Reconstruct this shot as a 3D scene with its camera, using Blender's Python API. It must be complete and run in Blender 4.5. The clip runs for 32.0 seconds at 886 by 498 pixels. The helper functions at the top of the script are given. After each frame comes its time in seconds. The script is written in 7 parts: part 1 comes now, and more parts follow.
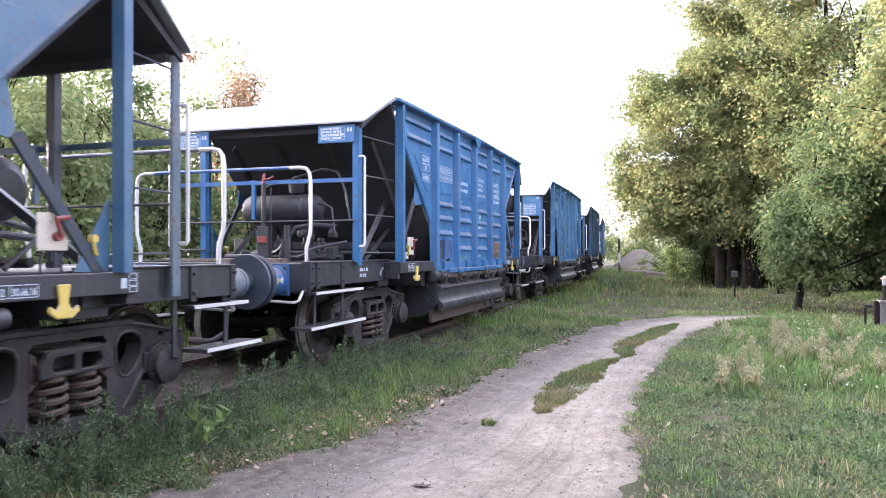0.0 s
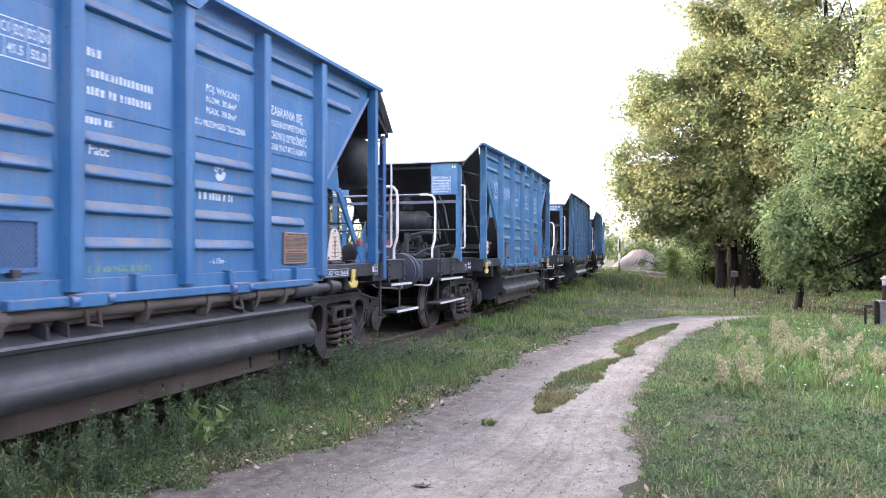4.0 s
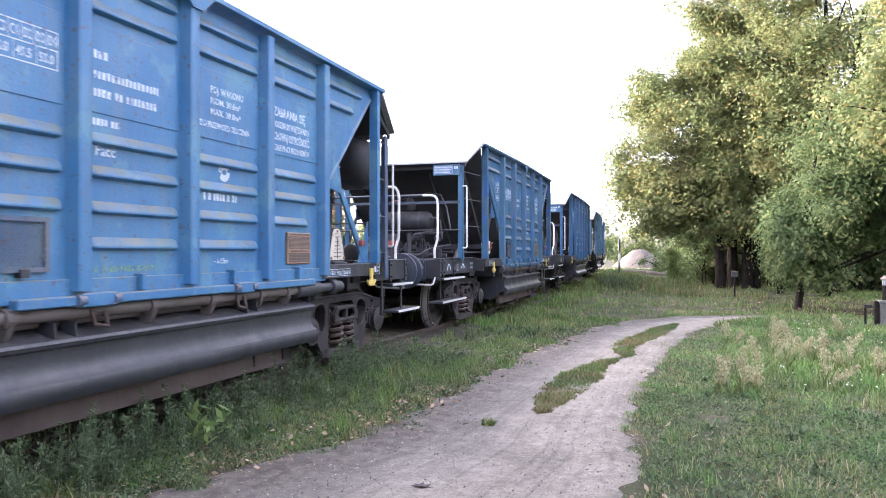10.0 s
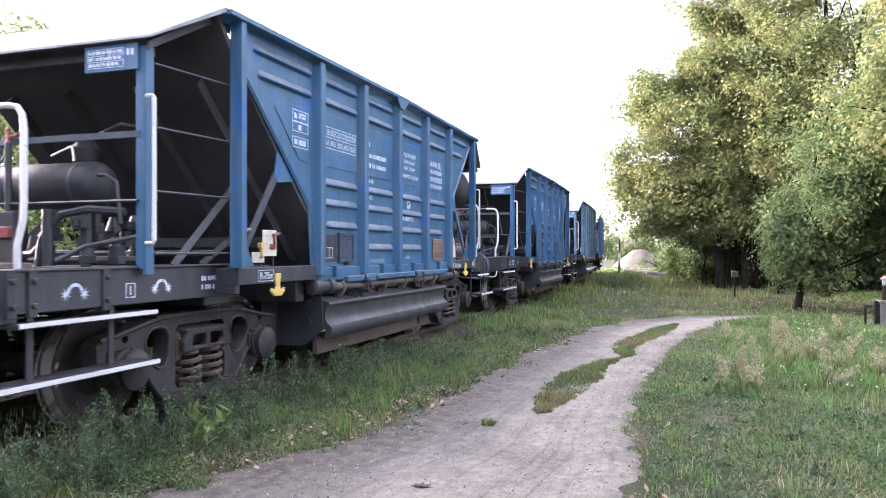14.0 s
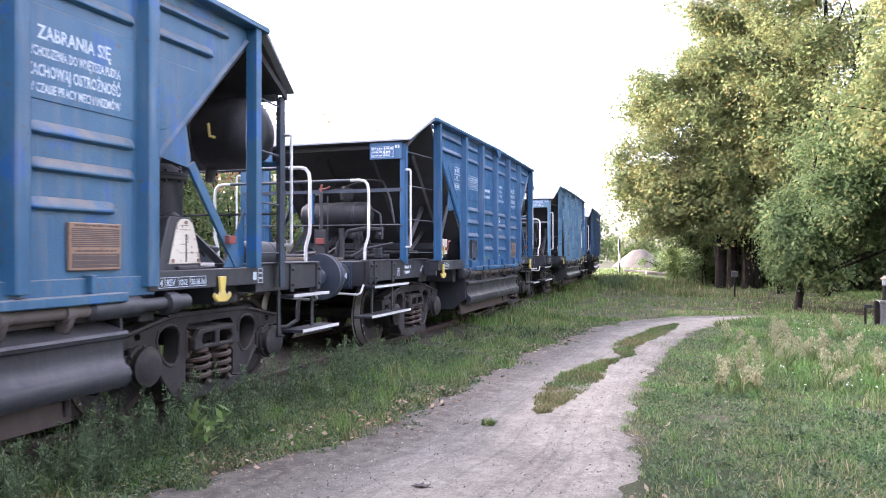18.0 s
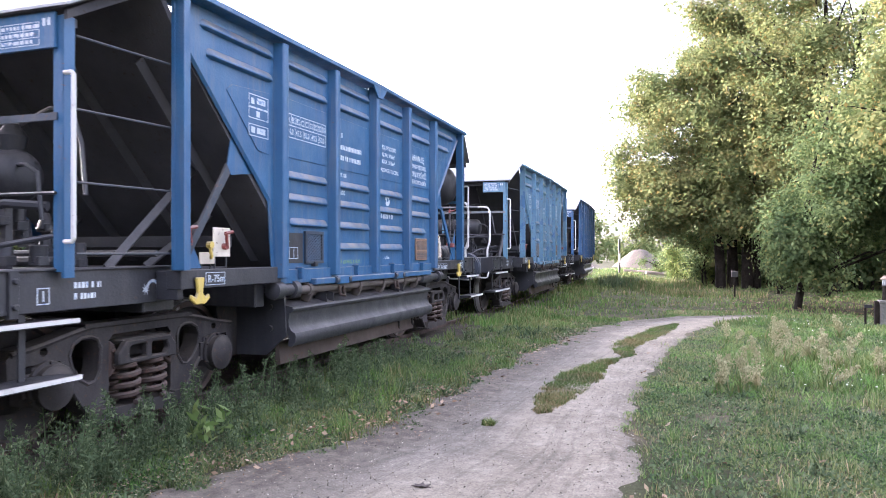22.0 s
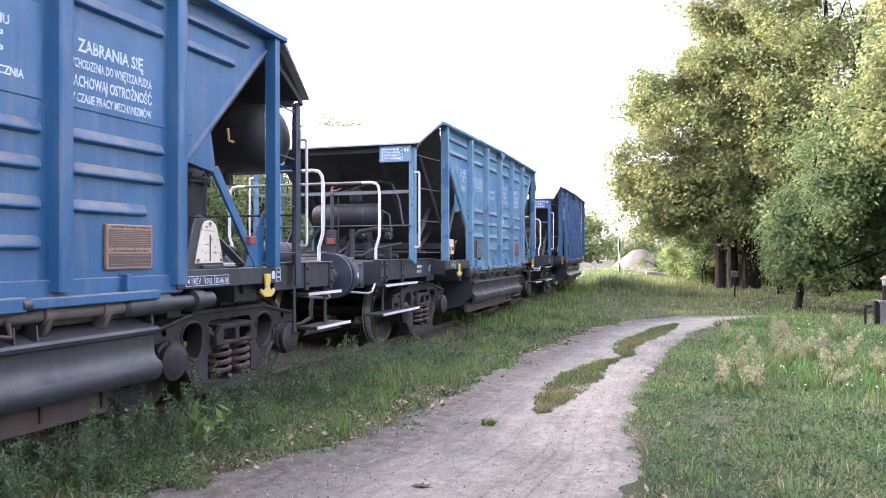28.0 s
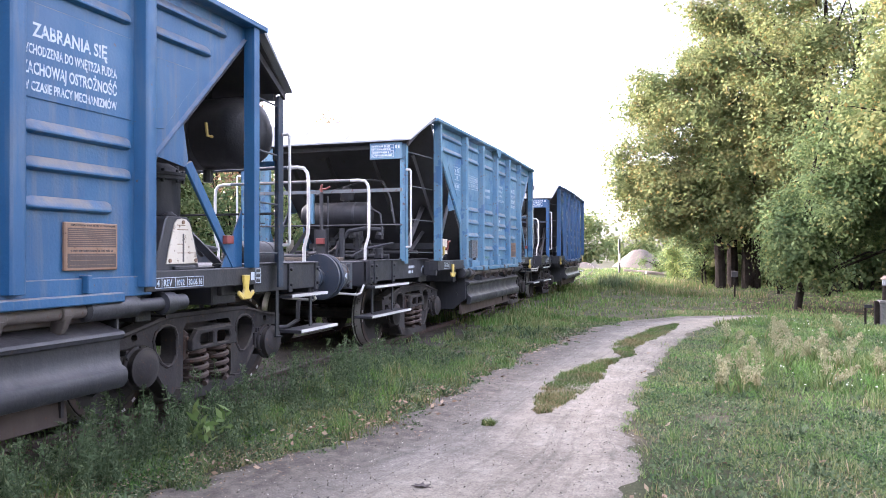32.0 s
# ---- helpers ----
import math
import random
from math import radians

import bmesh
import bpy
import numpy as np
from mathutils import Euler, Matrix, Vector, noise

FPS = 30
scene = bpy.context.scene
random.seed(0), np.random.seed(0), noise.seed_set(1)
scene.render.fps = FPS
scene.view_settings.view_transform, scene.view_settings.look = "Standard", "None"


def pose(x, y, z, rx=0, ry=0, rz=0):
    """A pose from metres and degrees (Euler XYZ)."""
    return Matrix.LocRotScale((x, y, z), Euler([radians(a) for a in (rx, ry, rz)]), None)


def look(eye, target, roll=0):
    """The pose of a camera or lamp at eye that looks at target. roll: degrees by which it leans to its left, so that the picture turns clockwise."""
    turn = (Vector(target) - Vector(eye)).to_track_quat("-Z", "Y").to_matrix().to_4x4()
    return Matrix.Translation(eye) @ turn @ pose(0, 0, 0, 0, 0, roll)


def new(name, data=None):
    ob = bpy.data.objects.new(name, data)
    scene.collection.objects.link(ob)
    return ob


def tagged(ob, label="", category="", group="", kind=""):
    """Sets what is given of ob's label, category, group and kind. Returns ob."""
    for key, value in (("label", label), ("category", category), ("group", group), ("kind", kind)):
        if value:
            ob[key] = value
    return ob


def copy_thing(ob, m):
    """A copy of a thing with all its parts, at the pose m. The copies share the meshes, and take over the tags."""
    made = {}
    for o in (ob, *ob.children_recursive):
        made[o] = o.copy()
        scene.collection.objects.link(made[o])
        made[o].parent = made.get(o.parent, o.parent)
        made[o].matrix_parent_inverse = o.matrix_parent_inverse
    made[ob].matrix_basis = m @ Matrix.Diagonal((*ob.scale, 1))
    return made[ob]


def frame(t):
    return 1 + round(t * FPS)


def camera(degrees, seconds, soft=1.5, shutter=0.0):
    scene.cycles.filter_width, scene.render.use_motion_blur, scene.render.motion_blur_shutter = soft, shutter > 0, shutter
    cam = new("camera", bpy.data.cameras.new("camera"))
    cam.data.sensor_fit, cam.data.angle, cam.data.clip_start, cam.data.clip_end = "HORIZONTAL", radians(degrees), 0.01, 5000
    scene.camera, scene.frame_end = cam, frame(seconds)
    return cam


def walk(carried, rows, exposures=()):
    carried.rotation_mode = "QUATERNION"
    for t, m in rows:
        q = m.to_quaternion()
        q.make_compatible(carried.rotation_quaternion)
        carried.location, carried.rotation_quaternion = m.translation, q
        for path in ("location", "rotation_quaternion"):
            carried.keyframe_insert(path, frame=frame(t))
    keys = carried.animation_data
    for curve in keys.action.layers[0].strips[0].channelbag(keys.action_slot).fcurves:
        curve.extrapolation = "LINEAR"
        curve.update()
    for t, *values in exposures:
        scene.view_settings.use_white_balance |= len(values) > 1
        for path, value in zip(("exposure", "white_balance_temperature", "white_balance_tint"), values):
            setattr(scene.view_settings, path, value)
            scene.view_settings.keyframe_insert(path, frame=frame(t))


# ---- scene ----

import itertools

from mathutils.geometry import tessellate_polygon

cam = camera(62.19, 32.0, soft=0.9, shutter=0.35)
EYE = pose(0, 0, 1.47, 90.397, 0, 18.638)
walk(cam, [(0.0, EYE), (32.0, EYE)], exposures=[(0.0, 4.02, 5990, 29), (32.0, 4.02, 5990, 29)])

# ---- the light ----
world = bpy.data.worlds.new("sky")
scene.world = world
world.use_nodes = True
wn, wl = world.node_tree.nodes, world.node_tree.links
sky = wn.new("ShaderNodeTexSky")
sky.sky_type, sky.sun_disc = "NISHITA", False
sky.sun_elevation, sky.sun_rotation = radians(10), radians(-82)
sky.air_density, sky.dust_density, sky.ozone_density = 1.0, 4.0, 1.0
pale = wn.new("ShaderNodeHueSaturation")
pale.inputs["Saturation"].default_value = 0.36
pale.inputs["Value"].default_value = 1.0
wl.new(sky.outputs[0], pale.inputs["Color"])
wl.new(pale.outputs[0], wn["Background"].inputs[0])
wn["Background"].inputs[1].default_value = 0.15

SUN_FROM = Vector((math.sin(radians(-82)) * math.cos(radians(10)), math.cos(radians(-82)) * math.cos(radians(10)), math.sin(radians(10))))
sun = new("sun", bpy.data.lights.new("sun", "SUN"))
sun.data.energy, sun.data.angle, sun.data.color = 0.55, radians(10), (1.0, 0.90, 0.76)
sun.matrix_world = look(SUN_FROM * 60, (0, 0, 0))


# ---- materials ----
def nodes(name):
    m = bpy.data.materials.new(name)
    m.use_nodes = True
    t = m.node_tree
    return m, t.nodes, t.links, t.nodes["Principled BSDF"]


def noise_tex(n, l, scale, detail=4.0, coord=None, rough=0.6):
    tex = n.new("ShaderNodeTexNoise")
    tex.inputs["Scale"].default_value = scale
    tex.inputs["Detail"].default_value = detail
    tex.inputs["Roughness"].default_value = rough
    if coord is not None:
        l.new(coord, tex.inputs["Vector"])
    return tex.outputs["Fac"]


def ramp(n, l, fac, stops):
    r = n.new("ShaderNodeValToRGB")
    e = r.color_ramp.elements
    while len(e) < len(stops):
        e.new(0.5)
    for el, (p, c) in zip(e, stops):
        el.position, el.color = p, (*c, 1)
    l.new(fac, r.inputs[0])
    return r.outputs[0]


def mix(n, l, fac, a, b, mode="MIX"):
    m = n.new("ShaderNodeMix")
    m.data_type, m.blend_type = "RGBA", mode
    for sock, val in ((m.inputs[0], fac), (m.inputs[6], a), (m.inputs[7], b)):
        if hasattr(val, "links"):
            l.new(val, sock)
        elif isinstance(val, tuple):
            sock.default_value = (*val, 1)
        else:
            sock.default_value = val
    return m.outputs[2]


def bump(n, l, height, strength, dist, bsdf):
    b = n.new("ShaderNodeBump")
    b.inputs["Strength"].default_value, b.inputs["Distance"].default_value = strength, dist
    l.new(height, b.inputs["Height"])
    l.new(b.outputs[0], bsdf.inputs["Normal"])


def object_coord(n):
    return n.new("ShaderNodeTexCoord").outputs["Object"]


def upward(n, l, lo, hi):
    g = n.new("ShaderNodeNewGeometry")
    s = n.new("ShaderNodeSeparateXYZ")
    l.new(g.outputs["Normal"], s.inputs[0])
    r = n.new("ShaderNodeMapRange")
    r.inputs["From Min"].default_value, r.inputs["From Max"].default_value = lo, hi
    l.new(s.outputs["Z"], r.inputs["Value"])
    return r.outputs[0]


def painted(name, base, faded, dust=(0.30, 0.26, 0.22), rough=0.40, chips=0.62, rust=(0.10, 0.05, 0.03), gloss=0.55, repaint=None):
    """Weathered paint: faded patches, dust on ledges, rust chips, a hammered fine relief, and touched-up areas in another shade."""
    m, n, l, b = nodes(name)
    c = object_coord(n)
    col = ramp(n, l, noise_tex(n, l, 1.3, 5, c), [(0.35, base), (0.7, faded)])
    if repaint:
        col = mix(n, l, ramp(n, l, noise_tex(n, l, 2.6, 6, c, 0.55), [(0.575, (0, 0, 0)), (0.60, (0.75, 0.75, 0.75))]), col, repaint)
    streak = n.new("ShaderNodeMapping")
    streak.inputs["Scale"].default_value = (9, 9, 0.7)
    l.new(c, streak.inputs[0])
    col = mix(n, l, ramp(n, l, noise_tex(n, l, 1.5, 4, streak.outputs[0]), [(0.5, (0, 0, 0)), (0.8, (0.35, 0.35, 0.35))]), col, dust)
    spot = noise_tex(n, l, 22, 5, c, 0.7)
    col = mix(n, l, ramp(n, l, spot, [(chips, (0, 0, 0)), (chips + 0.04, (0.8, 0.8, 0.8))]), col, rust)
    up = n.new("ShaderNodeMath")
    up.operation = "MULTIPLY"
    l.new(upward(n, l, 0.15, 0.55), up.inputs[0])
    l.new(ramp(n, l, noise_tex(n, l, 6, 4, c), [(0.32, (0.12, 0.12, 0.12)), (0.62, (0.8, 0.8, 0.8))]), up.inputs[1])
    col = mix(n, l, up.outputs[0], col, dust)
    l.new(col, b.inputs["Base Color"])
    b.inputs["Specular IOR Level"].default_value = gloss
    l.new(ramp(n, l, noise_tex(n, l, 4, 4, c), [(0.3, (rough - 0.08,) * 3), (0.7, (rough + 0.2,) * 3)]), b.inputs["Roughness"])
    bump(n, l, noise_tex(n, l, 46, 3, c, 0.5), 0.5, 0.005, b)
    return m


DUST = (0.20, 0.17, 0.14)
BLUES = {
    "bright": painted("blue_paint_bright", (0.018, 0.110, 0.265), (0.036, 0.150, 0.310), DUST),
    "worn": painted("blue_paint_worn", (0.026, 0.130, 0.280), (0.060, 0.180, 0.310), (0.176, 0.169, 0.106), chips=0.6, repaint=(0.070, 0.200, 0.300)),
    "mid": painted("blue_paint_mid", (0.017, 0.084, 0.168), (0.035, 0.116, 0.200), DUST, repaint=(0.012, 0.088, 0.260)),
    "lake": painted("blue_paint_clean", (0.011, 0.077, 0.184), (0.021, 0.103, 0.218), DUST, chips=0.66),
    "pale": painted("blue_paint_pale", (0.060, 0.172, 0.285), (0.135, 0.250, 0.335), DUST, chips=0.6, repaint=(0.022, 0.105, 0.250)),
    "dusty": painted("blue_paint_dusty", (0.038, 0.105, 0.190), (0.075, 0.150, 0.220), DUST, chips=0.6),
    "deep": painted("blue_paint_deep", (0.018, 0.080, 0.205), (0.032, 0.105, 0.230), DUST),
}
BLUE = BLUES["mid"]
DULL = painted("dull_dark_blue_steel", (0.014, 0.026, 0.045), (0.035, 0.055, 0.085), (0.10, 0.085, 0.075), 0.5, 0.6)
STRUT = painted("dusty_grey_strut_paint", (0.02, 0.03, 0.045), (0.05, 0.065, 0.085), (0.09, 0.08, 0.075), 0.55, 0.6)
FRESH = painted("fresh_blue_steel", (0.016, 0.085, 0.26), (0.05, 0.15, 0.33), (0.2, 0.17, 0.14), 0.45, 0.6)
BUFFER = DULL
BUFFERS = {"bright": FRESH, "worn": painted("faded_blue_steel", (0.03, 0.08, 0.18), (0.12, 0.13, 0.13), (0.2, 0.16, 0.13), 0.5, 0.58), "mid": DULL, "lake": DULL, "pale": painted("stained_pale_buffer_steel", (0.075, 0.11, 0.14), (0.17, 0.17, 0.165), (0.17, 0.13, 0.10), 0.5, 0.58), "deep": DULL, "dusty": painted("scuffed_blue_buffer_steel", (0.05, 0.11, 0.17), (0.20, 0.20, 0.19), (0.2, 0.17, 0.14), 0.5, 0.58)}
BLACK = painted("black_underframe_paint", (0.019, 0.0205, 0.026), (0.038, 0.040, 0.048), (0.078, 0.073, 0.073), 0.42, 0.63, (0.055, 0.038, 0.030), 0.5)
SHAFT = painted("dusty_brown_shaft_steel", (0.070, 0.060, 0.056), (0.125, 0.108, 0.100), (0.14, 0.12, 0.105), 0.55, 0.6, (0.09, 0.05, 0.036), 0.35)
LIP = painted("rusty_brown_chute_steel", (0.050, 0.038, 0.034), (0.082, 0.062, 0.054), (0.10, 0.08, 0.07), 0.65, 0.6, (0.09, 0.048, 0.032), 0.25)
OLIVE = painted("faded_olive_marking_paint", (0.10, 0.22, 0.13), (0.16, 0.28, 0.16), (0.2, 0.2, 0.16), 0.6, 0.5, (0.03, 0.12, 0.26))
CASTING = painted("dirty_bogie_casting", (0.021, 0.020, 0.023), (0.044, 0.040, 0.041), (0.09, 0.078, 0.068), 0.65, 0.6, (0.07, 0.043, 0.032), 0.28)
RUSTY = painted("rusty_steel", (0.032, 0.022, 0.02), (0.075, 0.045, 0.036), (0.10, 0.08, 0.07), 0.75, 0.56, (0.12, 0.06, 0.04))
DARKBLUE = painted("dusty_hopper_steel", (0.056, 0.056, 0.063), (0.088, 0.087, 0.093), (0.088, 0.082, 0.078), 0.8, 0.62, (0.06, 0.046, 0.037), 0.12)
TANKMAT = painted("black_tank_paint", (0.015, 0.016, 0.020), (0.028, 0.029, 0.034), (0.065, 0.06, 0.057), 0.5, 0.68, gloss=0.4)
GALV = painted("pale_zinc_sheet", (0.19, 0.205, 0.225), (0.33, 0.345, 0.365), (0.24, 0.235, 0.23), 0.5, 0.66, (0.22, 0.18, 0.15))
WHITE = painted("white_rail_paint", (0.5, 0.5, 0.49), (0.64, 0.64, 0.63), (0.4, 0.37, 0.33), 0.45, 0.63, (0.2, 0.12, 0.09))
STENCIL = painted("white_stencil_paint", (0.42, 0.49, 0.56), (0.58, 0.63, 0.68), (0.4, 0.4, 0.4), 0.6, 0.56, (0.06, 0.16, 0.34))
YELLOW = painted("yellow_paint", (0.52, 0.38, 0.06), (0.60, 0.46, 0.14), (0.3, 0.26, 0.2), 0.5, 0.63)
RED = painted("red_paint", (0.20, 0.035, 0.032), (0.27, 0.06, 0.05), (0.25, 0.2, 0.18), 0.45, 0.66)
CREAM = painted("cream_board_paint", (0.50, 0.45, 0.37), (0.62, 0.57, 0.48), (0.36, 0.31, 0.26), 0.55, 0.60)
BROWN = painted("weathered_data_plate", (0.20, 0.12, 0.078), (0.29, 0.18, 0.12), (0.3, 0.25, 0.2), 0.6, 0.62)
PLATEFIELD = painted("dark_plate_field", (0.055, 0.040, 0.036), (0.085, 0.062, 0.054), (0.12, 0.10, 0.09), 0.5, 0.64)
DARKLINE = painted("dark_lettering", (0.02, 0.02, 0.022), (0.03, 0.03, 0.03))
STEEL = painted("bright_worn_steel", (0.45, 0.44, 0.43), (0.55, 0.54, 0.53), (0.3, 0.26, 0.22), 0.3, 0.66)
STEEL.node_tree.nodes["Principled BSDF"].inputs["Metallic"].default_value = 0.4
GREASE = painted("greasy_dark_buffer_steel", (0.020, 0.030, 0.050), (0.042, 0.055, 0.080), (0.09, 0.08, 0.07), 0.4, 0.64)
STEEL.node_tree.nodes["Principled BSDF"].inputs["Metallic"].default_value = 0.5


def earth(name, stops, scale, fine, strength):
    m, n, l, b = nodes(name)
    c = object_coord(n)
    big = ramp(n, l, noise_tex(n, l, scale, 6, c), stops)
    small = ramp(n, l, noise_tex(n, l, fine, 6, c, 0.7), [(0.3, (0.62, 0.60, 0.58)), (0.7, (1.15, 1.15, 1.15))])
    col = mix(n, l, 1.0, big, small, "MULTIPLY")
    l.new(col, b.inputs["Base Color"])
    b.inputs["Roughness"].default_value = 0.95
    b.inputs["Specular IOR Level"].default_value = 0.12
    bump(n, l, noise_tex(n, l, fine * 0.7, 8, c, 0.75), strength, 0.02, b)
    return m


SOIL = earth("grassy_soil", [(0.3, (0.055, 0.064, 0.032)), (0.52, (0.085, 0.085, 0.048)), (0.72, (0.16, 0.13, 0.095))], 1.1, 22, 0.8)


def trodden(name):
    """Sandy track: grey gravelly wheel lane, pinkish smooth lane, long scuffs and tyre lines, dark earth at the edges."""
    m, n, l, b = nodes(name)
    c = object_coord(n)
    uv = n.new("ShaderNodeTexCoord").outputs["UV"]
    sep = n.new("ShaderNodeSeparateXYZ")
    l.new(uv, sep.inputs[0])
    big = noise_tex(n, l, 1.4, 6, c, 0.65)
    smooth = ramp(n, l, big, [(0.3, (0.205, 0.174, 0.135)), (0.5, (0.278, 0.238, 0.186)), (0.7, (0.338, 0.293, 0.234))])
    gravel = ramp(n, l, big, [(0.3, (0.140, 0.123, 0.098)), (0.5, (0.206, 0.182, 0.149)), (0.7, (0.272, 0.242, 0.20))])
    warp = n.new("ShaderNodeMath")
    warp.operation = "MULTIPLY_ADD"
    l.new(noise_tex(n, l, 0.9, 4, c), warp.inputs[0])
    warp.inputs[1].default_value = 0.5
    l.new(sep.outputs["X"], warp.inputs[2])
    col = mix(n, l, ramp(n, l, warp.outputs[0], [(0.62, (0, 0, 0)), (0.86, (1, 1, 1))]), gravel, smooth)
    for sx, sy, lo, hi, dark in ((16, 1.0, 0.36, 0.6, 0.88), (48, 0.5, 0.40, 0.48, 0.84)):
        st = n.new("ShaderNodeMapping")
        st.inputs["Scale"].default_value = (sx, sy, 1)
        l.new(uv, st.inputs[0])
        col = mix(n, l, 1.0, col, ramp(n, l, noise_tex(n, l, 1.0, 4, st.outputs[0], 0.6), [(lo, (dark,) * 3), (hi, (1.03,) * 3)]), "MULTIPLY")
    edge = n.new("ShaderNodeMath")
    edge.operation = "SUBTRACT"
    l.new(sep.outputs["X"], edge.inputs[0])
    edge.inputs[1].default_value = 0.62
    mag = n.new("ShaderNodeMath")
    mag.operation = "ABSOLUTE"
    l.new(edge.outputs[0], mag.inputs[0])
    rag = n.new("ShaderNodeMath")
    rag.operation = "MULTIPLY_ADD"
    l.new(noise_tex(n, l, 3.2, 6, c, 0.7), rag.inputs[0])
    rag.inputs[1].default_value = 0.42
    l.new(mag.outputs[0], rag.inputs[2])
    earthy = ramp(n, l, noise_tex(n, l, 9, 5, c), [(0.35, (0.082, 0.068, 0.053)), (0.65, (0.172, 0.145, 0.117))])
    col = mix(n, l, ramp(n, l, rag.outputs[0], [(0.45, (0, 0, 0)), (0.62, (0.95, 0.95, 0.95))]), col, earthy)
    grit = noise_tex(n, l, 70, 5, c, 0.85)
    col = mix(n, l, 1.0, col, ramp(n, l, grit, [(0.36, (0.60, 0.59, 0.58)), (0.46, (0.96, 0.96, 0.96)), (0.62, (1.28, 1.28, 1.28))]), "MULTIPLY")
    col = mix(n, l, 1.0, col, ramp(n, l, noise_tex(n, l, 14, 6, c, 0.75), [(0.34, (0.72, 0.71, 0.70)), (0.62, (1.12, 1.12, 1.12))]), "MULTIPLY")
    l.new(col, b.inputs["Base Color"])
    b.inputs["Roughness"].default_value = 0.95
    bump(n, l, noise_tex(n, l, 38, 8, c, 0.75), 0.7, 0.02, b)
    return m


SAND = trodden("trodden_sandy_track")
HEAP = earth("pale_sand", [(0.3, (0.125, 0.110, 0.096)), (0.7, (0.18, 0.158, 0.138))], 0.6, 9, 0.6)
BALLAST = earth("dirty_ballast", [(0.3, (0.05, 0.045, 0.04)), (0.7, (0.12, 0.10, 0.085))], 3, 30, 1.0)
BARK = earth("tree_bark", [(0.3, (0.015, 0.012, 0.010)), (0.7, (0.036, 0.030, 0.025))], 3, 14, 1.0)
WOODGREY = earth("grey_weathered_wood", [(0.3, (0.16, 0.13, 0.11)), (0.7, (0.28, 0.24, 0.2))], 3, 25, 0.8)
CONCRETE = earth("grey_concrete", [(0.3, (0.14, 0.135, 0.13)), (0.7, (0.21, 0.205, 0.20))], 3, 40, 0.4)


def leafy(name, stops, trans=0.55, rough=0.75, hues=False, turning=None, clumps=False):
    """Leaves: colour varies leaf by leaf, and some light comes through them."""
    m, n, l, b = nodes(name)
    g = n.new("ShaderNodeNewGeometry")
    col = ramp(n, l, g.outputs["Random Per Island"], stops)
    patch = ramp(n, l, noise_tex(n, l, 0.55, 3, object_coord(n)), [(0.35, (0.72, 0.8, 0.7)), (0.65, (1.2, 1.12, 1.0))])
    col = mix(n, l, 1.0, col, patch, "MULTIPLY")
    if hues:
        col = mix(n, l, 1.0, col, ramp(n, l, noise_tex(n, l, 1.9, 4, object_coord(n)), [(0.36, (1.22, 0.98, 1.05)), (0.5, (1.0, 1.0, 1.0)), (0.64, (0.8, 1.12, 0.72))]), "MULTIPLY")
    if clumps:
        col = mix(n, l, 1.0, col, ramp(n, l, noise_tex(n, l, 1.7, 3, object_coord(n)), [(0.34, (0.66, 0.72, 0.68)), (0.66, (1.26, 1.22, 1.16))]), "MULTIPLY")
    if turning:
        col = mix(n, l, ramp(n, l, noise_tex(n, l, 0.8, 5, object_coord(n), 0.7), [(0.50, (0, 0, 0)), (0.66, (0.5, 0.5, 0.5))]), col, turning)
    l.new(col, b.inputs["Base Color"])
    b.inputs["Roughness"].default_value = rough
    b.inputs["Specular IOR Level"].default_value = 0.2
    tr = n.new("ShaderNodeBsdfTranslucent")
    l.new(col, tr.inputs["Color"])
    sh = n.new("ShaderNodeMixShader")
    sh.inputs[0].default_value = trans
    l.new(b.outputs[0], sh.inputs[1])
    l.new(tr.outputs[0], sh.inputs[2])
    l.new(sh.outputs[0], n["Material Output"].inputs["Surface"])
    return m


LINDEN = leafy("linden_leaves", [(0.0, (0.122, 0.160, 0.074)), (0.5, (0.158, 0.194, 0.090)), (0.92, (0.192, 0.212, 0.095)), (0.99, (0.31, 0.225, 0.092))], 0.5, turning=(0.245, 0.200, 0.080), clumps=True)
LINDEN_GREEN = leafy("fresh_linden_leaves", [(0.0, (0.092, 0.138, 0.064)), (0.5, (0.122, 0.172, 0.080)), (0.9, (0.158, 0.205, 0.092)), (0.99, (0.23, 0.21, 0.088))], 0.5, clumps=True)
YOUNG = leafy("yellow_green_shrub_leaves", [(0.0, (0.16, 0.225, 0.08)), (0.6, (0.225, 0.285, 0.105)), (0.95, (0.29, 0.30, 0.13))], 0.5, clumps=True)
WOODS = leafy("thicket_leaves", [(0.0, (0.055, 0.085, 0.040)), (0.6, (0.095, 0.13, 0.058)), (0.95, (0.15, 0.165, 0.075))])
AUTUMN = leafy("thin_birch_leaves", [(0.0, (0.16, 0.125, 0.085)), (0.5, (0.25, 0.185, 0.125)), (0.9, (0.34, 0.20, 0.14))], 0.6)
BIRCH = leafy("pale_birch_leaves", [(0.0, (0.14, 0.19, 0.085)), (0.6, (0.20, 0.25, 0.115)), (0.95, (0.29, 0.30, 0.15))], 0.6)
GRASS = leafy("grass_blades", [(0.0, (0.085, 0.150, 0.055)), (0.5, (0.180, 0.260, 0.108)), (0.85, (0.28, 0.325, 0.155)), (0.98, (0.46, 0.39, 0.28))], 0.3, 0.6, True)
MAT = leafy("trampled_mat_grass", [(0.0, (0.075, 0.105, 0.040)), (0.5, (0.145, 0.180, 0.075)), (0.82, (0.22, 0.215, 0.11)), (0.97, (0.36, 0.29, 0.19))], 0.25, 0.7, True)
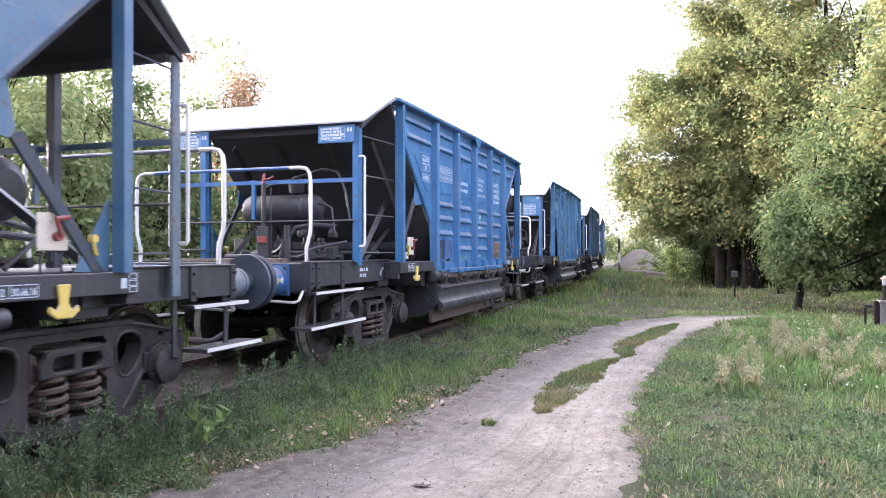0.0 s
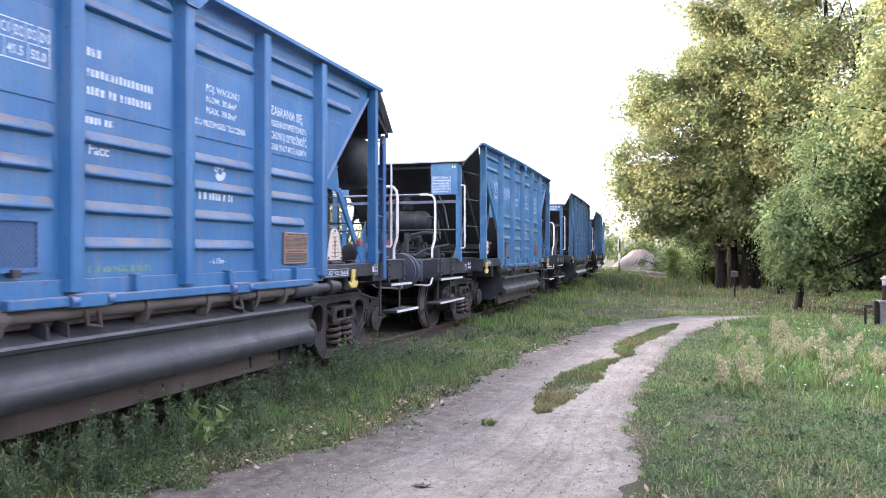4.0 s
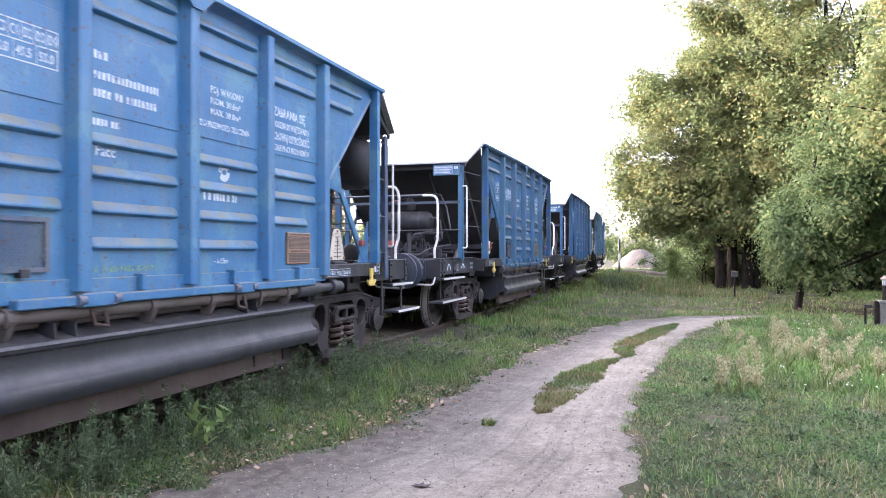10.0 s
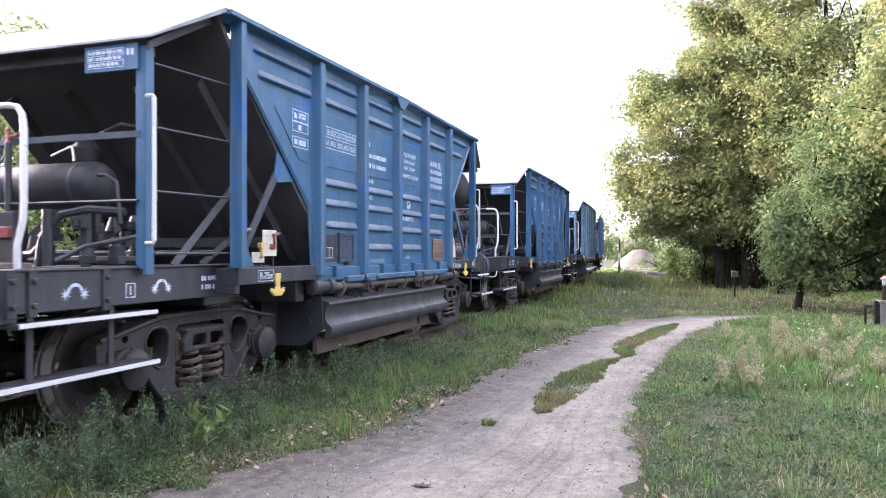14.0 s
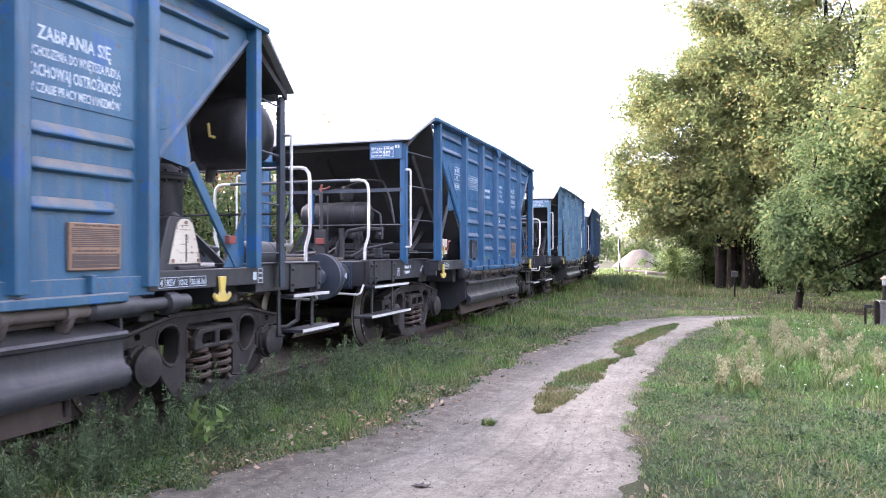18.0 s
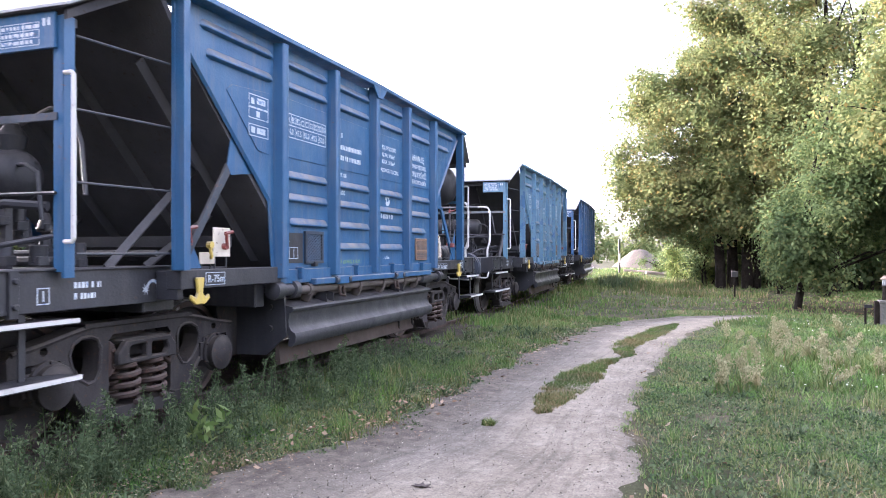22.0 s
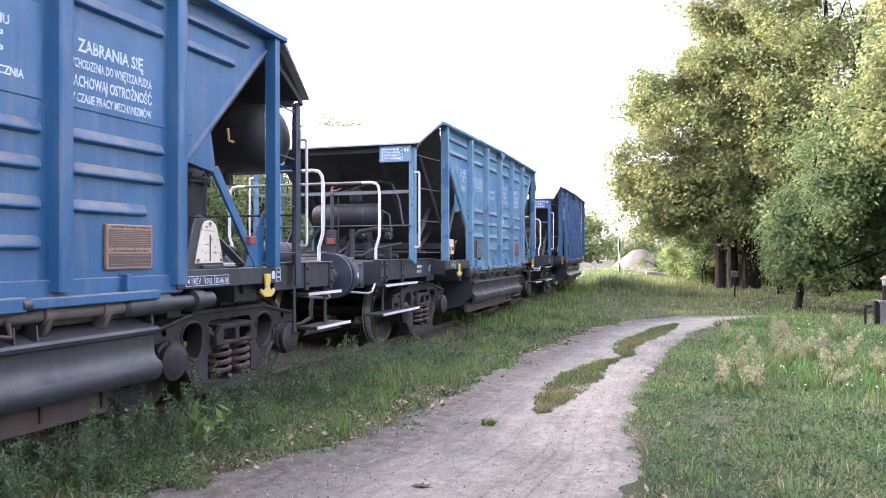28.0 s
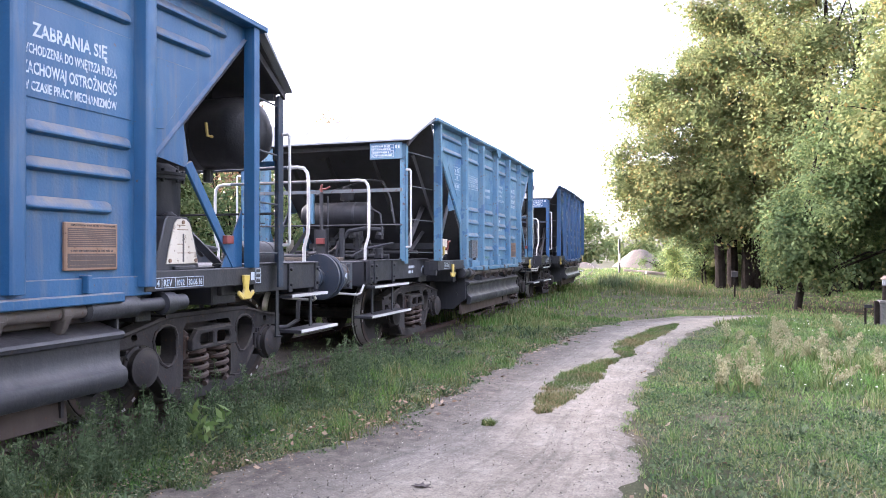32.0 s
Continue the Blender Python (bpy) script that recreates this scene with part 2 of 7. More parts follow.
LUSH = leafy("lush_meadow_leaves", [(0.0, (0.10, 0.17, 0.055)), (0.55, (0.175, 0.265, 0.095)), (0.92, (0.25, 0.33, 0.14))], 0.35, 0.6, True)
RANK = leafy("rank_grass_blades", [(0.0, (0.086, 0.148, 0.054)), (0.55, (0.156, 0.224, 0.087)), (0.9, (0.226, 0.274, 0.119)), (0.98, (0.32, 0.27, 0.16))], 0.3, 0.65, True)
WEED = leafy("weed_leaves", [(0.0, (0.060, 0.096, 0.053)), (0.6, (0.106, 0.152, 0.086)), (0.95, (0.185, 0.232, 0.138))], 0.35)
DRY = leafy("dry_seed_grass", [(0.0, (0.32, 0.30, 0.18)), (0.6, (0.47, 0.43, 0.29)), (0.95, (0.60, 0.54, 0.40))], 0.35)
LITTER = leafy("fallen_leaves", [(0.0, (0.15, 0.095, 0.066)), (0.5, (0.27, 0.185, 0.135)), (0.9, (0.42, 0.31, 0.24)), (0.99, (0.52, 0.43, 0.36))], 0.1)
STONE = leafy("path_stones", [(0.0, (0.07, 0.062, 0.055)), (0.35, (0.17, 0.15, 0.13)), (0.6, (0.33, 0.30, 0.265)), (0.95, (0.52, 0.49, 0.45))], 0.0)
# leaf-littered soil, its albedo lowered to carry the shade under the crowns
LEAFGROUND = earth("shade_darkened_leaf_soil", [(0.3, (0.036, 0.037, 0.019)), (0.55, (0.066, 0.057, 0.031)), (0.75, (0.12, 0.087, 0.052))], 2.6, 14, 1.0)
BLOOM = leafy("white_blossoms", [(0.0, (0.7, 0.7, 0.66)), (0.95, (0.85, 0.85, 0.8))], 0.2)


# ---- mesh tools ----
class Build:
    """Collects plain faces into one mesh."""

    def __init__(self):
        self.v, self.f = [], []

    def add(self, vs, fs, m=None):
        k = len(self.v)
        self.v += [tuple(m @ Vector(p)) if m is not None else tuple(p) for p in vs]
        self.f += [tuple(i + k for i in f) for f in fs]
        return self

    def box(self, x0, x1, y0, y1, z0, z1, m=None):
        vs = [(x, y, z) for x in (x0, x1) for y in (y0, y1) for z in (z0, z1)]
        return self.add(vs, [(0, 1, 3, 2), (4, 6, 7, 5), (0, 4, 5, 1), (2, 3, 7, 6), (0, 2, 6, 4), (1, 5, 7, 3)], m)

    def prism(self, poly, a, b, axis="x", m=None):
        """A flat outline of pairs pushed from a to b along an axis."""
        put = {"x": lambda p, d: (d, p[0], p[1]), "y": lambda p, d: (p[0], d, p[1]), "z": lambda p, d: (p[0], p[1], d)}[axis]
        n = len(poly)
        vs = [put(p, a) for p in poly] + [put(p, b) for p in poly]
        fs = [tuple(range(n)), tuple(range(2 * n - 1, n - 1, -1))]
        fs += [(i, i + n, (i + 1) % n + n, (i + 1) % n) for i in range(n)]
        return self.add(vs, fs, m)

    def tube(self, pts, r, n=8, caps=True, m=None):
        """A round bar along a line of points; r may be one radius or one a point."""
        pts = [Vector(p) for p in pts]
        rs = r if isinstance(r, (list, tuple)) else [r] * len(pts)
        vs, up = [], None
        for i, p in enumerate(pts):
            d = (pts[min(i + 1, len(pts) - 1)] - pts[max(i - 1, 0)]).normalized()
            if up is None or abs(up.dot(d)) > 0.98:
                up = Vector((0, 0, 1)) if abs(d.z) < 0.9 else Vector((1, 0, 0))
            s = d.cross(up).normalized()
            up = s.cross(d).normalized()
            vs += [p + (s * math.cos(k * math.tau / n) + up * math.sin(k * math.tau / n)) * rs[i] for k in range(n)]
        fs = [(i * n + k, i * n + (k + 1) % n, (i + 1) * n + (k + 1) % n, (i + 1) * n + k) for i in range(len(pts) - 1) for k in range(n)]
        if caps:
            fs += [tuple(range(n - 1, -1, -1)), tuple(range((len(pts) - 1) * n, len(pts) * n))]
        return self.add(vs, fs, m)

    def lathe(self, profile, centre, axis="x", n=24, caps=True):
        """Turns pairs (along, radius) about an axis through centre."""
        put = {"x": lambda a, c, s: (a, c, s), "y": lambda a, c, s: (c, a, s), "z": lambda a, c, s: (c, s, a)}[axis]
        c = Vector(centre)
        vs = [c + Vector(put(a, r * math.cos(k * math.tau / n), r * math.sin(k * math.tau / n))) for a, r in profile for k in range(n)]
        fs = [(i * n + k, i * n + (k + 1) % n, (i + 1) * n + (k + 1) % n, (i + 1) * n + k) for i in range(len(profile) - 1) for k in range(n)]
        if caps:
            fs += [tuple(range(n)), tuple(range((len(profile) - 1) * n, len(profile) * n))]
        return self.add(vs, fs)

    def mesh(self, name, material, bevel=0.0, smooth=True):
        me = bpy.data.meshes.new(name)
        me.from_pydata(self.v, [], self.f)
        bm = bmesh.new()
        bm.from_mesh(me)
        bmesh.ops.recalc_face_normals(bm, faces=bm.faces)
        if bevel:
            edges = [e for e in bm.edges if len(e.link_faces) == 2 and e.calc_face_angle(0) > 0.6]
            bmesh.ops.bevel(bm, geom=edges, offset=bevel, segments=1, affect="EDGES", clamp_overlap=True)
        bm.to_mesh(me)
        bm.free()
        if smooth:
            me.shade_smooth()
            me.set_sharp_from_angle(angle=radians(32))
        me.materials.append(material)
        return me


def part(name, build, material, parent, label="", at=None, bevel=0.0):
    me = build if isinstance(build, bpy.types.Mesh) else build.mesh(name, material, bevel)
    ob = new(name, me)
    ob.parent = parent
    if at is not None:
        ob.matrix_basis = at
    return tagged(ob, label)


def thing(name, build, material, label, category, at=None, group="", kind="", bevel=0.0):
    me = build if isinstance(build, bpy.types.Mesh) else build.mesh(name, material, bevel)
    ob = new(name, me)
    if at is not None:
        ob.matrix_basis = at
    return tagged(ob, label, category, group, kind)


def arc(c, r, a0, a1, n, plane="xz", off=0.0):
    out = []
    for i in range(n + 1):
        a = radians(a0 + (a1 - a0) * i / n)
        u, w = c[0] + r * math.cos(a), c[1] + r * math.sin(a)
        out.append({"xz": (u, off, w), "yz": (off, u, w), "xy": (u, w, off)}[plane])
    return out


def lettering(text, height, material):
    """A mesh of built-in letters, upright in the yz plane, read from +x; it starts at the origin."""
    cu = bpy.data.curves.new("letters", "FONT")
    cu.body, cu.size, cu.extrude, cu.resolution_u, cu.offset = text, height / 0.72, 0.0008, 2, height * 0.03
    ob = bpy.data.objects.new("letters", cu)
    scene.collection.objects.link(ob)
    me = bpy.data.meshes.new_from_object(ob.evaluated_get(bpy.context.evaluated_depsgraph_get()))
    bpy.data.objects.remove(ob)
    me.transform(Matrix(((0, 0, 1, 0), (1, 0, 0, 0), (0, 1, 0, 0), (0, 0, 0, 1))))
    me.materials.clear()
    me.materials.append(material)
    width = max(v.co.y for v in me.vertices) - min(v.co.y for v in me.vertices)
    return me, width


# ---- the line of rails: straight, then a wide bend to the left ----
TRACK_X, RAIL_TOP, BEND_FROM, BEND_R, CLIMB = -5.257, 0.098, 10.73, 417.0, 0.0036


def on_line(u, off=0.0, z=0.0):
    a = max(0.0, u - BEND_FROM) / BEND_R
    y = u if u < BEND_FROM else BEND_FROM + BEND_R * math.sin(a)
    x = TRACK_X - BEND_R * (1 - math.cos(a))
    return Vector((x + off * math.cos(a), y + off * math.sin(a), z + CLIMB * max(0.0, u)))


# ---- the ground ----
def lerp_path(rows, s):
    i = min(int(s), len(rows) - 2)
    f = s - i
    return rows[i][0] * (1 - f) + rows[i + 1][0] * f, rows[i][1] * (1 - f) + rows[i + 1][1] * f


PATH_L = [(-3.3, -30.0), (-3.5, -2.0), (-3.6, 2.0), (-3.2, 3.7), (-2.95, 4.5), (-2.62, 5.3), (-2.5, 6.2), (-2.41, 7.3), (-2.39, 9.3), (-2.2, 11.5), (-1.96, 14.7), (-1.45, 16.5), (-0.3, 18.2), (0.9, 18.85), (1.75, 19.0)]
PATH_R = [(0.6, -30.0), (0.3, -2.0), (-0.05, 2.0), (-0.27, 3.7), (-0.27, 4.6), (-0.26, 5.5), (-0.44, 6.4), (-0.46, 7.9), (-0.36, 9.5), (-0.2, 12.4), (0.02, 14.2), (0.4, 15.6), (0.75, 16.8), (1.2, 17.95), (1.8, 18.8)]


def in_path(x, y, pad=0.0):
    """Which of the points lie on the dirt track."""
    lx = np.interp(y, [p[1] for p in PATH_L[:12]], [p[0] for p in PATH_L[:12]])
    rx = np.interp(y, [p[1] for p in PATH_R[:12]], [p[0] for p in PATH_R[:12]])
    low = (y < 15.8) & (x > lx - pad) & (x < rx + pad)
    yl = np.interp(x, [-1.45, -0.3, 0.9, 1.75], [16.5, 18.2, 18.85, 19.0])
    yr = np.interp(x, [0.4, 0.75, 1.2, 1.8], [15.6, 16.8, 17.95, 18.8])
    high = (y >= 15.8) & (x > -1.7) & (x < 1.8) & (y < yl + pad) & (y > np.where(x < 0.4, 15.0, yr) - pad)
    return low | high


def climb(x, y):
    """The land rises gently with the rails, and levels out towards the dirt track."""
    side = np.clip((-1.0 - np.asarray(x, float)) / 2.6, 0.0, 1.0)
    return CLIMB * np.clip(y, 0.0, 100.0) * side * side * (3 - 2 * side)


def mound(x, y):
    """Gentle unevenness of the land, flat under the rails and the camera."""
    return float(climb(x, y)) + 0.05 * math.sin(x * 0.31 + 1.3) * math.sin(y * 0.27) * min(1.0, max(0.0, (abs(x) + y - 8) / 30))


def make_ground():
    xs = sorted({round(v, 3) for v in [-900, -400, -200, -120, -80, -60, -45, -35] + list(np.arange(-28, -6.5, 1.5)) + list(np.arange(-6.5, 6.5, 0.4)) + list(np.arange(6.5, 30, 1.5)) + [36, 48, 70, 110, 200, 400, 900]})
    ys = sorted({round(v, 3) for v in [-900, -300, -100, -40, -15, -6] + list(np.arange(-4, 24, 0.4)) + list(np.arange(24, 70, 2.0)) + [75, 85, 100, 130, 180, 300, 600, 1500]})
    b = Build()
    b.v = [(x, y, (mound(x, y) + 0.02 * noise.noise((x * 1.7, y * 1.7, 0))) if y < 90 and abs(x) < 40 else 0.0) for y in ys for x in xs]
    w = len(xs)
    b.f = [(j * w + i, j * w + i + 1, (j + 1) * w + i + 1, (j + 1) * w + i) for j in range(len(ys) - 1) for i in range(w - 1)]
    thing("ground", b, SOIL, "grassy ground with thin turf and bare earth", "ground", kind="structure")
    b = Build()
    n, w = 420, 26
    for k in range(n + 1):
        s = (len(PATH_L) - 1) * k / n
        (lx, ly), (rx, ry) = lerp_path(PATH_L, s), lerp_path(PATH_R, s)
        jl = 0.30 * noise.noise((ly * 1.9, 3.1, 0)) + 0.16 * noise.noise((ly * 6, 9, 0)) - 0.06
        jr = 0.18 * noise.noise((ry * 1.7, 7.7, 4)) + 0.11 * noise.noise((ry * 6, 1, 0))
        for i in range(w + 1):
            f = i / w
            x, y = lx + jl * (1 - f) ** 7 + jr * f ** 7 + (rx - lx) * f, ly + (ry - ly) * f
            rut = -0.018 * math.exp(-((f - 0.28) / 0.1) ** 2) - 0.022 * math.exp(-((f - 0.78) / 0.09) ** 2)
            z = mound(x, y) + 0.036 + rut + 0.012 * noise.noise((x * 2.3, y * 2.3, 5)) - 0.055 * max(0.0, 1 - min(i, w - i) / 3.0)
            b.v.append((x, y, z))
    b.f = [(k * (w + 1) + i, k * (w + 1) + i + 1, (k + 1) * (w + 1) + i + 1, (k + 1) * (w + 1) + i) for k in range(n) for i in range(w)]
    road = b.mesh("road", SAND)
    uvs = road.uv_layers.new(name="along").data
    for lp in road.loops:
        uvs[lp.index].uv = (lp.vertex_index % (w + 1) / w, road.vertices[lp.vertex_index].co.y * 0.5)
    thing("road", road, SAND, "pale sandy dirt track with shallow wheel ruts", "dirt track", kind="structure")


make_ground()


def make_rails():
    prof = [(-0.062, 0), (0.062, 0), (0.062, 0.012), (0.012, 0.03), (0.012, 0.105), (0.034, 0.115), (0.034, 0.145), (0.026, 0.15), (-0.026, 0.15), (-0.034, 0.145), (-0.034, 0.115), (-0.012, 0.105), (-0.012, 0.03), (-0.062, 0.012)]
    us = list(np.arange(-30, 14, 4.0)) + list(np.arange(14, 110, 2.0))
    for side in (-1, 1):
        b = Build()
        for u in us:
            for o, z in prof:
                b.v.append(tuple(on_line(u, side * 0.7525 + o, RAIL_TOP - 0.15 + z)))
        n = len(prof)
        b.f = [(i * n + k, i * n + (k + 1) % n, (i + 1) * n + (k + 1) % n, (i + 1) * n + k) for i in range(len(us) - 1) for k in range(n)]
        r = thing("rail", b, RUSTY, "rusty steel rail half hidden in weeds", "rail", group="rails of the siding", kind="structure")
        h = Build()
        for u in us:
            for o in (-0.026, 0.026):
                h.v.append(tuple(on_line(u, side * 0.7525 + o, RAIL_TOP + 0.003)))
        h.f = [(2 * i, 2 * i + 1, 2 * i + 3, 2 * i + 2) for i in range(len(us) - 1)]
        part("running_surface", h, STEEL if side < 0 else RUSTY, r, "worn wheel band on the rail head")
    b = Build()
    us = list(np.arange(-30, 112, 1.0))
    for u in us:
        for o, z in ((-1.75, -0.03), (-1.3, 0.02), (0, 0.035), (1.3, 0.02), (1.75, -0.03)):
            b.v.append(tuple(on_line(u, o + 0.12 * noise.noise((u, o, 2)), z + 0.03 * noise.noise((u * 1.3, o * 2, 0)))))
    b.f = [(i * 5 + k, i * 5 + k + 1, i * 5 + k + 6, i * 5 + k + 5) for i in range(len(us) - 1) for k in range(4)]
    thing("track_bed", b, BALLAST, "dark dirty ballast overgrown with weeds", "ballast", kind="structure")
    s = Build().box(-1.25, 1.25, -0.12, 0.12, -0.12, -0.02).mesh("sleeper", WOODGREY, 0.012)
    for u in np.arange(-20, 100, 0.65):
        a = max(0.0, u - BEND_FROM) / BEND_R
        thing("sleeper", s, WOODGREY, "old grey wooden railway sleeper", "sleeper", Matrix.Translation(on_line(u, 0, RAIL_TOP - 0.08)) @ pose(0, 0, 0, 0, 0, math.degrees(a)), "sleepers under the rails", kind="structure")


make_rails()


# ---- the hopper wagon: x across (+x towards the track), y along, z from the rail head ----
SHEET, POST_X = 1.50, 1.60
BOGIE_Y, AXLE = 3.555, 0.928
POSTS = (-2.2, -1.1, 0.0, 1.1, 2.2)


def spring_mesh(r, wire, z0, z1, turns):
    pts = []
    for i in range(turns * 12 + 1):
        a = i * math.tau / 12
        pts.append((r * math.cos(a), r * math.sin(a), z0 + (z1 - z0) * i / (turns * 12)))
    return Build().tube(pts, wire, 6)


def plate(outer, holes, x0, x1):
    """An upright plate in the yz plane with holes through it."""
    loops = [outer] + holes
    flat = [p for lp in loops for p in lp]
    tris = tessellate_polygon([[Vector((y, z, 0)) for y, z in lp] for lp in loops])
    n, b = len(flat), Build()
    vs = [(x0, y, z) for y, z in flat] + [(x1, y, z) for y, z in flat]
    fs = [tuple(t) for t in tris] + [tuple(i + n for i in reversed(t)) for t in tris]
    k = 0
    for lp in loops:
        m = len(lp)
        fs += [(k + i, k + (i + 1) % m, k + (i + 1) % m + n, k + i + n) for i in range(m)]
        k += m
    return b.add(vs, fs)


def make_bogie(wagon, yc):
    """A cast three-piece bogie with side frames, coil springs, bolster, axle boxes and two wheelsets."""
    b = Build()
    b.box(-0.95, 0.95, -0.2, 0.2, 0.52, 0.72)
    b.box(-0.25, 0.25, -0.25, 0.25, 0.7, 0.8)
    bogie = part("bogie", b, CASTING, wagon, "dark cast-steel two-axle bogie", pose(0, yc, 0), 0.02)
    for side in (-1, 1):
        x = side * 1.0
        half = [(0.5, 0.84), (0.66, 0.815), (0.98, 0.745), (1.17, 0.725), (1.23, 0.67), (1.22, 0.47), (1.15, 0.45), (1.135, 0.61), (0.80, 0.61), (0.79, 0.45), (0.71, 0.38), (0.62, 0.25), (0.50, 0.13), (0.40, 0.075)]
        outer = half + [(-y, z) for y, z in reversed(half)]
        holes = [[(-0.33, 0.19), (0.33, 0.19), (0.35, 0.24), (0.35, 0.70), (0.31, 0.745), (-0.31, 0.745), (-0.35, 0.70), (-0.35, 0.24)]]
        for e in (-1, 1):
            holes.append([(e * y, z) for y, z in ((0.445, 0.65), (0.47, 0.71), (0.53, 0.738), (0.61, 0.735), (0.68, 0.70), (0.71, 0.64), (0.69, 0.55), (0.62, 0.455), (0.555, 0.415), (0.50, 0.425), (0.455, 0.49))])
            holes.append([(e * (0.94 + 0.035 * math.cos(k * math.tau / 8)), 0.69 + 0.032 * math.sin(k * math.tau / 8)) for k in range(8)])
        f = plate(outer, holes, x - 0.075, x + 0.075)
        for e in (-1, 1):
            f.prism([(e * 0.34, 0.1), (e * 0.5, 0.1), (e * 0.44, 0.2), (e * 0.34, 0.2)], x - 0.13, x + 0.13)
        f.box(x - 0.13, x + 0.13, -0.42, 0.42, 0.09, 0.19)
        f.box(x - 0.1, x + 0.1, -0.6, 0.6, 0.815, 0.845)
        f.tube([(x + side * 0.075, y, z - 0.012) for y, z in [(-1.2, 0.71), (-1.0, 0.74), (-0.66, 0.81), (-0.5, 0.835), (0.5, 0.835), (0.66, 0.81), (1.0, 0.74), (1.2, 0.71)]], 0.022, 6)
        for e in (-1, 1):
            f.tube([(x + side * 0.072, e * y, z) for y, z in [(0.79, 0.60), (0.78, 0.46), (0.70, 0.39), (0.61, 0.26), (0.50, 0.14), (0.38, 0.09)]], 0.022, 6)
            f.tube([(x + side * 0.074, e * y, z) for y, z in [(0.43, 0.66), (0.465, 0.725), (0.53, 0.75), (0.615, 0.747), (0.69, 0.71), (0.722, 0.64), (0.70, 0.545), (0.625, 0.443), (0.555, 0.402), (0.495, 0.412), (0.44, 0.485), (0.43, 0.66)]], 0.015, 6)
        part("side_frame", f, CASTING, bogie, "cast side frame with spring window", bevel=0.014)
        pocket = [(0.03, 0.545), (0.20, 0.545), (0.23, 0.59), (0.20, 0.645), (0.05, 0.655), (0.03, 0.64)]
        o = plate([(-0.33, 0.51), (0.33, 0.51), (0.33, 0.60), (0.25, 0.69), (-0.25, 0.69), (-0.33, 0.60)], [pocket, [(-y, z) for y, z in pocket]], x + side * 0.10, x + side * 0.16)
        o.box(x - 0.12, x + 0.12, -0.33, 0.33, 0.50, 0.52).box(x - 0.12, x + 0.12, -0.26, 0.26, 0.66, 0.70)
        part("bolster_end", o, CASTING, bogie, bevel=0.015)
        for yy, xx in itertools.product((-0.15, 0.15), (0.05,)):
            part("coil_spring", SPRING, RUSTY, bogie, "rusty coil spring", pose(x + side * xx, yy, 0))
        for e in (-1, 1):
            part("coil_spring", SPRING, RUSTY, bogie, "rusty coil spring", pose(x - side * 0.12, e * 0.21, 0))
            wd = Build().prism([(e * 0.35, 0.42), (e * 0.35, 0.70), (e * 0.29, 0.66), (e * 0.27, 0.48)], x - 0.085, x + 0.085)
            for z in (0.50, 0.62):
                wd.lathe([(x + side * 0.085, 0.022), (x + side * 0.105, 0.022)], (0, e * 0.315, z), "x", 6)
            part("friction_wedge", wd, RUSTY, bogie, "worn friction wedge beside the springs", bevel=0.008)
        for e in (-1, 1):
            a = Build().box(x - 0.1, x + 0.1, e * AXLE - 0.13, e * AXLE + 0.13, 0.33, 0.60)
            a.box(min(x + side * 0.06, x + side * 0.095), max(x + side * 0.06, x + side * 0.095), e * AXLE - 0.2, e * AXLE + 0.2, 0.40, 0.56)
            a.lathe([(side * 0.09, 0.176), (side * 0.118, 0.176), (side * 0.122, 0.150), (side * 0.165, 0.150), (side * 0.168, 0.158), (side * 0.182, 0.158), (side * 0.186, 0.140), (side * 0.206, 0.115), (side * 0.222, 0.07), (side * 0.228, 0.0)], (x, e * AXLE, 0.455), "x", 24)
            for k in range(6):
                t = k * math.tau / 6 + 0.5
                a.lathe([(side * 0.1, 0.014), (side * 0.135, 0.014)], (x, e * AXLE + 0.163 * math.cos(t), 0.455 + 0.163 * math.sin(t)), "x", 6)
            part("axle_box", a, CASTING, bogie, "round bolted axle-box cover", bevel=0.004)
        r = Build().tube([(x * 0.93, -0.6, 0.42), (x * 0.93, 0.6, 0.42)], 0.02, 6)
        r.box(x * 0.8 - 0.03, x * 0.8 + 0.03, -0.62, -0.5, 0.3, 0.62).box(x * 0.8 - 0.03, x * 0.8 + 0.03, 0.5, 0.62, 0.3, 0.62)
        part("brake_hanger", r, CASTING, bogie)
    for e in (-1, 1):
        w = Build()
        for side in (-1, 1):
            w.lathe([(side * 0.68, 0.1), (side * 0.68, 0.2), (side * 0.7, 0.38), (side * 0.682, 0.41), (side * 0.68, 0.49), (side * 0.705, 0.49), (side * 0.72, 0.465), (side * 0.815, 0.455), (side * 0.815, 0.40), (side * 0.79, 0.385), (side * 0.75, 0.22), (side * 0.83, 0.13), (side * 0.83, 0.1)], (0, 0, 0), "x", 36)
        w.lathe([(-1.0, 0.08), (1.0, 0.08)], (0, 0, 0), "x", 12)
        m = Build()
        for side in (-1, 1):
            for a in (40, 58, 160, 178, 280, 298):
                t = radians(a)
                m.box(-0.002, 0.002, -0.012, 0.012, -0.02, 0.02, Matrix.Translation((side * 0.818, 0.425 * math.cos(t), 0.425 * math.sin(t))) @ Euler((t, 0, 0)).to_matrix().to_4x4())
            m.lathe([(side * 0.715, 0.4715), (side * 0.80, 0.4605), (side * 0.80, 0.450), (side * 0.715, 0.450), (side * 0.715, 0.4715)], (0, 0, 0), "x", 36, False)
            m.lathe([(side * 0.684, 0.4915), (side * 0.702, 0.4915), (side * 0.702, 0.486), (side * 0.684, 0.486), (side * 0.684, 0.4915)], (0, 0, 0), "x", 36, False)
        rim = Build()
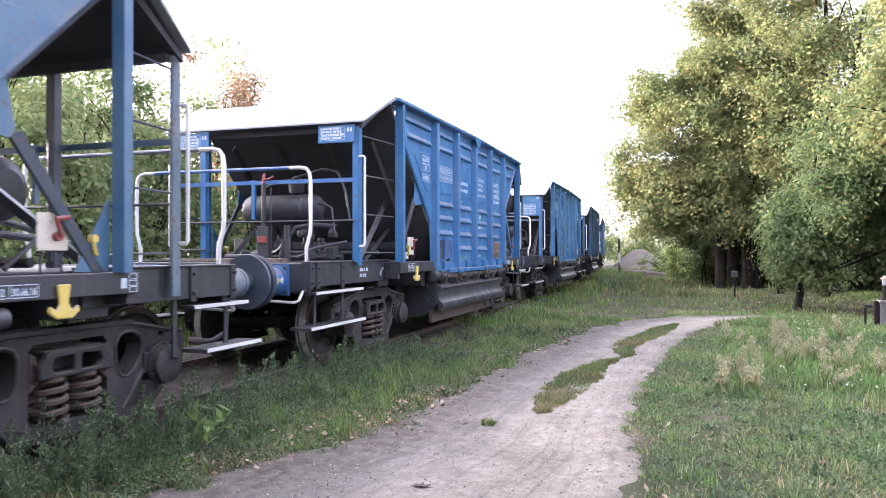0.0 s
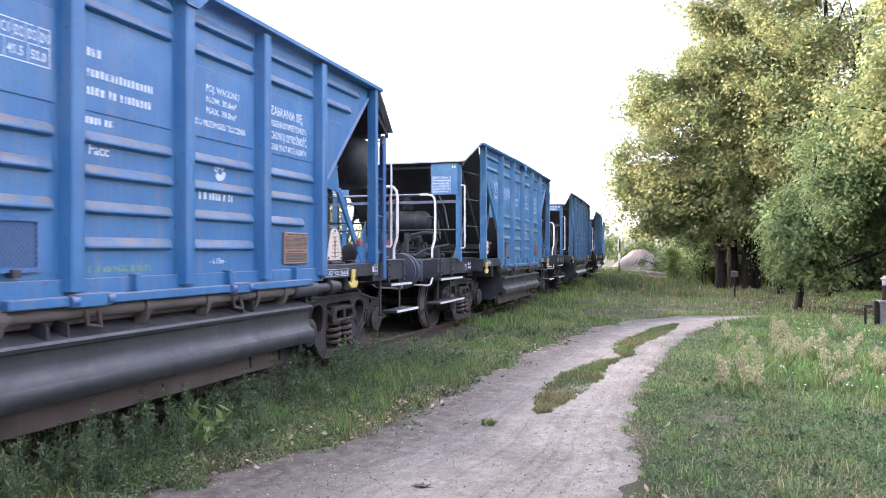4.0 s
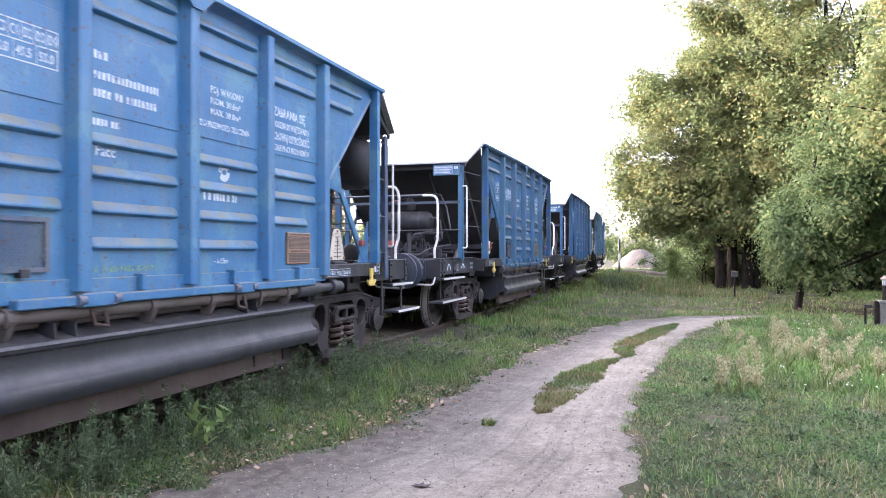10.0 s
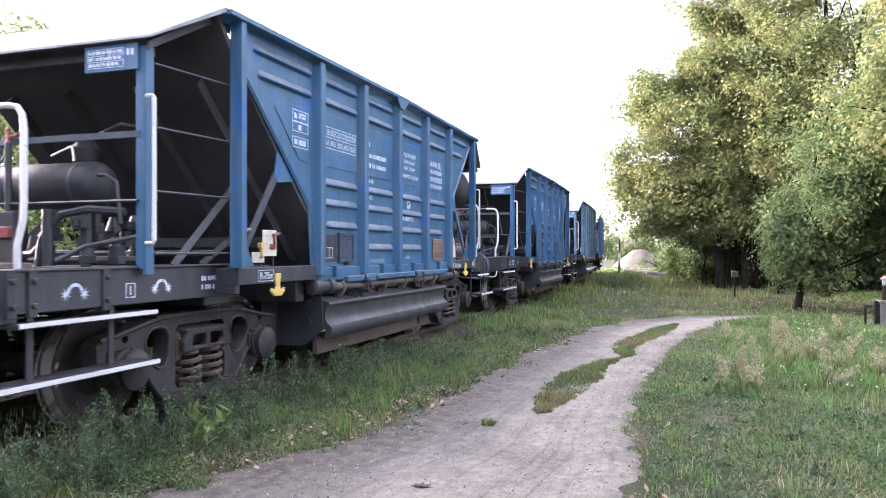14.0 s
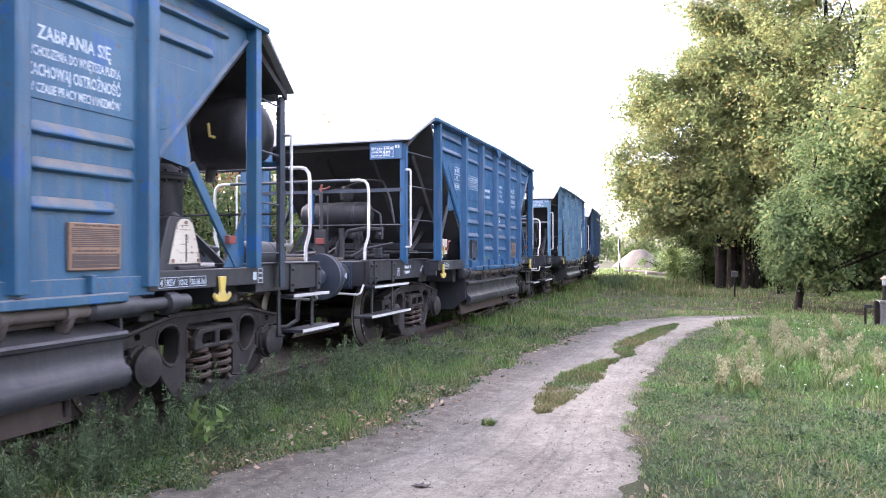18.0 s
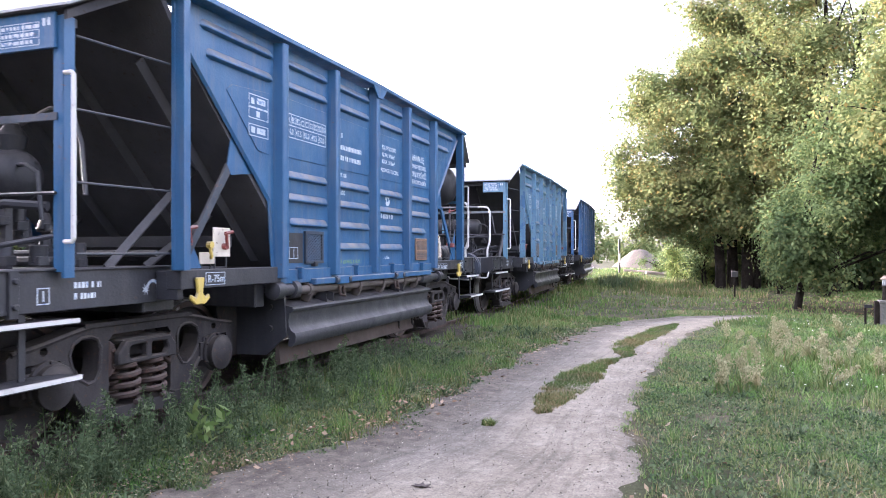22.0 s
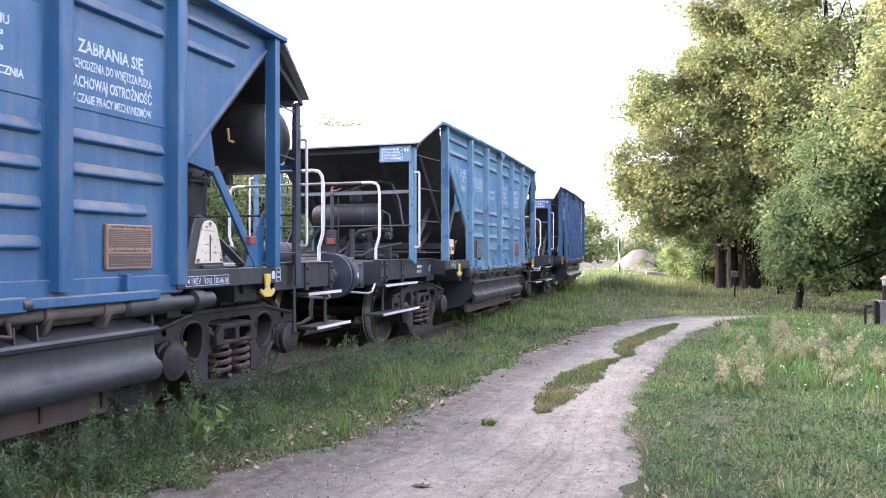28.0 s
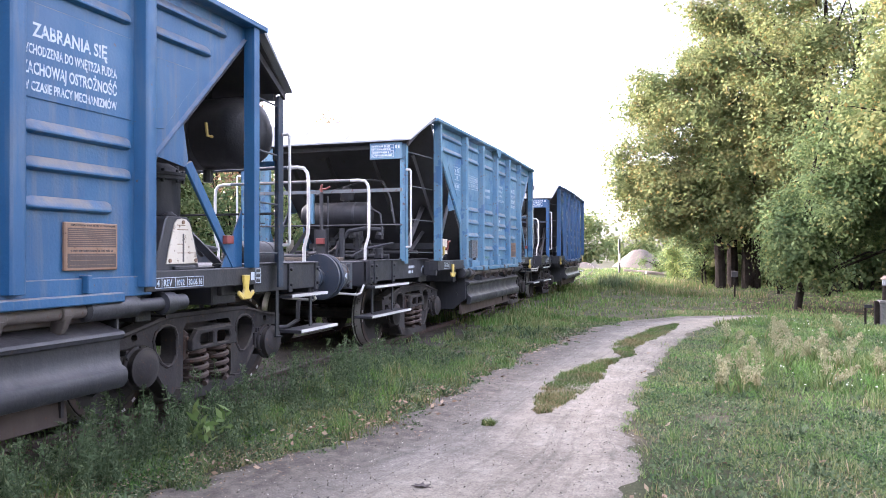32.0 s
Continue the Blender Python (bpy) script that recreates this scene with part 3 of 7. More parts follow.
        for side in (-1, 1):
            rim.lathe([(side * 0.8155, 0.452), (side * 0.8172, 0.452), (side * 0.8172, 0.404), (side * 0.8155, 0.404)], (0, 0, 0), "x", 36, False)
        wm = w.mesh("wheelset", CASTING)
        bm = bmesh.new()
        bm.from_mesh(wm)
        bm.from_mesh(m.mesh("tread", STEEL))
        split = len(bm.faces)
        bm.from_mesh(rim.mesh("rim_face", LIP))
        bm.faces.ensure_lookup_table()
        for fc in bm.faces[len(wm.polygons):]:
            fc.material_index = 1 if fc.index < split else 2
        bm.to_mesh(wm)
        bm.free()
        wm.materials.append(STEEL)
        wm.materials.append(LIP)
        part("wheelset", wm, CASTING, bogie, "pair of dark rail wheels with bright treads", pose(0, e * AXLE, 0.46))
    return bogie


SPRING = spring_mesh(0.1, 0.024, 0.2, 0.5, 4).mesh("coil_spring", RUSTY)


def frame_rect(y0, y1, z0, z1, w, x0, x1):
    """A thin upright rectangle outline."""
    b = Build()
    b.box(x0, x1, y0, y1, z0, z0 + w).box(x0, x1, y0, y1, z1 - w, z1)
    b.box(x0, x1, y0, y0 + w, z0 + w, z1 - w).box(x0, x1, y1 - w, y1, z0 + w, z1 - w)
    return b


def worn(ob):
    return tagged(ob, kind="stuff")


def bars(rows, x, y0, h, gap, rng):
    """Lines of broken short bars where lettering is too worn to read."""
    b = Build()
    for z, width in rows:
        y = y0
        while y < y0 + width:
            w = rng.choice((0.42, 0.5, 0.6)) * h
            b.box(x, x + 0.0015, y, min(y + w, y0 + width), z, z + h * rng.choice((0.92, 1.0)))
            y += w + min(gap, 0.24 * h) * (1.0 if rng.random() < 0.75 else 3.0)
    return b


def make_side(wagon, side):
    """One long side: ribbed sheet between channel posts, cut back over the sloping hopper ends."""
    S = side
    outline = [(-3.62, 3.36), (-3.56, 2.98), (-2.36, 1.86), (-2.28, 1.10), (2.25, 1.10), (2.26, 2.00), (3.50, 3.25), (3.54, 3.36)]
    sheet = Build().prism(outline, S * (SHEET - 0.014), S * SHEET)
    wall = part("side_wall", sheet, BLUE, wagon, "blue ribbed steel side sheet with white stencils")
    for y in POSTS:
        p = Build()
        w = 0.055
        p.prism([(SHEET - 0.01, y - w - 0.02), (POST_X - 0.012, y - w), (POST_X, y - w + 0.012), (POST_X, y + w - 0.012), (POST_X - 0.012, y + w), (SHEET - 0.01, y + w + 0.02)], 1.12, 3.36 if y else 3.4, "z")
        if S < 0:
            p.v = [(-x, yy, z) for x, yy, z in p.v]
        part("post", p, BLUE, wall, bevel=0.004)
    edges = [-3.6] + list(POSTS) + [3.6]
    lying = [(3.23, 0), (3.01, 0), (2.13, 1), (1.91, 1), (1.67, 1), (1.43, 2)]
    for i in range(6):
        a, c = edges[i] + 0.1, edges[i + 1] - 0.1
        for z, kind in lying:
            y0, y1 = a, c
            if i in (0, 5):
                if kind:
                    continue
                reach = 3.5 - max(0.0, 2.98 - z + 0.1) * 1.07 - 0.12
                y0, y1 = (-reach, c) if i == 0 else (a, z)
            elif i in (1, 4):
                if kind == 2:
                    continue
                if z == 1.67:
                    y0, y1 = (a + 0.12, c) if i == 1 else (a, c - 0.18)
            r = Build()
            h, d = 0.047, 0.045
            line = [(-0.004, -1.0), (0.6 * d, -0.9), (0.95 * d, -0.68), (d, -0.5), (0.92 * d, -0.3), (0.62 * d, 0.15), (0.3 * d, 0.6), (-0.004, 1.0)]
            for yy, k in ((y0, 0.0), (y0 + 0.025, 0.6), (y0 + 0.06, 1.0), (y1 - 0.06, 1.0), (y1 - 0.025, 0.6), (y1, 0.0)):
                r.v += [(SHEET - 0.004 + (o + 0.004) * k, yy, z + h * q * (0.55 + 0.45 * k)) for o, q in line]
            r.f = [(a8 * 8 + b8, a8 * 8 + b8 + 1, a8 * 8 + b8 + 9, a8 * 8 + b8 + 8) for a8 in range(5) for b8 in range(7)]
            if S < 0:
                r.v = [(-x, yy, zz) for x, yy, zz in r.v]
            part("rib", r, BLUE, wall)
        if i in (1, 4, 2, 3):
            e = Build().box(SHEET, SHEET + 0.008, a, c, 2.30, 2.88)
        else:
            q = -1 if i == 0 else 1
            if q < 0:
                shape = [(-2.36, 2.86), (-2.95, 2.82), (-3.03, 2.76), (-2.55, 2.30), (-2.36, 2.28)]
            else:
                shape = [(2.30, 2.82), (2.78, 2.82), (2.83, 2.74), (2.44, 2.30), (2.30, 2.27)]
            e = Build().prism(shape, SHEET, SHEET + 0.008)
        if S < 0:
            e.v = [(-x, yy, zz) for x, yy, zz in e.v]
        part("pressed_panel", e, BLUE, wall, bevel=0.004)
    rim = Build()
    for e in (-1, 1):
        reach = 3.88 if e < 0 else 3.69
        rim.prism([(0, 3.40), (e * reach, 3.36), (e * reach, 3.41), (0, 3.45)], S * 1.42, S * 1.625)
    part("top_rim", rim, BLUE, wall, "dusty worn top edge", bevel=0.006)
    part("rim_plate", Build().prism([(-0.2, 3.395), (-0.065, 3.27), (0.065, 3.27), (0.2, 3.395), (0.1, 3.43), (-0.1, 3.43)], S * 1.6, S * 1.622), BLUE, wall)
    foot = Build().box(S * 1.44, S * 1.53, -2.28, 2.28, 1.06, 1.20) if S > 0 else Build().box(-1.53, -1.44, -2.28, 2.28, 1.06, 1.20)
    for y in (-1.85, -0.55, 0.55, 1.65):
        foot.prism([(SHEET * S, y - 0.02), (S * 1.58, y - 0.02), (S * 1.58, y + 0.02), (SHEET * S, y + 0.02)], 1.1, 1.22, "z")
    part("lower_edge", foot, BLUE, wall, bevel=0.006)
    for e in (-1, 1):
        # the leading end is cut lower than the trailing end
        if e < 0:
            gus, cut, foot_y, p0, p1 = [(2.92, 2.40), (2.98, 2.12), (2.92, 2.04), (2.6, 2.08)], [(3.56, 2.98), (2.36, 1.86), (2.28, 1.1)], 3.62, 3.62, 3.70
            bar = [(2.97, 2.14), (2.91, 2.08), (3.54, 1.24), (3.62, 1.24)]
        else:
            gus, cut, foot_y, p0, p1 = [(2.68, 2.42), (2.75, 2.10), (2.71, 2.04), (2.30, 2.10)], [(3.50, 3.25), (2.26, 2.0), (2.25, 1.1)], 3.50, 3.50, 3.585
            bar = [(2.80, 2.10), (2.71, 2.06), (3.35, 1.235), (3.455, 1.235)]
        part("gusset", Build().prism([(e * y, z) for y, z in gus], S * (SHEET - 0.03), S * (SHEET - 0.018)), BLUE, wall)
        part("edge_angle", Build().tube([(S * SHEET, e * y, z) for y, z in cut], 0.022, 4), BLUE, wall)
        part("diagonal_brace", Build().prism([(e * y, z) for y, z in bar], S * (SHEET - 0.05), S * (SHEET - 0.02)), STRUT if e < 0 else BLUE, wall, bevel=0.005)
        c = Build()
        c.box(min(S * 1.49, S * POST_X), max(S * 1.49, S * POST_X), min(e * p0, e * p1), max(e * p0, e * p1), 1.23, 3.37)
        c.box(min(S * 1.48, S * 1.52), max(S * 1.48, S * 1.52), min(e * (p1 - 0.01), e * (p1 + 0.002)), max(e * (p1 - 0.01), e * (p1 + 0.002)), 1.23, 3.36)
        part("corner_post", c, BLUE, wall, bevel=0.004)
        part("foot_gusset", Build().prism([(e * foot_y, 1.24), (e * (foot_y - 0.3), 1.24), (e * foot_y, 1.75)], S * 1.46, S * 1.472), BLUE, wall)
    return wall


def make_end(wagon, e):
    """One open end platform: floor, posts, sheet canopy, rails, rungs, handles, buffers and steps. e is -1 or 1."""
    eave, stand = (4.68, 4.60) if e < 0 else (4.38, 4.36)
    head, touch = (5.74, 6.23) if e < 0 else (5.22, 6.08)
    fl = Build().box(-1.2, 1.2, min(e * 2.6, e * (head - 0.04)), max(e * 2.6, e * (head - 0.04)), 1.18, 1.24)
    part("platform_floor", fl, BLACK, wagon, "dark checker-plate end platform", bevel=0.006)
    h = Build().box(-1.26, 1.26, min(e * (head - 0.12), e * head), max(e * (head - 0.12), e * head), 0.92, 1.25)
    part("headstock", h, BLACK, wagon, bevel=0.01)
    for S in (-1, 1):
        x = S * 1.25
        b = Build()
        b.box(x - 0.04, x + 0.04, min(e * 3.45, e * head), max(e * 3.45, e * head), 0.98, 1.25)
        b.box(x - 0.06, x + 0.06, min(e * 3.45, e * head), max(e * 3.45, e * head), 1.245, 1.265)
        for y in ((4.93, 5.55, head - 0.035) if e < 0 else (4.62, head - 0.035)):
            rib = Build().box(x + S * 0.03 - 0.012, x + S * 0.03 + 0.032, e * y - 0.035, e * y + 0.035, 0.955, 1.262)
            for z in (1.03, 1.19):
                rib.lathe([(x + S * 0.05, 0.020), (x + S * 0.088, 0.020)], (0, e * y, z), "x", 8)
            part("stiffener", rib, BLACK, wagon, "bolted sill stiffener", None, 0.005)
        part("end_sill", b, BLACK, wagon, "black end sill with stiffeners", bevel=0.006)
        far = 3.66 if e < 0 else 3.72
        s = Build().box(min(S * 1.40, S * 1.54), max(S * 1.40, S * 1.54), min(e * 2.2, e * far), max(e * 2.2, e * far), 1.08, 1.23)
        s.box(min(S * 1.295, S * 1.5), max(S * 1.295, S * 1.5), min(e * (far - 0.08), e * (far - 0.01)), max(e * (far - 0.08), e * (far - 0.01)), 1.0, 1.225)
        part("side_sill", s, BLACK, wagon, bevel=0.006)
        p = Build()
        p.box(S * 1.325 - 0.045, S * 1.325 + 0.045, e * stand - 0.012, e * stand + 0.012, 1.24, 2.93)
        p.box(S * 1.36 - 0.012, S * 1.36 + 0.012, min(e * (stand - 0.08), e * (stand + 0.012)), max(e * (stand - 0.08), e * (stand + 0.012)), 1.2 if e < 0 else 1.02, 2.93)
        part("end_post", p, BLUE if e < 0 else DULL, wagon, bevel=0.003)
        hy = e * (stand + 0.005)
        gr = Build().tube([(S * 1.37, hy, 2.55), (S * 1.43, hy, 2.55), (S * 1.445, hy, 2.535), (S * 1.445, hy, 1.46), (S * 1.43, hy, 1.44), (S * 1.37, hy, 1.44)], 0.016, 8)
        part("grab_handle", gr, WHITE, wagon, "white-painted grab handle")
        for z in (2.82, 2.33, 1.84, 1.36):
            part("rung", Build().tube([(S * 1.36, e * (stand - 0.1), z), (S * 1.45, e * (3.68 if e < 0 else 3.57), z)], 0.0095, 6), STRUT, wagon, "thin steel rung")
        bu = Build()
        bu.lathe([(e * head, 0.165), (e * (head + 0.05), 0.165), (e * (head + 0.055), 0.142), (e * (touch - 0.25), 0.138), (e * (touch - 0.245), 0.15), (e * (touch - 0.21), 0.15), (e * (touch - 0.205), 0.11)], (S * 0.875, 0, 1.06), "y", 22)
        bu.box(S * 0.875 - 0.18, S * 0.875 + 0.18, min(e * head, e * (head + 0.022)), max(e * head, e * (head + 0.022)), 0.89, 1.23)
        buffer = part("buffer", bu, BUFFER, wagon, "sprung buffer casing with a bolted base plate")
        hd = Build().lathe([(e * (touch - 0.22), 0.10), (e * (touch - 0.06), 0.10), (e * (touch - 0.058), 0.15), (e * (touch - 0.056), 0.285), (e * (touch - 0.03), 0.29), (e * (touch - 0.012), 0.27), (e * touch, 0.12)], (S * 0.875, 0, 1.06), "y", 32)
        part("buffer_head", hd, GREASE, buffer, "dark greasy dished buffer head")
        for bx, bz in itertools.product((-0.14, 0.14), (0.93, 1.19)):
            part("bolt", Build().lathe([(e * (head + 0.02), 0.022), (e * (head + 0.045), 0.022)], (S * 0.875 + bx, 0, bz), "y", 6), BLACK, buffer)
        my = e * (head + 0.14)
        for q in (-1, 1):
            part("buffer_mark", Build().prism([(my + q * 0.008, 1.05), (my + q * 0.06, 1.02), (my + q * 0.06, 1.10), (my + q * 0.008, 1.07)], S * 1.013, S * 1.019), YELLOW if q * e > 0 else STENCIL, buffer, "painted buffer mark")
        for (y0, y1, z, x0, x1) in ((4.47, 5.70, 0.925, 1.12, 1.36), (4.49, 5.88, 0.55, 1.14, 1.40)):
            if e > 0:
                y0, y1 = (4.56, 5.34) if z > 0.8 else (4.68, 5.50)
            st = Build().box(min(S * x0, S * x1), max(S * x0, S * x1), min(e * y0, e * y1), max(e * y0, e * y1), z - 0.035, z)
            step = part("step", st, BLACK, wagon, "dark grated step board", bevel=0.004)
            ed = Build().box(min(S * x1, S * (x1 + 0.006)), max(S * x1, S * (x1 + 0.006)), min(e * y0, e * y1), max(e * y0, e * y1), z - 0.026, z + 0.003)
            ed.box(min(S * (x1 - 0.018), S * (x1 + 0.006)), max(S * (x1 - 0.018), S * (x1 + 0.006)), min(e * y0, e * y1), max(e * y0, e * y1), z + 0.0, z + 0.004)
            part("step_edge", ed, WHITE, step, "white step edge")
        for y in (4.82, 5.52):
            hg = Build()
            y = y if e < 0 else y - 0.36
            hg.box(S * 1.24 - 0.008, S * 1.24 + 0.008, e * y - 0.025, e * y + 0.025, 0.50, 1.1)
            hg.box(min(S * 1.2, S * 1.3), max(S * 1.2, S * 1.3), e * y - 0.02, e * y + 0.02, 0.5, 0.515)
            part("step_hanger", hg, BLACK, wagon)
        sr = Build().tube([(S * 1.22, e * head, 0.94), (S * 1.22, e * (head + 0.1), 0.84), (S * 1.18, e * (head + 0.13), 0.82), (S * 0.78, e * (head + 0.13), 0.84), (S * 0.74, e * (head + 0.08), 0.9)], 0.015, 8)
        part("shunter_grip", sr, WHITE, wagon, "white-painted grip under the buffer")
    RIDGE = 3.88 if e < 0 else 3.68
    # canopy sheet from the hopper top down to the end posts
    cp = Build().prism([(e * (RIDGE - 0.03), 3.40), (e * RIDGE, 3.43), (e * eave, 2.985), (e * eave, 2.965)], -1.58, 1.58)
    cp.v = [(x * (1.0 if abs(y) < 4.1 else 0.93), y, z) for x, y, z in cp.v]
    canopy = part("canopy", cp, GALV, wagon, "pale sheet-metal end canopy")
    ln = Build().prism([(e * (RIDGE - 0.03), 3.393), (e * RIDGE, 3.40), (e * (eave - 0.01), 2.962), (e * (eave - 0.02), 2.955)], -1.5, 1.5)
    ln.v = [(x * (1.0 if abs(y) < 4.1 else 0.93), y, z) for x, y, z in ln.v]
    part("canopy_lining", ln, DARKBLUE, canopy, "dark underside sheet")
    for x in (-1.2, -0.8, -0.4, 0.0, 0.4, 0.8, 1.2):
        part("seam", Build().prism([(e * RIDGE, 3.432), (e * eave, 2.988), (e * eave, 2.9895), (e * RIDGE, 3.4345)], x - 0.010, x + 0.010), GALV, canopy)
    for S in (-1, 1):
        ch = Build().prism([(e * 3.5, 3.36), (e * RIDGE, 3.38), (e * (eave - 0.05), 2.95), (e * (eave - 0.05), 2.89), (e * RIDGE, 3.30), (e * 3.5, 3.30)], S * 1.39, S * 1.42)
        part("canopy_rafter", ch, DARKBLUE, canopy)
    part("cross_beam", Build().box(-1.34, 1.34, e * (stand - 0.1) - 0.03, e * (stand - 0.1) + 0.03, 2.88, 2.94), DARKBLUE, wagon)
    # sloping hopper end, sides of the slope, and struts below it
    top, low, lift = (3.5, 1.75, 0.0) if e < 0 else (3.44, 1.5, 0.26)
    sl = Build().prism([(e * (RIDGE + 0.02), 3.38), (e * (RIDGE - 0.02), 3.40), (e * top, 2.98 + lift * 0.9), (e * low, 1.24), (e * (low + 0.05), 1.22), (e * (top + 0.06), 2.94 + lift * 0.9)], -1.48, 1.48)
    part("hopper_end_slope", sl, DARKBLUE, wagon, "dark sloping hopper end sheet")
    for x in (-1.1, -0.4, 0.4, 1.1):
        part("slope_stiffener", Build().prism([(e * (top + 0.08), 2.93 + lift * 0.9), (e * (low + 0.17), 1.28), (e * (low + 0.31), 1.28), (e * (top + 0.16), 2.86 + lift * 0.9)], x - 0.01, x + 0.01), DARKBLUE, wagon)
    for x in (-1.0, 1.0):
        part("strut", Build().tube([(x, e * 3.85, 1.24), (x * 0.95, e * (low + 1.0), 2.12)], 0.045, 4), BLACK, wagon)
        part("strut", Build().tube([(x * 0.8, e * 3.2, 1.24), (x * 0.8, e * (low + 0.55), 1.72)], 0.04, 4), BLACK, wagon)
    part("sill_beam", Build().box(-1.24, 1.24, e * 2.62 - 0.05, e * 2.62 + 0.05, 1.42, 1.52), BLACK, wagon)
    # end railing and bent pipe handrail
    part("cross_rail", Build().box(-1.32, 1.32, e * (stand + 0.015) - 0.006, e * (stand + 0.015) + 0.02, 2.24, 2.29), DULL if e < 0 else BLUE, wagon)
    part("cross_rod", Build().tube([(-1.32, e * (stand + 0.03), 1.76), (1.32, e * (stand + 0.03), 1.76)], 0.013, 6), BLACK, wagon)
    part("cross_rod", Build().tube([(-1.32, e * (stand + 0.03), 1.40), (-0.85, e * (stand + 0.03), 1.40)], 0.013, 6), BLACK, wagon)
    po = Build().box(-0.95, -0.87, e * (stand - 0.02) - 0.03, e * (stand - 0.02) + 0.03, 1.24, 2.86)
    part("inner_post", po, BLUE, wagon, bevel=0.003)
    part("inner_post", Build().box(-0.16, -0.11, e * stand - 0.02, e * stand + 0.02, 1.79, 2.3), BLUE, wagon)
    y = e * (5.52 if e < 0 else 5.2)
    pts = [(-1.14, y, 1.25), (-1.14, y, 1.42), (-1.19, y, 1.58), (-1.195, y, 1.70), (-1.195, y, 2.17), (-1.18, y, 2.26), (-1.14, y, 2.31), (-1.06, y, 2.325)]
    for S in (-1, 1):
        ends = Build().tube([(-S * a, b, c) for a, b, c in pts] + [(S * 0.93, y, 2.325)], 0.021, 8)
        part("pipe_handrail", ends, WHITE, wagon, "white-painted bent handrail end")
    part("handrail_bar", Build().tube([(-0.93, y, 2.325), (0.93, y, 2.325)], 0.0205, 8), DULL, wagon, "bare dark handrail bar")
    # screw coupling and hoses on the headstock
    cu = Build().box(-0.06, 0.06, min(e * head, e * (touch - 0.2)), max(e * head, e * (touch - 0.2)), 0.98, 1.1)
    cu.tube([(0, e * (touch - 0.25), 1.1), (0, e * (touch - 0.13), 1.05), (0, e * (touch - 0.15), 0.95)], 0.035, 8)
    for x in (-0.07, 0.07):
        cu.tube([(x, e * (touch - 0.25), 1.04), (x, e * (touch - 0.03), 0.96)], 0.02, 6)
    part("draw_hook", cu, BLACK, wagon, "draw hook with a screw coupling", bevel=0.01)
    x = 0.36 * -e
    hs = Build().tube([(x, e * head, 0.88), (x, e * (head + 0.1), 0.84), (x, e * (head + 0.18), 0.66), (x, e * (touch - 0.3), 0.48), (x * 0.8, e * (touch - 0.16), 0.40), (x * 0.5, e * (touch - 0.06), 0.40)], 0.03, 8)
    hose = part("brake_hose", hs, BLACK, wagon, "black rubber brake hose")
    part("hose_coupling", Build().tube([(x * 0.55, e * (touch - 0.09), 0.40), (x * 0.25, e * (touch - 0.02), 0.41)], 0.042, 8), RUSTY, hose, "rusty red hose coupling head")


def add_boards(wagon, height, rows):
    """The blue notice boards under the leading canopy; their size differs from wagon to wagon."""
    rng = random.Random(int(height * 100) + rows)
    f = -4.64
    z1 = 2.95
    z0 = z1 - height
    for x0, x1 in ((0.82, 1.32), (-1.37, -0.80)):
        bd = part("notice_board", Build().box(x0, x1, f, f + 0.024, z0, z1), BLUE, wagon, "blue board with a white table", bevel=0.003)
        t = Build()
        zs = np.linspace(z0 + 0.03, min(z1 - 0.03, z0 + 0.03 + 0.05 * rows), rows + 1)
        a, b = x0 + 0.03, x1 - 0.13
        for k, z in enumerate(zs):
            t.box(a, b, f - 0.002, f, z - 0.002, z + 0.002)
            yy = a + 0.012
            while yy < b - 0.05 and k < rows:
                ww = rng.choice((0.02, 0.03, 0.05))
                t.box(yy, yy + ww, f - 0.002, f, z + 0.012, z + 0.036)
                yy += ww + 0.012
        for xx in (a, a + 0.6 * (b - a), b):
            t.box(xx - 0.002, xx + 0.002, f - 0.002, f, zs[0], zs[-1])
        t.box(x1 - 0.10, x1 - 0.075, f - 0.002, f, z1 - 0.09, z1 - 0.04).box(x1 - 0.06, x1 - 0.035, f - 0.002, f, z1 - 0.09, z1 - 0.04)
        tagged(part("table", t, STENCIL, bd), kind="stuff")


def add_hooks(wagon, lead, rear):
    """Towing rope hooks; the trailing pair sits where the wagon's maker put it."""
    for S, y in itertools.product((-1, 1), (lead, rear)):
        hk = Build().prism([(y - 0.05, 1.17), (y + 0.05, 1.17), (y + 0.03, 1.05), (y + 0.06, 1.01), (y + 0.11, 1.04), (y + 0.12, 1.0), (y + 0.06, 0.955), (y - 0.06, 0.955), (y - 0.12, 1.0), (y - 0.11, 1.04), (y - 0.06, 1.01), (y - 0.03, 1.05)], S * 1.545, S * 1.575)
        part("rope_hook", hk, YELLOW, wagon, "yellow-painted towing rope hook", bevel=0.008)


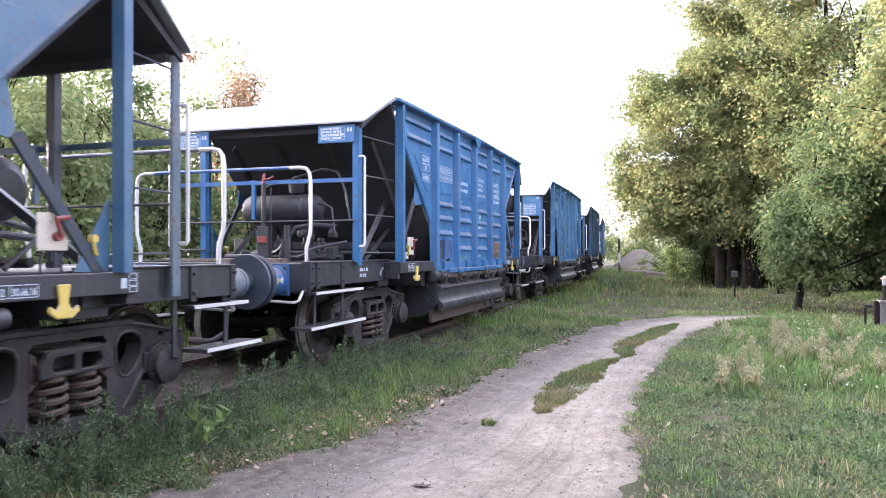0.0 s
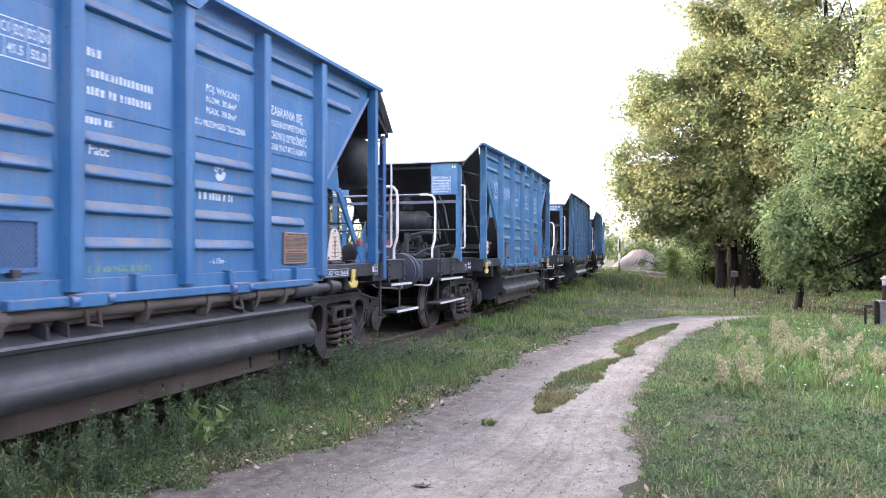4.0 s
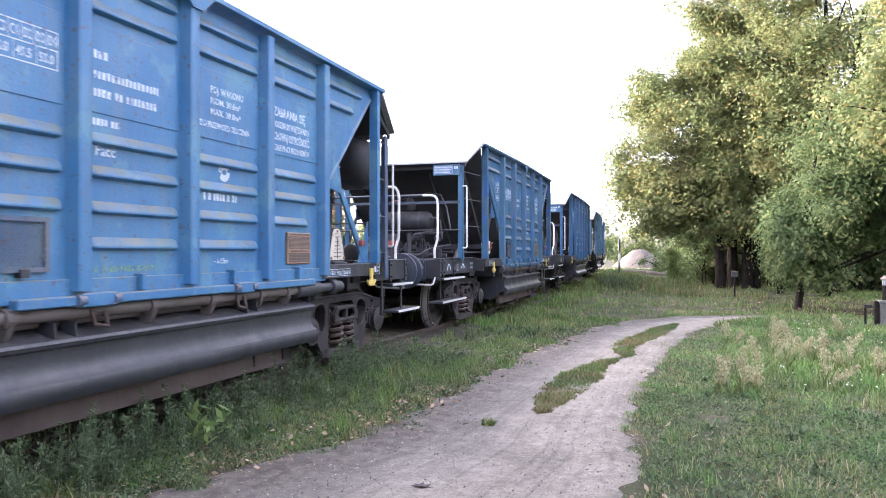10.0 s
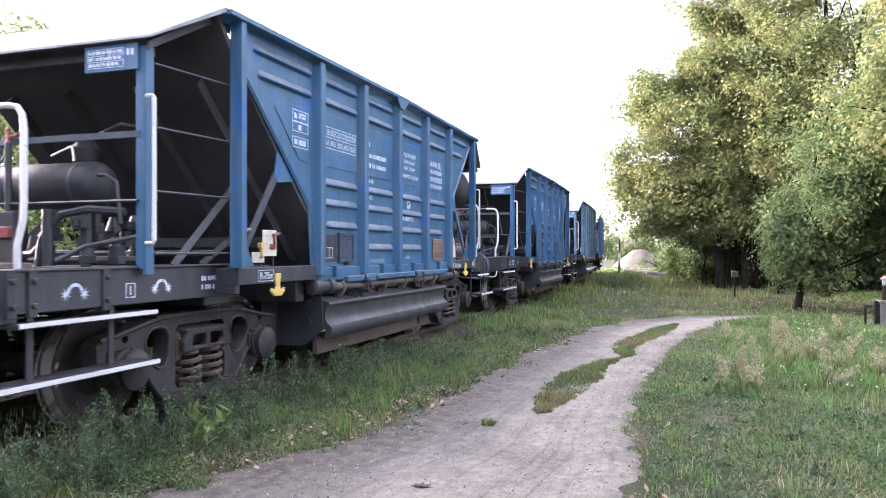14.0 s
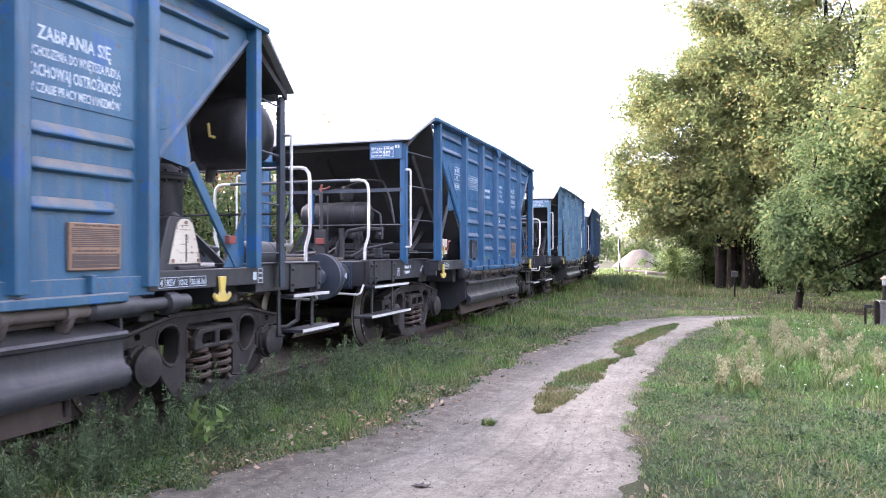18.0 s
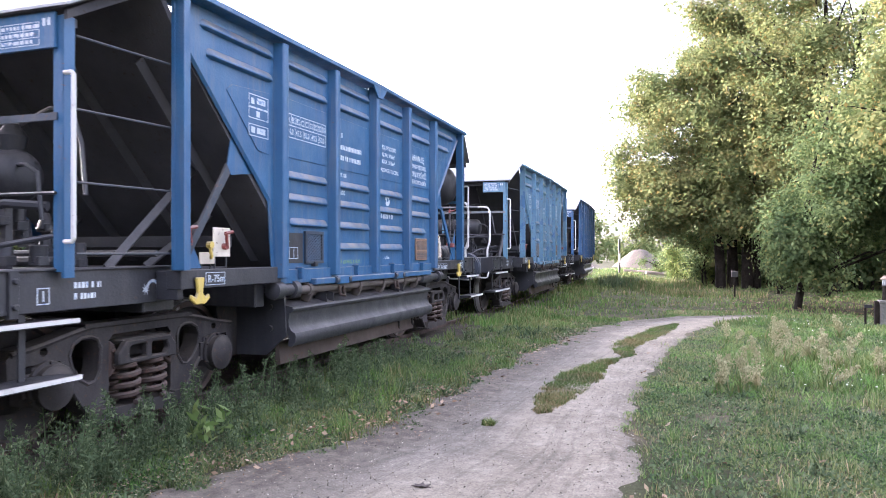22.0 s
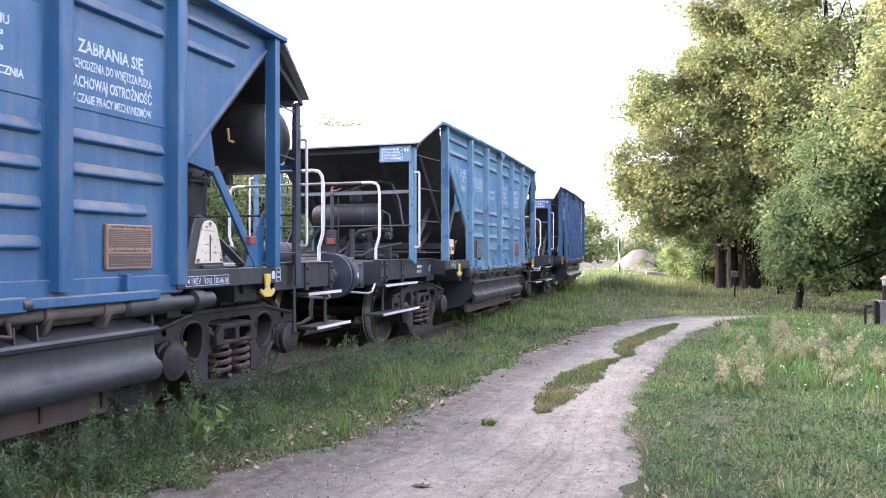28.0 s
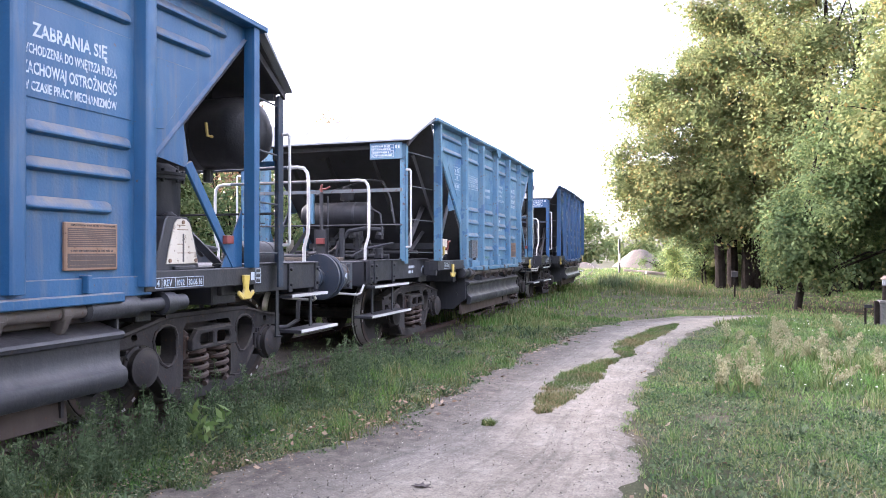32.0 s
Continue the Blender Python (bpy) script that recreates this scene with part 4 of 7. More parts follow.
def add_controls(wagon, places):
    """White control plates on stays over the sill, with red or yellow levers."""
    for S, (y0, y1, z0, z1, lever) in itertools.product((1, -1), places):
        def turned(b):
            b.v = [(S * x, y, z) for x, y, z in b.v]
            return b
        for yy in (y0 + 0.04, y1 - 0.04):
            part("stay", turned(Build().box(1.42, 1.43, yy - 0.006, yy + 0.006, 1.22, z0 + 0.05)), BLACK, wagon)
        pl = part("control_plate", turned(Build().box(1.43, 1.442, y0, y1, z0, z1)), CREAM, wagon, "white enamelled control plate with a lever", bevel=0.004)
        lv = Build()
        if lever:
            c = ((y0 + y1) / 2 + 0.02, z0 + 0.09)
            lv.lathe([(1.442, 0.03), (1.48, 0.03)], (0, c[0], c[1]), "x", 10)
            lv.tube([(1.48, c[0], c[1]), (1.50, c[0] - 0.04, c[1] + 0.09), (1.50, c[0] - 0.055, c[1] + 0.11)], 0.014, 6)
            lv.tube([(1.50, c[0] - 0.055, c[1] + 0.11), (1.50, c[0] + 0.05, c[1] + 0.125)], 0.016, 6)
            part("lever", turned(lv), RED, pl, "red hand lever")
        else:
            lv.tube([(1.45, y0 + 0.14, z0 + 0.05), (1.49, y0 + 0.09, z0 + 0.06), (1.49, y0 + 0.07, z0 + 0.14)], 0.014, 6)
            lv.lathe([(1.47, 0.03), (1.51, 0.03)], (0, y0 + 0.07, z0 + 0.16), "x", 10)
            part("lever", turned(lv), YELLOW, pl, "yellow valve lever")


def older_rear(wagon):
    """The first wagon's trailing end is of an older make: control plates and a low tank in place of the high tank and the board."""
    def centre(o):
        return sum((Vector(q) for q in o.bound_box), Vector()) / 8
    old = [c for c in wagon.children if c.name.split(".")[0] in ("brake_cylinder", "board_stay", "reservoir", "indicator_board", "air_tank", "red_cap") and centre(c).y > 0]
    braces = [c for c in wagon.children_recursive if c.name.startswith("diagonal_brace") and centre(c).y > 0]
    for c in old:
        for o in list(c.children_recursive) + [c]:
            bpy.data.objects.remove(o)
    for c in braces:
        c.data = c.data.copy()
        c.data.materials[0] = STRUT
    add_controls(wagon, ((2.94, 3.18, 1.38, 1.62, True), (3.27, 3.47, 1.30, 1.40, False)))
    low = Build().lathe([(-0.7, 0.02), (-0.69, 0.14), (-0.62, 0.23), (-0.52, 0.265), (0.44, 0.265), (0.54, 0.23), (0.61, 0.14), (0.62, 0.02)], (0, 3.45, 1.83), "x", 28)
    part("air_tank", low, TANKMAT, wagon, "black cross-mounted air tank")
    for x in (-0.4, 0.35):
        part("tank_leg", Build().box(x - 0.03, x + 0.03, 3.42, 3.48, 1.24, 1.6), BLACK, wagon)
    part("end_stanchion", Build().box(0.08, 0.17, 4.27, 4.35, 1.24, 2.9), STRUT, wagon, "dark upright under the canopy", bevel=0.004)


def add_scale(wagon, material):
    """A ladder of short strokes on the trailing indicator board."""
    board = [c for c in wagon.children if c.name.startswith("indicator_board")][0]
    ob = part("scale", Build().box(1.422, 1.4235, 2.752, 2.768, 1.30, 1.54), material, board, "painted load scale")
    for k in range(6):
        w = 0.09 - 0.009 * k
        part("stroke", Build().box(1.4235, 1.425, 2.76 - w, 2.76 + w, 1.315 + 0.042 * k, 1.323 + 0.042 * k), material, ob)


def add_marks(wagon, gears, words, box):
    """White symbols and worn words on the leading sill; they differ from wagon to wagon."""
    x, rng = 1.292, random.Random(int(-words * 100))
    for y in gears:
        gs = Build()
        ring = arc((y, 1.085), 0.075, 15, 165, 10, "yz") + arc((y, 1.085), 0.052, 165, 15, 10, "yz")
        gs.prism([(p[1], p[2]) for p in ring], x, x + 0.0015)
        for q in (-1, 1):
            star = []
            for k in range(16):
                r = 0.046 if k % 2 else 0.016
                star.append((y + q * 0.078 + r * math.cos(k * math.tau / 16), 1.085 + r * math.sin(k * math.tau / 16)))
            gs.prism(star, x, x + 0.0015)
        worn(part("gear_symbol", gs, STENCIL, wagon, "white hump-track symbol"))
    worn(part("stencil_marking", bars([(1.125, 0.24), (1.05, 0.19)], x, words, 0.042, 0.012, rng), STENCIL, wagon))
    if box:
        sign = frame_rect(box - 0.05, box + 0.05, 1.03, 1.14, 0.008, x, x + 0.0015)
        sign.box(x, x + 0.0015, box - 0.006, box + 0.006, 1.05, 1.12)
        worn(part("stencil_box", sign, STENCIL, wagon))


def make_wagon():
    wagon = new("hopper_wagon")
    wagon.empty_display_size = 0.5
    rng = random.Random(11)
    u = Build()
    u.box(-0.25, 0.25, -5.6, 5.28, 0.86, 1.17)
    for y in (-3.555, 3.555):
        u.box(-1.25, 1.25, y - 0.18, y + 0.18, 0.9, 1.15)
    for y in (-2.35, 2.35):
        u.box(-1.4, 1.4, y - 0.08, y + 0.08, 0.85, 1.2)
    part("underframe", u, BLACK, wagon, "black steel underframe", bevel=0.01)
    for side in (1, -1):
        make_side(wagon, side)
    for e in (-1, 1):
        make_end(wagon, e)
        make_bogie(wagon, e * BOGIE_Y)
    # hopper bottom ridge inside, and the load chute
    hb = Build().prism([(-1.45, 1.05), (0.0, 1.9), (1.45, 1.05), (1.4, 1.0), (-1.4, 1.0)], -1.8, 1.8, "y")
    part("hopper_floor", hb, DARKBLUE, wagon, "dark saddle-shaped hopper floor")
    for S in (1, -1):
        # discharge shaft with levers
        def across(b):
            b.v = [(S * x, y, z) for x, y, z in b.v]
            return b
        sh = Build().tube([(S * 1.50, -2.28, 0.985), (S * 1.50, 2.0, 0.985)], 0.045, 12)
        shaft = part("operating_shaft", sh, SHAFT, wagon, "dusty brown steel operating shaft")
        part("inner_rod", Build().tube([(S * 1.40, -2.1, 0.93), (S * 1.40, 1.95, 0.93)], 0.035, 8), SHAFT, shaft)
        cy = Build().lathe([(1.66, 0.05), (1.68, 0.075), (2.12, 0.078), (2.14, 0.05), (2.4, 0.05), (2.41, 0.085), (2.52, 0.085), (2.53, 0.062), (2.66, 0.062)], (S * 1.5, 0, 0.985), "y", 16)
        part("cylinder", cy, BLACK, shaft)
        cy = Build().lathe([(-2.3, 0.06), (-2.29, 0.085), (-2.16, 0.085), (-2.15, 0.06), (-1.98, 0.06), (-1.97, 0.09), (-1.88, 0.09)], (S * 1.5, 0, 1.0), "y", 16)
        part("cylinder", cy, BLACK, shaft)
        for y in (-1.60, -0.40, 0.30, 1.02, 1.5):
            br = Build().prism([(1.42, 1.05), (1.545, 1.04), (1.56, 0.97), (1.53, 0.89), (1.50, 0.85), (1.42, 0.85)], y - 0.022, y + 0.022, "y")
            br.lathe([(y - 0.04, 0.062), (y + 0.04, 0.062)], (1.5, 0, 0.985), "y", 12)
            part("bracket", across(br), SHAFT, shaft, bevel=0.005)
        for y in (-1.22, 0.84):
            ch = Build().prism([(1.40, 0.95), (1.55, 0.93), (1.56, 0.83), (1.40, 0.85)], y - 0.085, y - 0.075, "y")
            ch.prism([(1.40, 0.95), (1.55, 0.93), (1.56, 0.83), (1.40, 0.85)], y + 0.075, y + 0.085, "y").box(1.40, 1.41, y - 0.08, y + 0.08, 0.84, 0.95)
            part("channel_bracket", across(ch), BLACK, shaft)
        for y in (-0.95, 0.66):
            part("lever_fork", across(Build().tube([(1.48, y - 0.05, 1.03), (1.55, y - 0.05, 0.98), (1.57, y - 0.05, 0.90), (1.57, y + 0.06, 0.88), (1.55, y + 0.06, 0.97), (1.48, y + 0.06, 1.03)], 0.016, 6)), RUSTY, shaft, "rusty forked lever")
        ledge = part("ledge", across(Build().box(1.50, 1.592, -1.60, 1.95, 1.030, 1.095)), BLUE, wagon, "blue hinge ledge under the side sheet", None, 0.008)
        for y0, y1 in ((-1.14, -0.84), (0.55, 0.80)):
            part("hinge_block", across(Build().box(1.50, 1.612, y0, y1, 1.018, 1.108)), BLUE, ledge, "", None, 0.008)
            for y in (y0, y1):
                part("hinge_pin", across(Build().lathe([(y - 0.03, 0.0), (y - 0.03, 0.038), (y + 0.03, 0.038), (y + 0.03, 0.0)], (1.588, 0, 1.062), "y", 12)), DULL, ledge)
        # discharge door and chute lip
        prof = [(1.32, 0.90), (1.50, 0.845), (1.575, 0.83), (1.585, 0.81), (1.575, 0.785), (1.54, 0.77), (1.53, 0.70), (1.535, 0.645), (1.56, 0.60), (1.60, 0.575), (1.612, 0.545), (1.605, 0.49), (1.575, 0.45), (1.54, 0.44), (1.52, 0.46), (1.54, 0.52), (1.50, 0.6), (1.48, 0.74), (1.30, 0.86)]
        d = Build().prism([(S * a, b) for a, b in prof], -2.05, 1.95, "y")
        door = part("discharge_door", d, BLACK, wagon, "long black pressed discharge chute")
        for y in (-1.6, -0.8, 0.0, 0.8, 1.55):
            part("door_rib", Build().prism([(S * 1.52, 0.44), (S * 1.30, 0.36), (S * 1.30, 0.62), (S * 1.48, 0.72)], y - 0.008, y + 0.008, "y"), BLACK, door)
        lip = Build().prism([(S * 1.42, 0.48), (S * 1.44, 0.27), (S * 1.42, 0.26), (S * 1.38, 0.28), (S * 1.39, 0.48)], -2.05, 1.6, "y")
        part("chute_lip", lip, LIP, door, "rusty brown lower chute edge")
        for y in (1.05, 1.55):
            part("lip_stay", Build().box(min(S * 1.36, S * 1.45), max(S * 1.36, S * 1.45), y - 0.012, y + 0.012, 0.31, 0.5), CASTING, door)
        for y in (-2.07, 1.97):
            k = Build().prism([(S * 0.5, 1.0), (S * 1.5, 0.96), (S * 1.52, 0.55), (S * 1.3, 0.36), (S * 0.6, 0.34)], y - 0.01, y + 0.01, "y")
            for z in (0.62, 0.83):
                k.lathe([(y - 0.035, 0.03), (y + 0.035, 0.03)], (S * 1.35, 0, z), "y", 8)
            part("chute_end_plate", k, BLACK, door)
        k = Build().prism([(-2.42, 0.95), (-2.08, 0.95), (-2.08, 0.36), (-2.24, 0.33), (-2.36, 0.5)], S * 0.95, S * 0.96)
        part("guard_plate", k, CASTING, wagon)
    # writing on the side towards the track
    wall = [c for c in wagon.children if c.name.startswith("side_wall")][0]
    X = SHEET + 0.009
    lines = ("ZABRANIA SIĘ", 0.085, 1.27, 2.675, 0.60), ("WCHODZENIA DO WNĘTRZA PUDŁA", 0.062, 1.195, 2.565, 0.76), ("ZACHOWAJ OSTROŻNOŚĆ", 0.075, 1.195, 2.445, 0.76), ("W CZASIE PRACY MECHANIZMÓW", 0.058, 1.195, 2.345, 0.76)
    for text, h, y, z, width in lines:
        me, w = lettering(text, h, STENCIL)
        me.transform(Matrix.Diagonal((1, width / w, 1, 1)))
        worn(part("stencil_lettering", me, STENCIL, wall, "worn white stencilled warning", pose(X, y, z)))
    me, w = lettering("Facc", 0.075, STENCIL)
    worn(part("stencil_lettering", me, STENCIL, wall, "", pose(X - 0.008, -0.93, 2.02)))
    worn(part("stencil_marking", bars([(2.665, 0.13), (2.53, 0.62), (2.41, 0.60)], X, -0.95, 0.055, 0.03, rng), STENCIL, wall, "worn white painted characters"))
    worn(part("stencil_marking", bars([(2.22, 0.24)], SHEET, -0.95, 0.05, 0.026, rng), STENCIL, wall))
    for text, h, y, z, width in (("POJ. WAGONU", 0.058, 0.3, 2.69, 0.46), ("NOM. 30.6m³", 0.052, 0.3, 2.60, 0.42), ("MAX. 38.0m³", 0.052, 0.3, 2.51, 0.42), ("DO PRZEWOZU TŁUCZNIA", 0.05, 0.16, 2.40, 0.70)):
        me, w = lettering(text, h, STENCIL)
        me.transform(Matrix.Diagonal((1, width / w, 1, 1)))
        worn(part("stencil_lettering", me, STENCIL, wall, "worn white stencilled capacity", pose(X, y, z)))
    me, w = lettering("- 6.15m -", 0.045, STENCIL)
    worn(part("stencil_lettering", me, STENCIL, wall, "", pose(SHEET + 0.0005, 0.36, 1.275)))
    worn(part("stencil_marking", bars([(1.235, 0.62)], SHEET, -0.93, 0.045, 0.02, rng), OLIVE, wall, "faded olive painted characters"))
    lg = Build()
    for k in (0, 1):
        a0 = 30 + 180 * k
        ring = arc((0.5, 2.045), 0.078, a0, a0 + 150, 10, "yz")
        inn = arc((0.5, 2.035 + 0.02 * k), 0.034, a0 + 150, a0, 10, "yz")
        lg.prism([(p[1], p[2]) for p in ring + inn], SHEET, SHEET + 0.002)
    part("emblem", lg, STENCIL, wall, "white two-part round emblem")
    worn(part("emblem_bar", bars([(1.80, 0.46)], SHEET, 0.22, 0.06, 0.012, rng), STENCIL, wall, "white bar under the emblem"))
    tb = frame_rect(-2.05, -1.24, 2.50, 2.74, 0.008, X, X + 0.0015)
    tb.box(X, X + 0.0015, -2.05, -1.24, 2.618, 2.626)
    for i in range(1, 9):
        tb.box(X, X + 0.0015, -2.05 + i * 0.09, -2.046 + i * 0.09, 2.626, 2.735)
    for i in range(1, 5):
        tb.box(X, X + 0.0015, -2.05 + i * 0.162, -2.046 + i * 0.162, 2.505, 2.62)
    for i, text in enumerate(("A", "B1", "B2", "C2", "C3", "C4", "D2", "D3", "D4")):
        me, w = lettering(text, 0.062, STENCIL)
        me.transform(Matrix.Diagonal((1, min(1.0, 0.06 / w), 1, 1)))
        worn(part("stencil_lettering", me, STENCIL, wall, "", pose(X, -2.035 + i * 0.09, 2.65)))
    for i, text in enumerate(("34.0", "49.5", "58.0", "49.5", "58.0")):
        me, w = lettering(text, 0.058, STENCIL)
        me.transform(Matrix.Diagonal((1, 0.11 / w, 1, 1)))
        worn(part("stencil_lettering", me, STENCIL, wall, "", pose(X, -2.03 + i * 0.162, 2.535)))
    worn(part("load_table", tb, STENCIL, wall, "white stencilled load table"))
    bx = frame_rect(-2.70, -2.38, 2.68, 2.80, 0.008, X, X + 0.0015)
    bx2 = frame_rect(-2.70, -2.38, 2.58, 2.68, 0.008, X, X + 0.0015)
    bx3 = frame_rect(-2.70, -2.38, 2.42, 2.53, 0.008, X, X + 0.0015)
    for q in (bx2, bx3):
        bx.add(q.v, q.f)
    for y, z, w in ((-2.66, 2.71, 0.05), (-2.57, 2.72, 0.14), (-2.58, 2.60, 0.06), (-2.66, 2.45, 0.06), (-2.57, 2.45, 0.14)):
        bx.box(X, X + 0.0015, y, y + w, z, z + 0.055)
    worn(part("stencil_box", bx, STENCIL, wall, "white stencilled box of figures"))
    # black field with grating, and the brown data plate
    fd = part("black_field", Build().box(SHEET, SHEET + 0.003, -2.1, -1.72, 1.26, 1.56), BLACK, wagon)
    sy = frame_rect(-2.08, -1.82, 1.30, 1.42, 0.008, SHEET + 0.003, SHEET + 0.0045)
    for y in (-1.99, -1.905):
        sy.box(SHEET + 0.003, SHEET + 0.0045, y, y + 0.008, 1.30, 1.42)
    sy.box(SHEET + 0.003, SHEET + 0.0045, -2.07, -1.98, 1.47, 1.476).box(SHEET + 0.003, SHEET + 0.0045, -2.03, -2.022, 1.47, 1.53)
    part("symbol", sy, STENCIL, fd)
    gb = part("document_holder", Build().box(SHEET, SHEET + 0.008, -1.68, -1.34, 1.27, 1.57), BLUE, wagon,
              "blue mesh-fronted document holder")
    for y0, y1, z0, z1 in ((-1.70, -1.67, 1.25, 1.585), (-1.35, -1.32, 1.25, 1.585),
                           (-1.67, -1.35, 1.25, 1.28), (-1.67, -1.35, 1.555, 1.585)):
        part("frame_bar", Build().box(SHEET, SHEET + 0.03, y0, y1, z0, z1), DULL, gb)
    part("latch", Build().box(SHEET, SHEET + 0.05, -1.54, -1.48, 1.22, 1.27), BLACK, gb)
    gm = Build()
    for i in range(-6, 11):
        for q in (-1, 1):
            y0, z0 = -1.67 + i * 0.034, 1.28
            p0, p1 = (y0, 1.28), (y0 + 0.28, 1.56)
            if q < 0:
                p0, p1 = (y0, 1.56), (y0 + 0.28, 1.28)
            a = max(0.0, (-1.67 - p0[0]) / 0.28)
            c = min(1.0, (-1.35 - p0[0]) / 0.28)
            if c > a:
                gm.tube([(SHEET + 0.02, p0[0] + 0.28 * a, p0[1] + (p1[1] - p0[1]) * a), (SHEET + 0.02, p0[0] + 0.28 * c, p0[1] + (p1[1] - p0[1]) * c)], 0.003, 4)
    part("mesh", gm, DULL, gb)
    pb = part("data_plate", Build().box(SHEET, SHEET + 0.028, 1.495, 1.945, 1.25, 1.562), BROWN, wagon, "brown weathered data plate with two dark fields of fine print", bevel=0.006)
    pf = part("plate_field", Build().box(SHEET + 0.028, SHEET + 0.0295, 1.515, 1.925, 1.402, 1.525).box(SHEET + 0.028, SHEET + 0.0295, 1.515, 1.925, 1.268, 1.360), PLATEFIELD, pb, "dark printed fields")
    pt = Build()
    for z in np.linspace(1.412, 1.512, 9):
        pt.box(SHEET + 0.0295, SHEET + 0.0305, 1.52, 1.92, z, z + 0.0035)
    for z in np.linspace(1.285, 1.345, 3):
        pt.box(SHEET + 0.0295, SHEET + 0.0305, 1.53, 1.91, z, z + 0.002)
    worn(part("plate_print", pt, BROWN, pf))
    worn(part("plate_heading", bars([(1.372, 0.36), (1.537, 0.38)], SHEET + 0.028, 1.54, 0.013, 0.008, rng), PLATEFIELD, pb))
    # sill lettering and signs
    X2 = 1.5415
    bxx = frame_rect(-3.36, -3.10, 1.10, 1.205, 0.006, X2, X2 + 0.0015)
    worn(part("stencil_box", bxx, STENCIL, wagon))
    me, w = lettering("R-75m", 0.06, STENCIL)
    worn(part("stencil_lettering", me, STENCIL, wagon, "", pose(X2, -3.33, 1.125)))
    bxx = frame_rect(2.30, 2.86, 1.10, 1.18, 0.005, X2, X2 + 0.0015)
    for y in (2.37, 2.52, 2.66):
        bxx.box(X2, X2 + 0.0015, y, y + 0.004, 1.10, 1.18)
    worn(part("stencil_box", bxx, STENCIL, wagon))
    for text, y, h in (("4", 2.32, 0.05), ("REV", 2.39, 0.05), ("1092", 2.53, 0.045), ("30.06.16", 2.675, 0.045)):
        me, w = lettering(text, h, STENCIL)
        me.transform(Matrix.Diagonal((1, 0.8, 1, 1)))
        worn(part("stencil_lettering", me, STENCIL, wagon, "", pose(X2, y, 1.115)))
    sq = Build().box(X2, X2 + 0.0015, 3.535, 3.59, 1.12, 1.19)
    for i in range(3):
        sq.add(*(lambda q: (q.v, q.f))(frame_rect(3.61, 3.69, 1.09 + 0.045 * i, 1.13 + 0.045 * i, 0.005, X2, X2 + 0.0015)))
    worn(part("stencil_box", sq, STENCIL, wagon))
    add_controls(wagon, ((-3.12, -2.88, 1.33, 1.58, True), (-3.56, -3.41, 1.36, 1.54, True), (-3.30, -3.10, 1.27, 1.37, False)))
    # leading end: cross tank, pipes and valves
    tk = Build().lathe([(-0.48, 0.02), (-0.475, 0.09), (-0.44, 0.16), (-0.38, 0.197), (0.58, 0.197), (0.64, 0.16), (0.675, 0.09), (0.68, 0.02)], (0, -4.25, 1.93), "x", 24)
    tank = part("air_tank", tk, TANKMAT, wagon, "black cross-mounted air tank")
    for x in (-0.25, 0.45):
        part("tank_strap", Build().lathe([(x - 0.02, 0.201), (x + 0.02, 0.201)], (0, -4.25, 1.93), "x", 24), BLACK, tank)
        part("tank_leg", Build().box(x - 0.03, x + 0.03, -4.28, -4.22, 1.24, 1.8), BLACK, tank)
    bp = Build().box(-0.05, 0.11, -4.66, -4.56, 1.24, 1.70).tube([(0.03, -4.63, 1.7), (0.03, -4.63, 2.26)], 0.03, 8).tube([(0.12, -4.6, 1.3), (0.12, -4.6, 2.2)], 0.014, 6)
    part("brake_pedestal", bp, BLACK, wagon, "black hand brake pedestal", bevel=0.008)
    part("red_cap", Build().box(-0.03, 0.10, -4.70, -4.65, 1.485, 1.575), RED, wagon, "red-painted box", bevel=0.006)
    part("brake_crank", Build().tube([(0.03, -4.63, 2.26), (0.03, -4.63, 2.36), (0.05, -4.63, 2.37)], 0.018, 8).tube([(0.0, -4.63, 2.30), (0.12, -4.63, 2.31), (0.17, -4.63, 2.34)], 0.014, 8), RED, wagon, "red hand brake crank")
    for k, (x0, x1) in enumerate(((-1.28, -0.52), (-0.50, 0.48))):
        part("floor_plank", Build().box(x0, x1, -4.96, -4.80, 1.242, 1.285 + 0.006 * k), WOODGREY, wagon, "weathered timber plank on the platform", bevel=0.006)
    for pts, r in (([(0.45, -4.3, 2.0), (0.75, -4.35, 2.0), (0.86, -4.35, 1.94), (0.9, -4.35, 1.6)], 0.016),
                   ([(0.2, -4.5, 1.26), (0.25, -4.5, 1.5), (0.4, -4.45, 1.68), (0.62, -4.4, 1.72), (0.9, -4.3, 1.7)], 0.035),
                   ([(-0.3, -4.4, 1.34), (0.1, -4.45, 1.36), (0.3, -4.5, 1.5)], 0.03),
                   ([(0.5, -4.6, 1.3), (0.7, -4.5, 1.42), (1.05, -4.3, 1.5)], 0.02),
                   ([(-0.6, -3.6, 2.3), (0.5, -3.9, 2.5), (0.72, -3.9, 2.46), (0.86, -3.95, 2.2), (0.95, -4.0, 1.8)], 0.018),
                   ([(-0.9, -4.1, 1.3), (0.9, -4.1, 1.3)], 0.04), ([(-1.1, -3.4, 1.36), (1.1, -3.4, 1.36)], 0.03),
                   ([(0.3, -4.5, 1.26), (0.3, -4.5, 1.72)], 0.045)):
        part("pipe", Build().tube(pts, r, 8), BLACK, wagon)
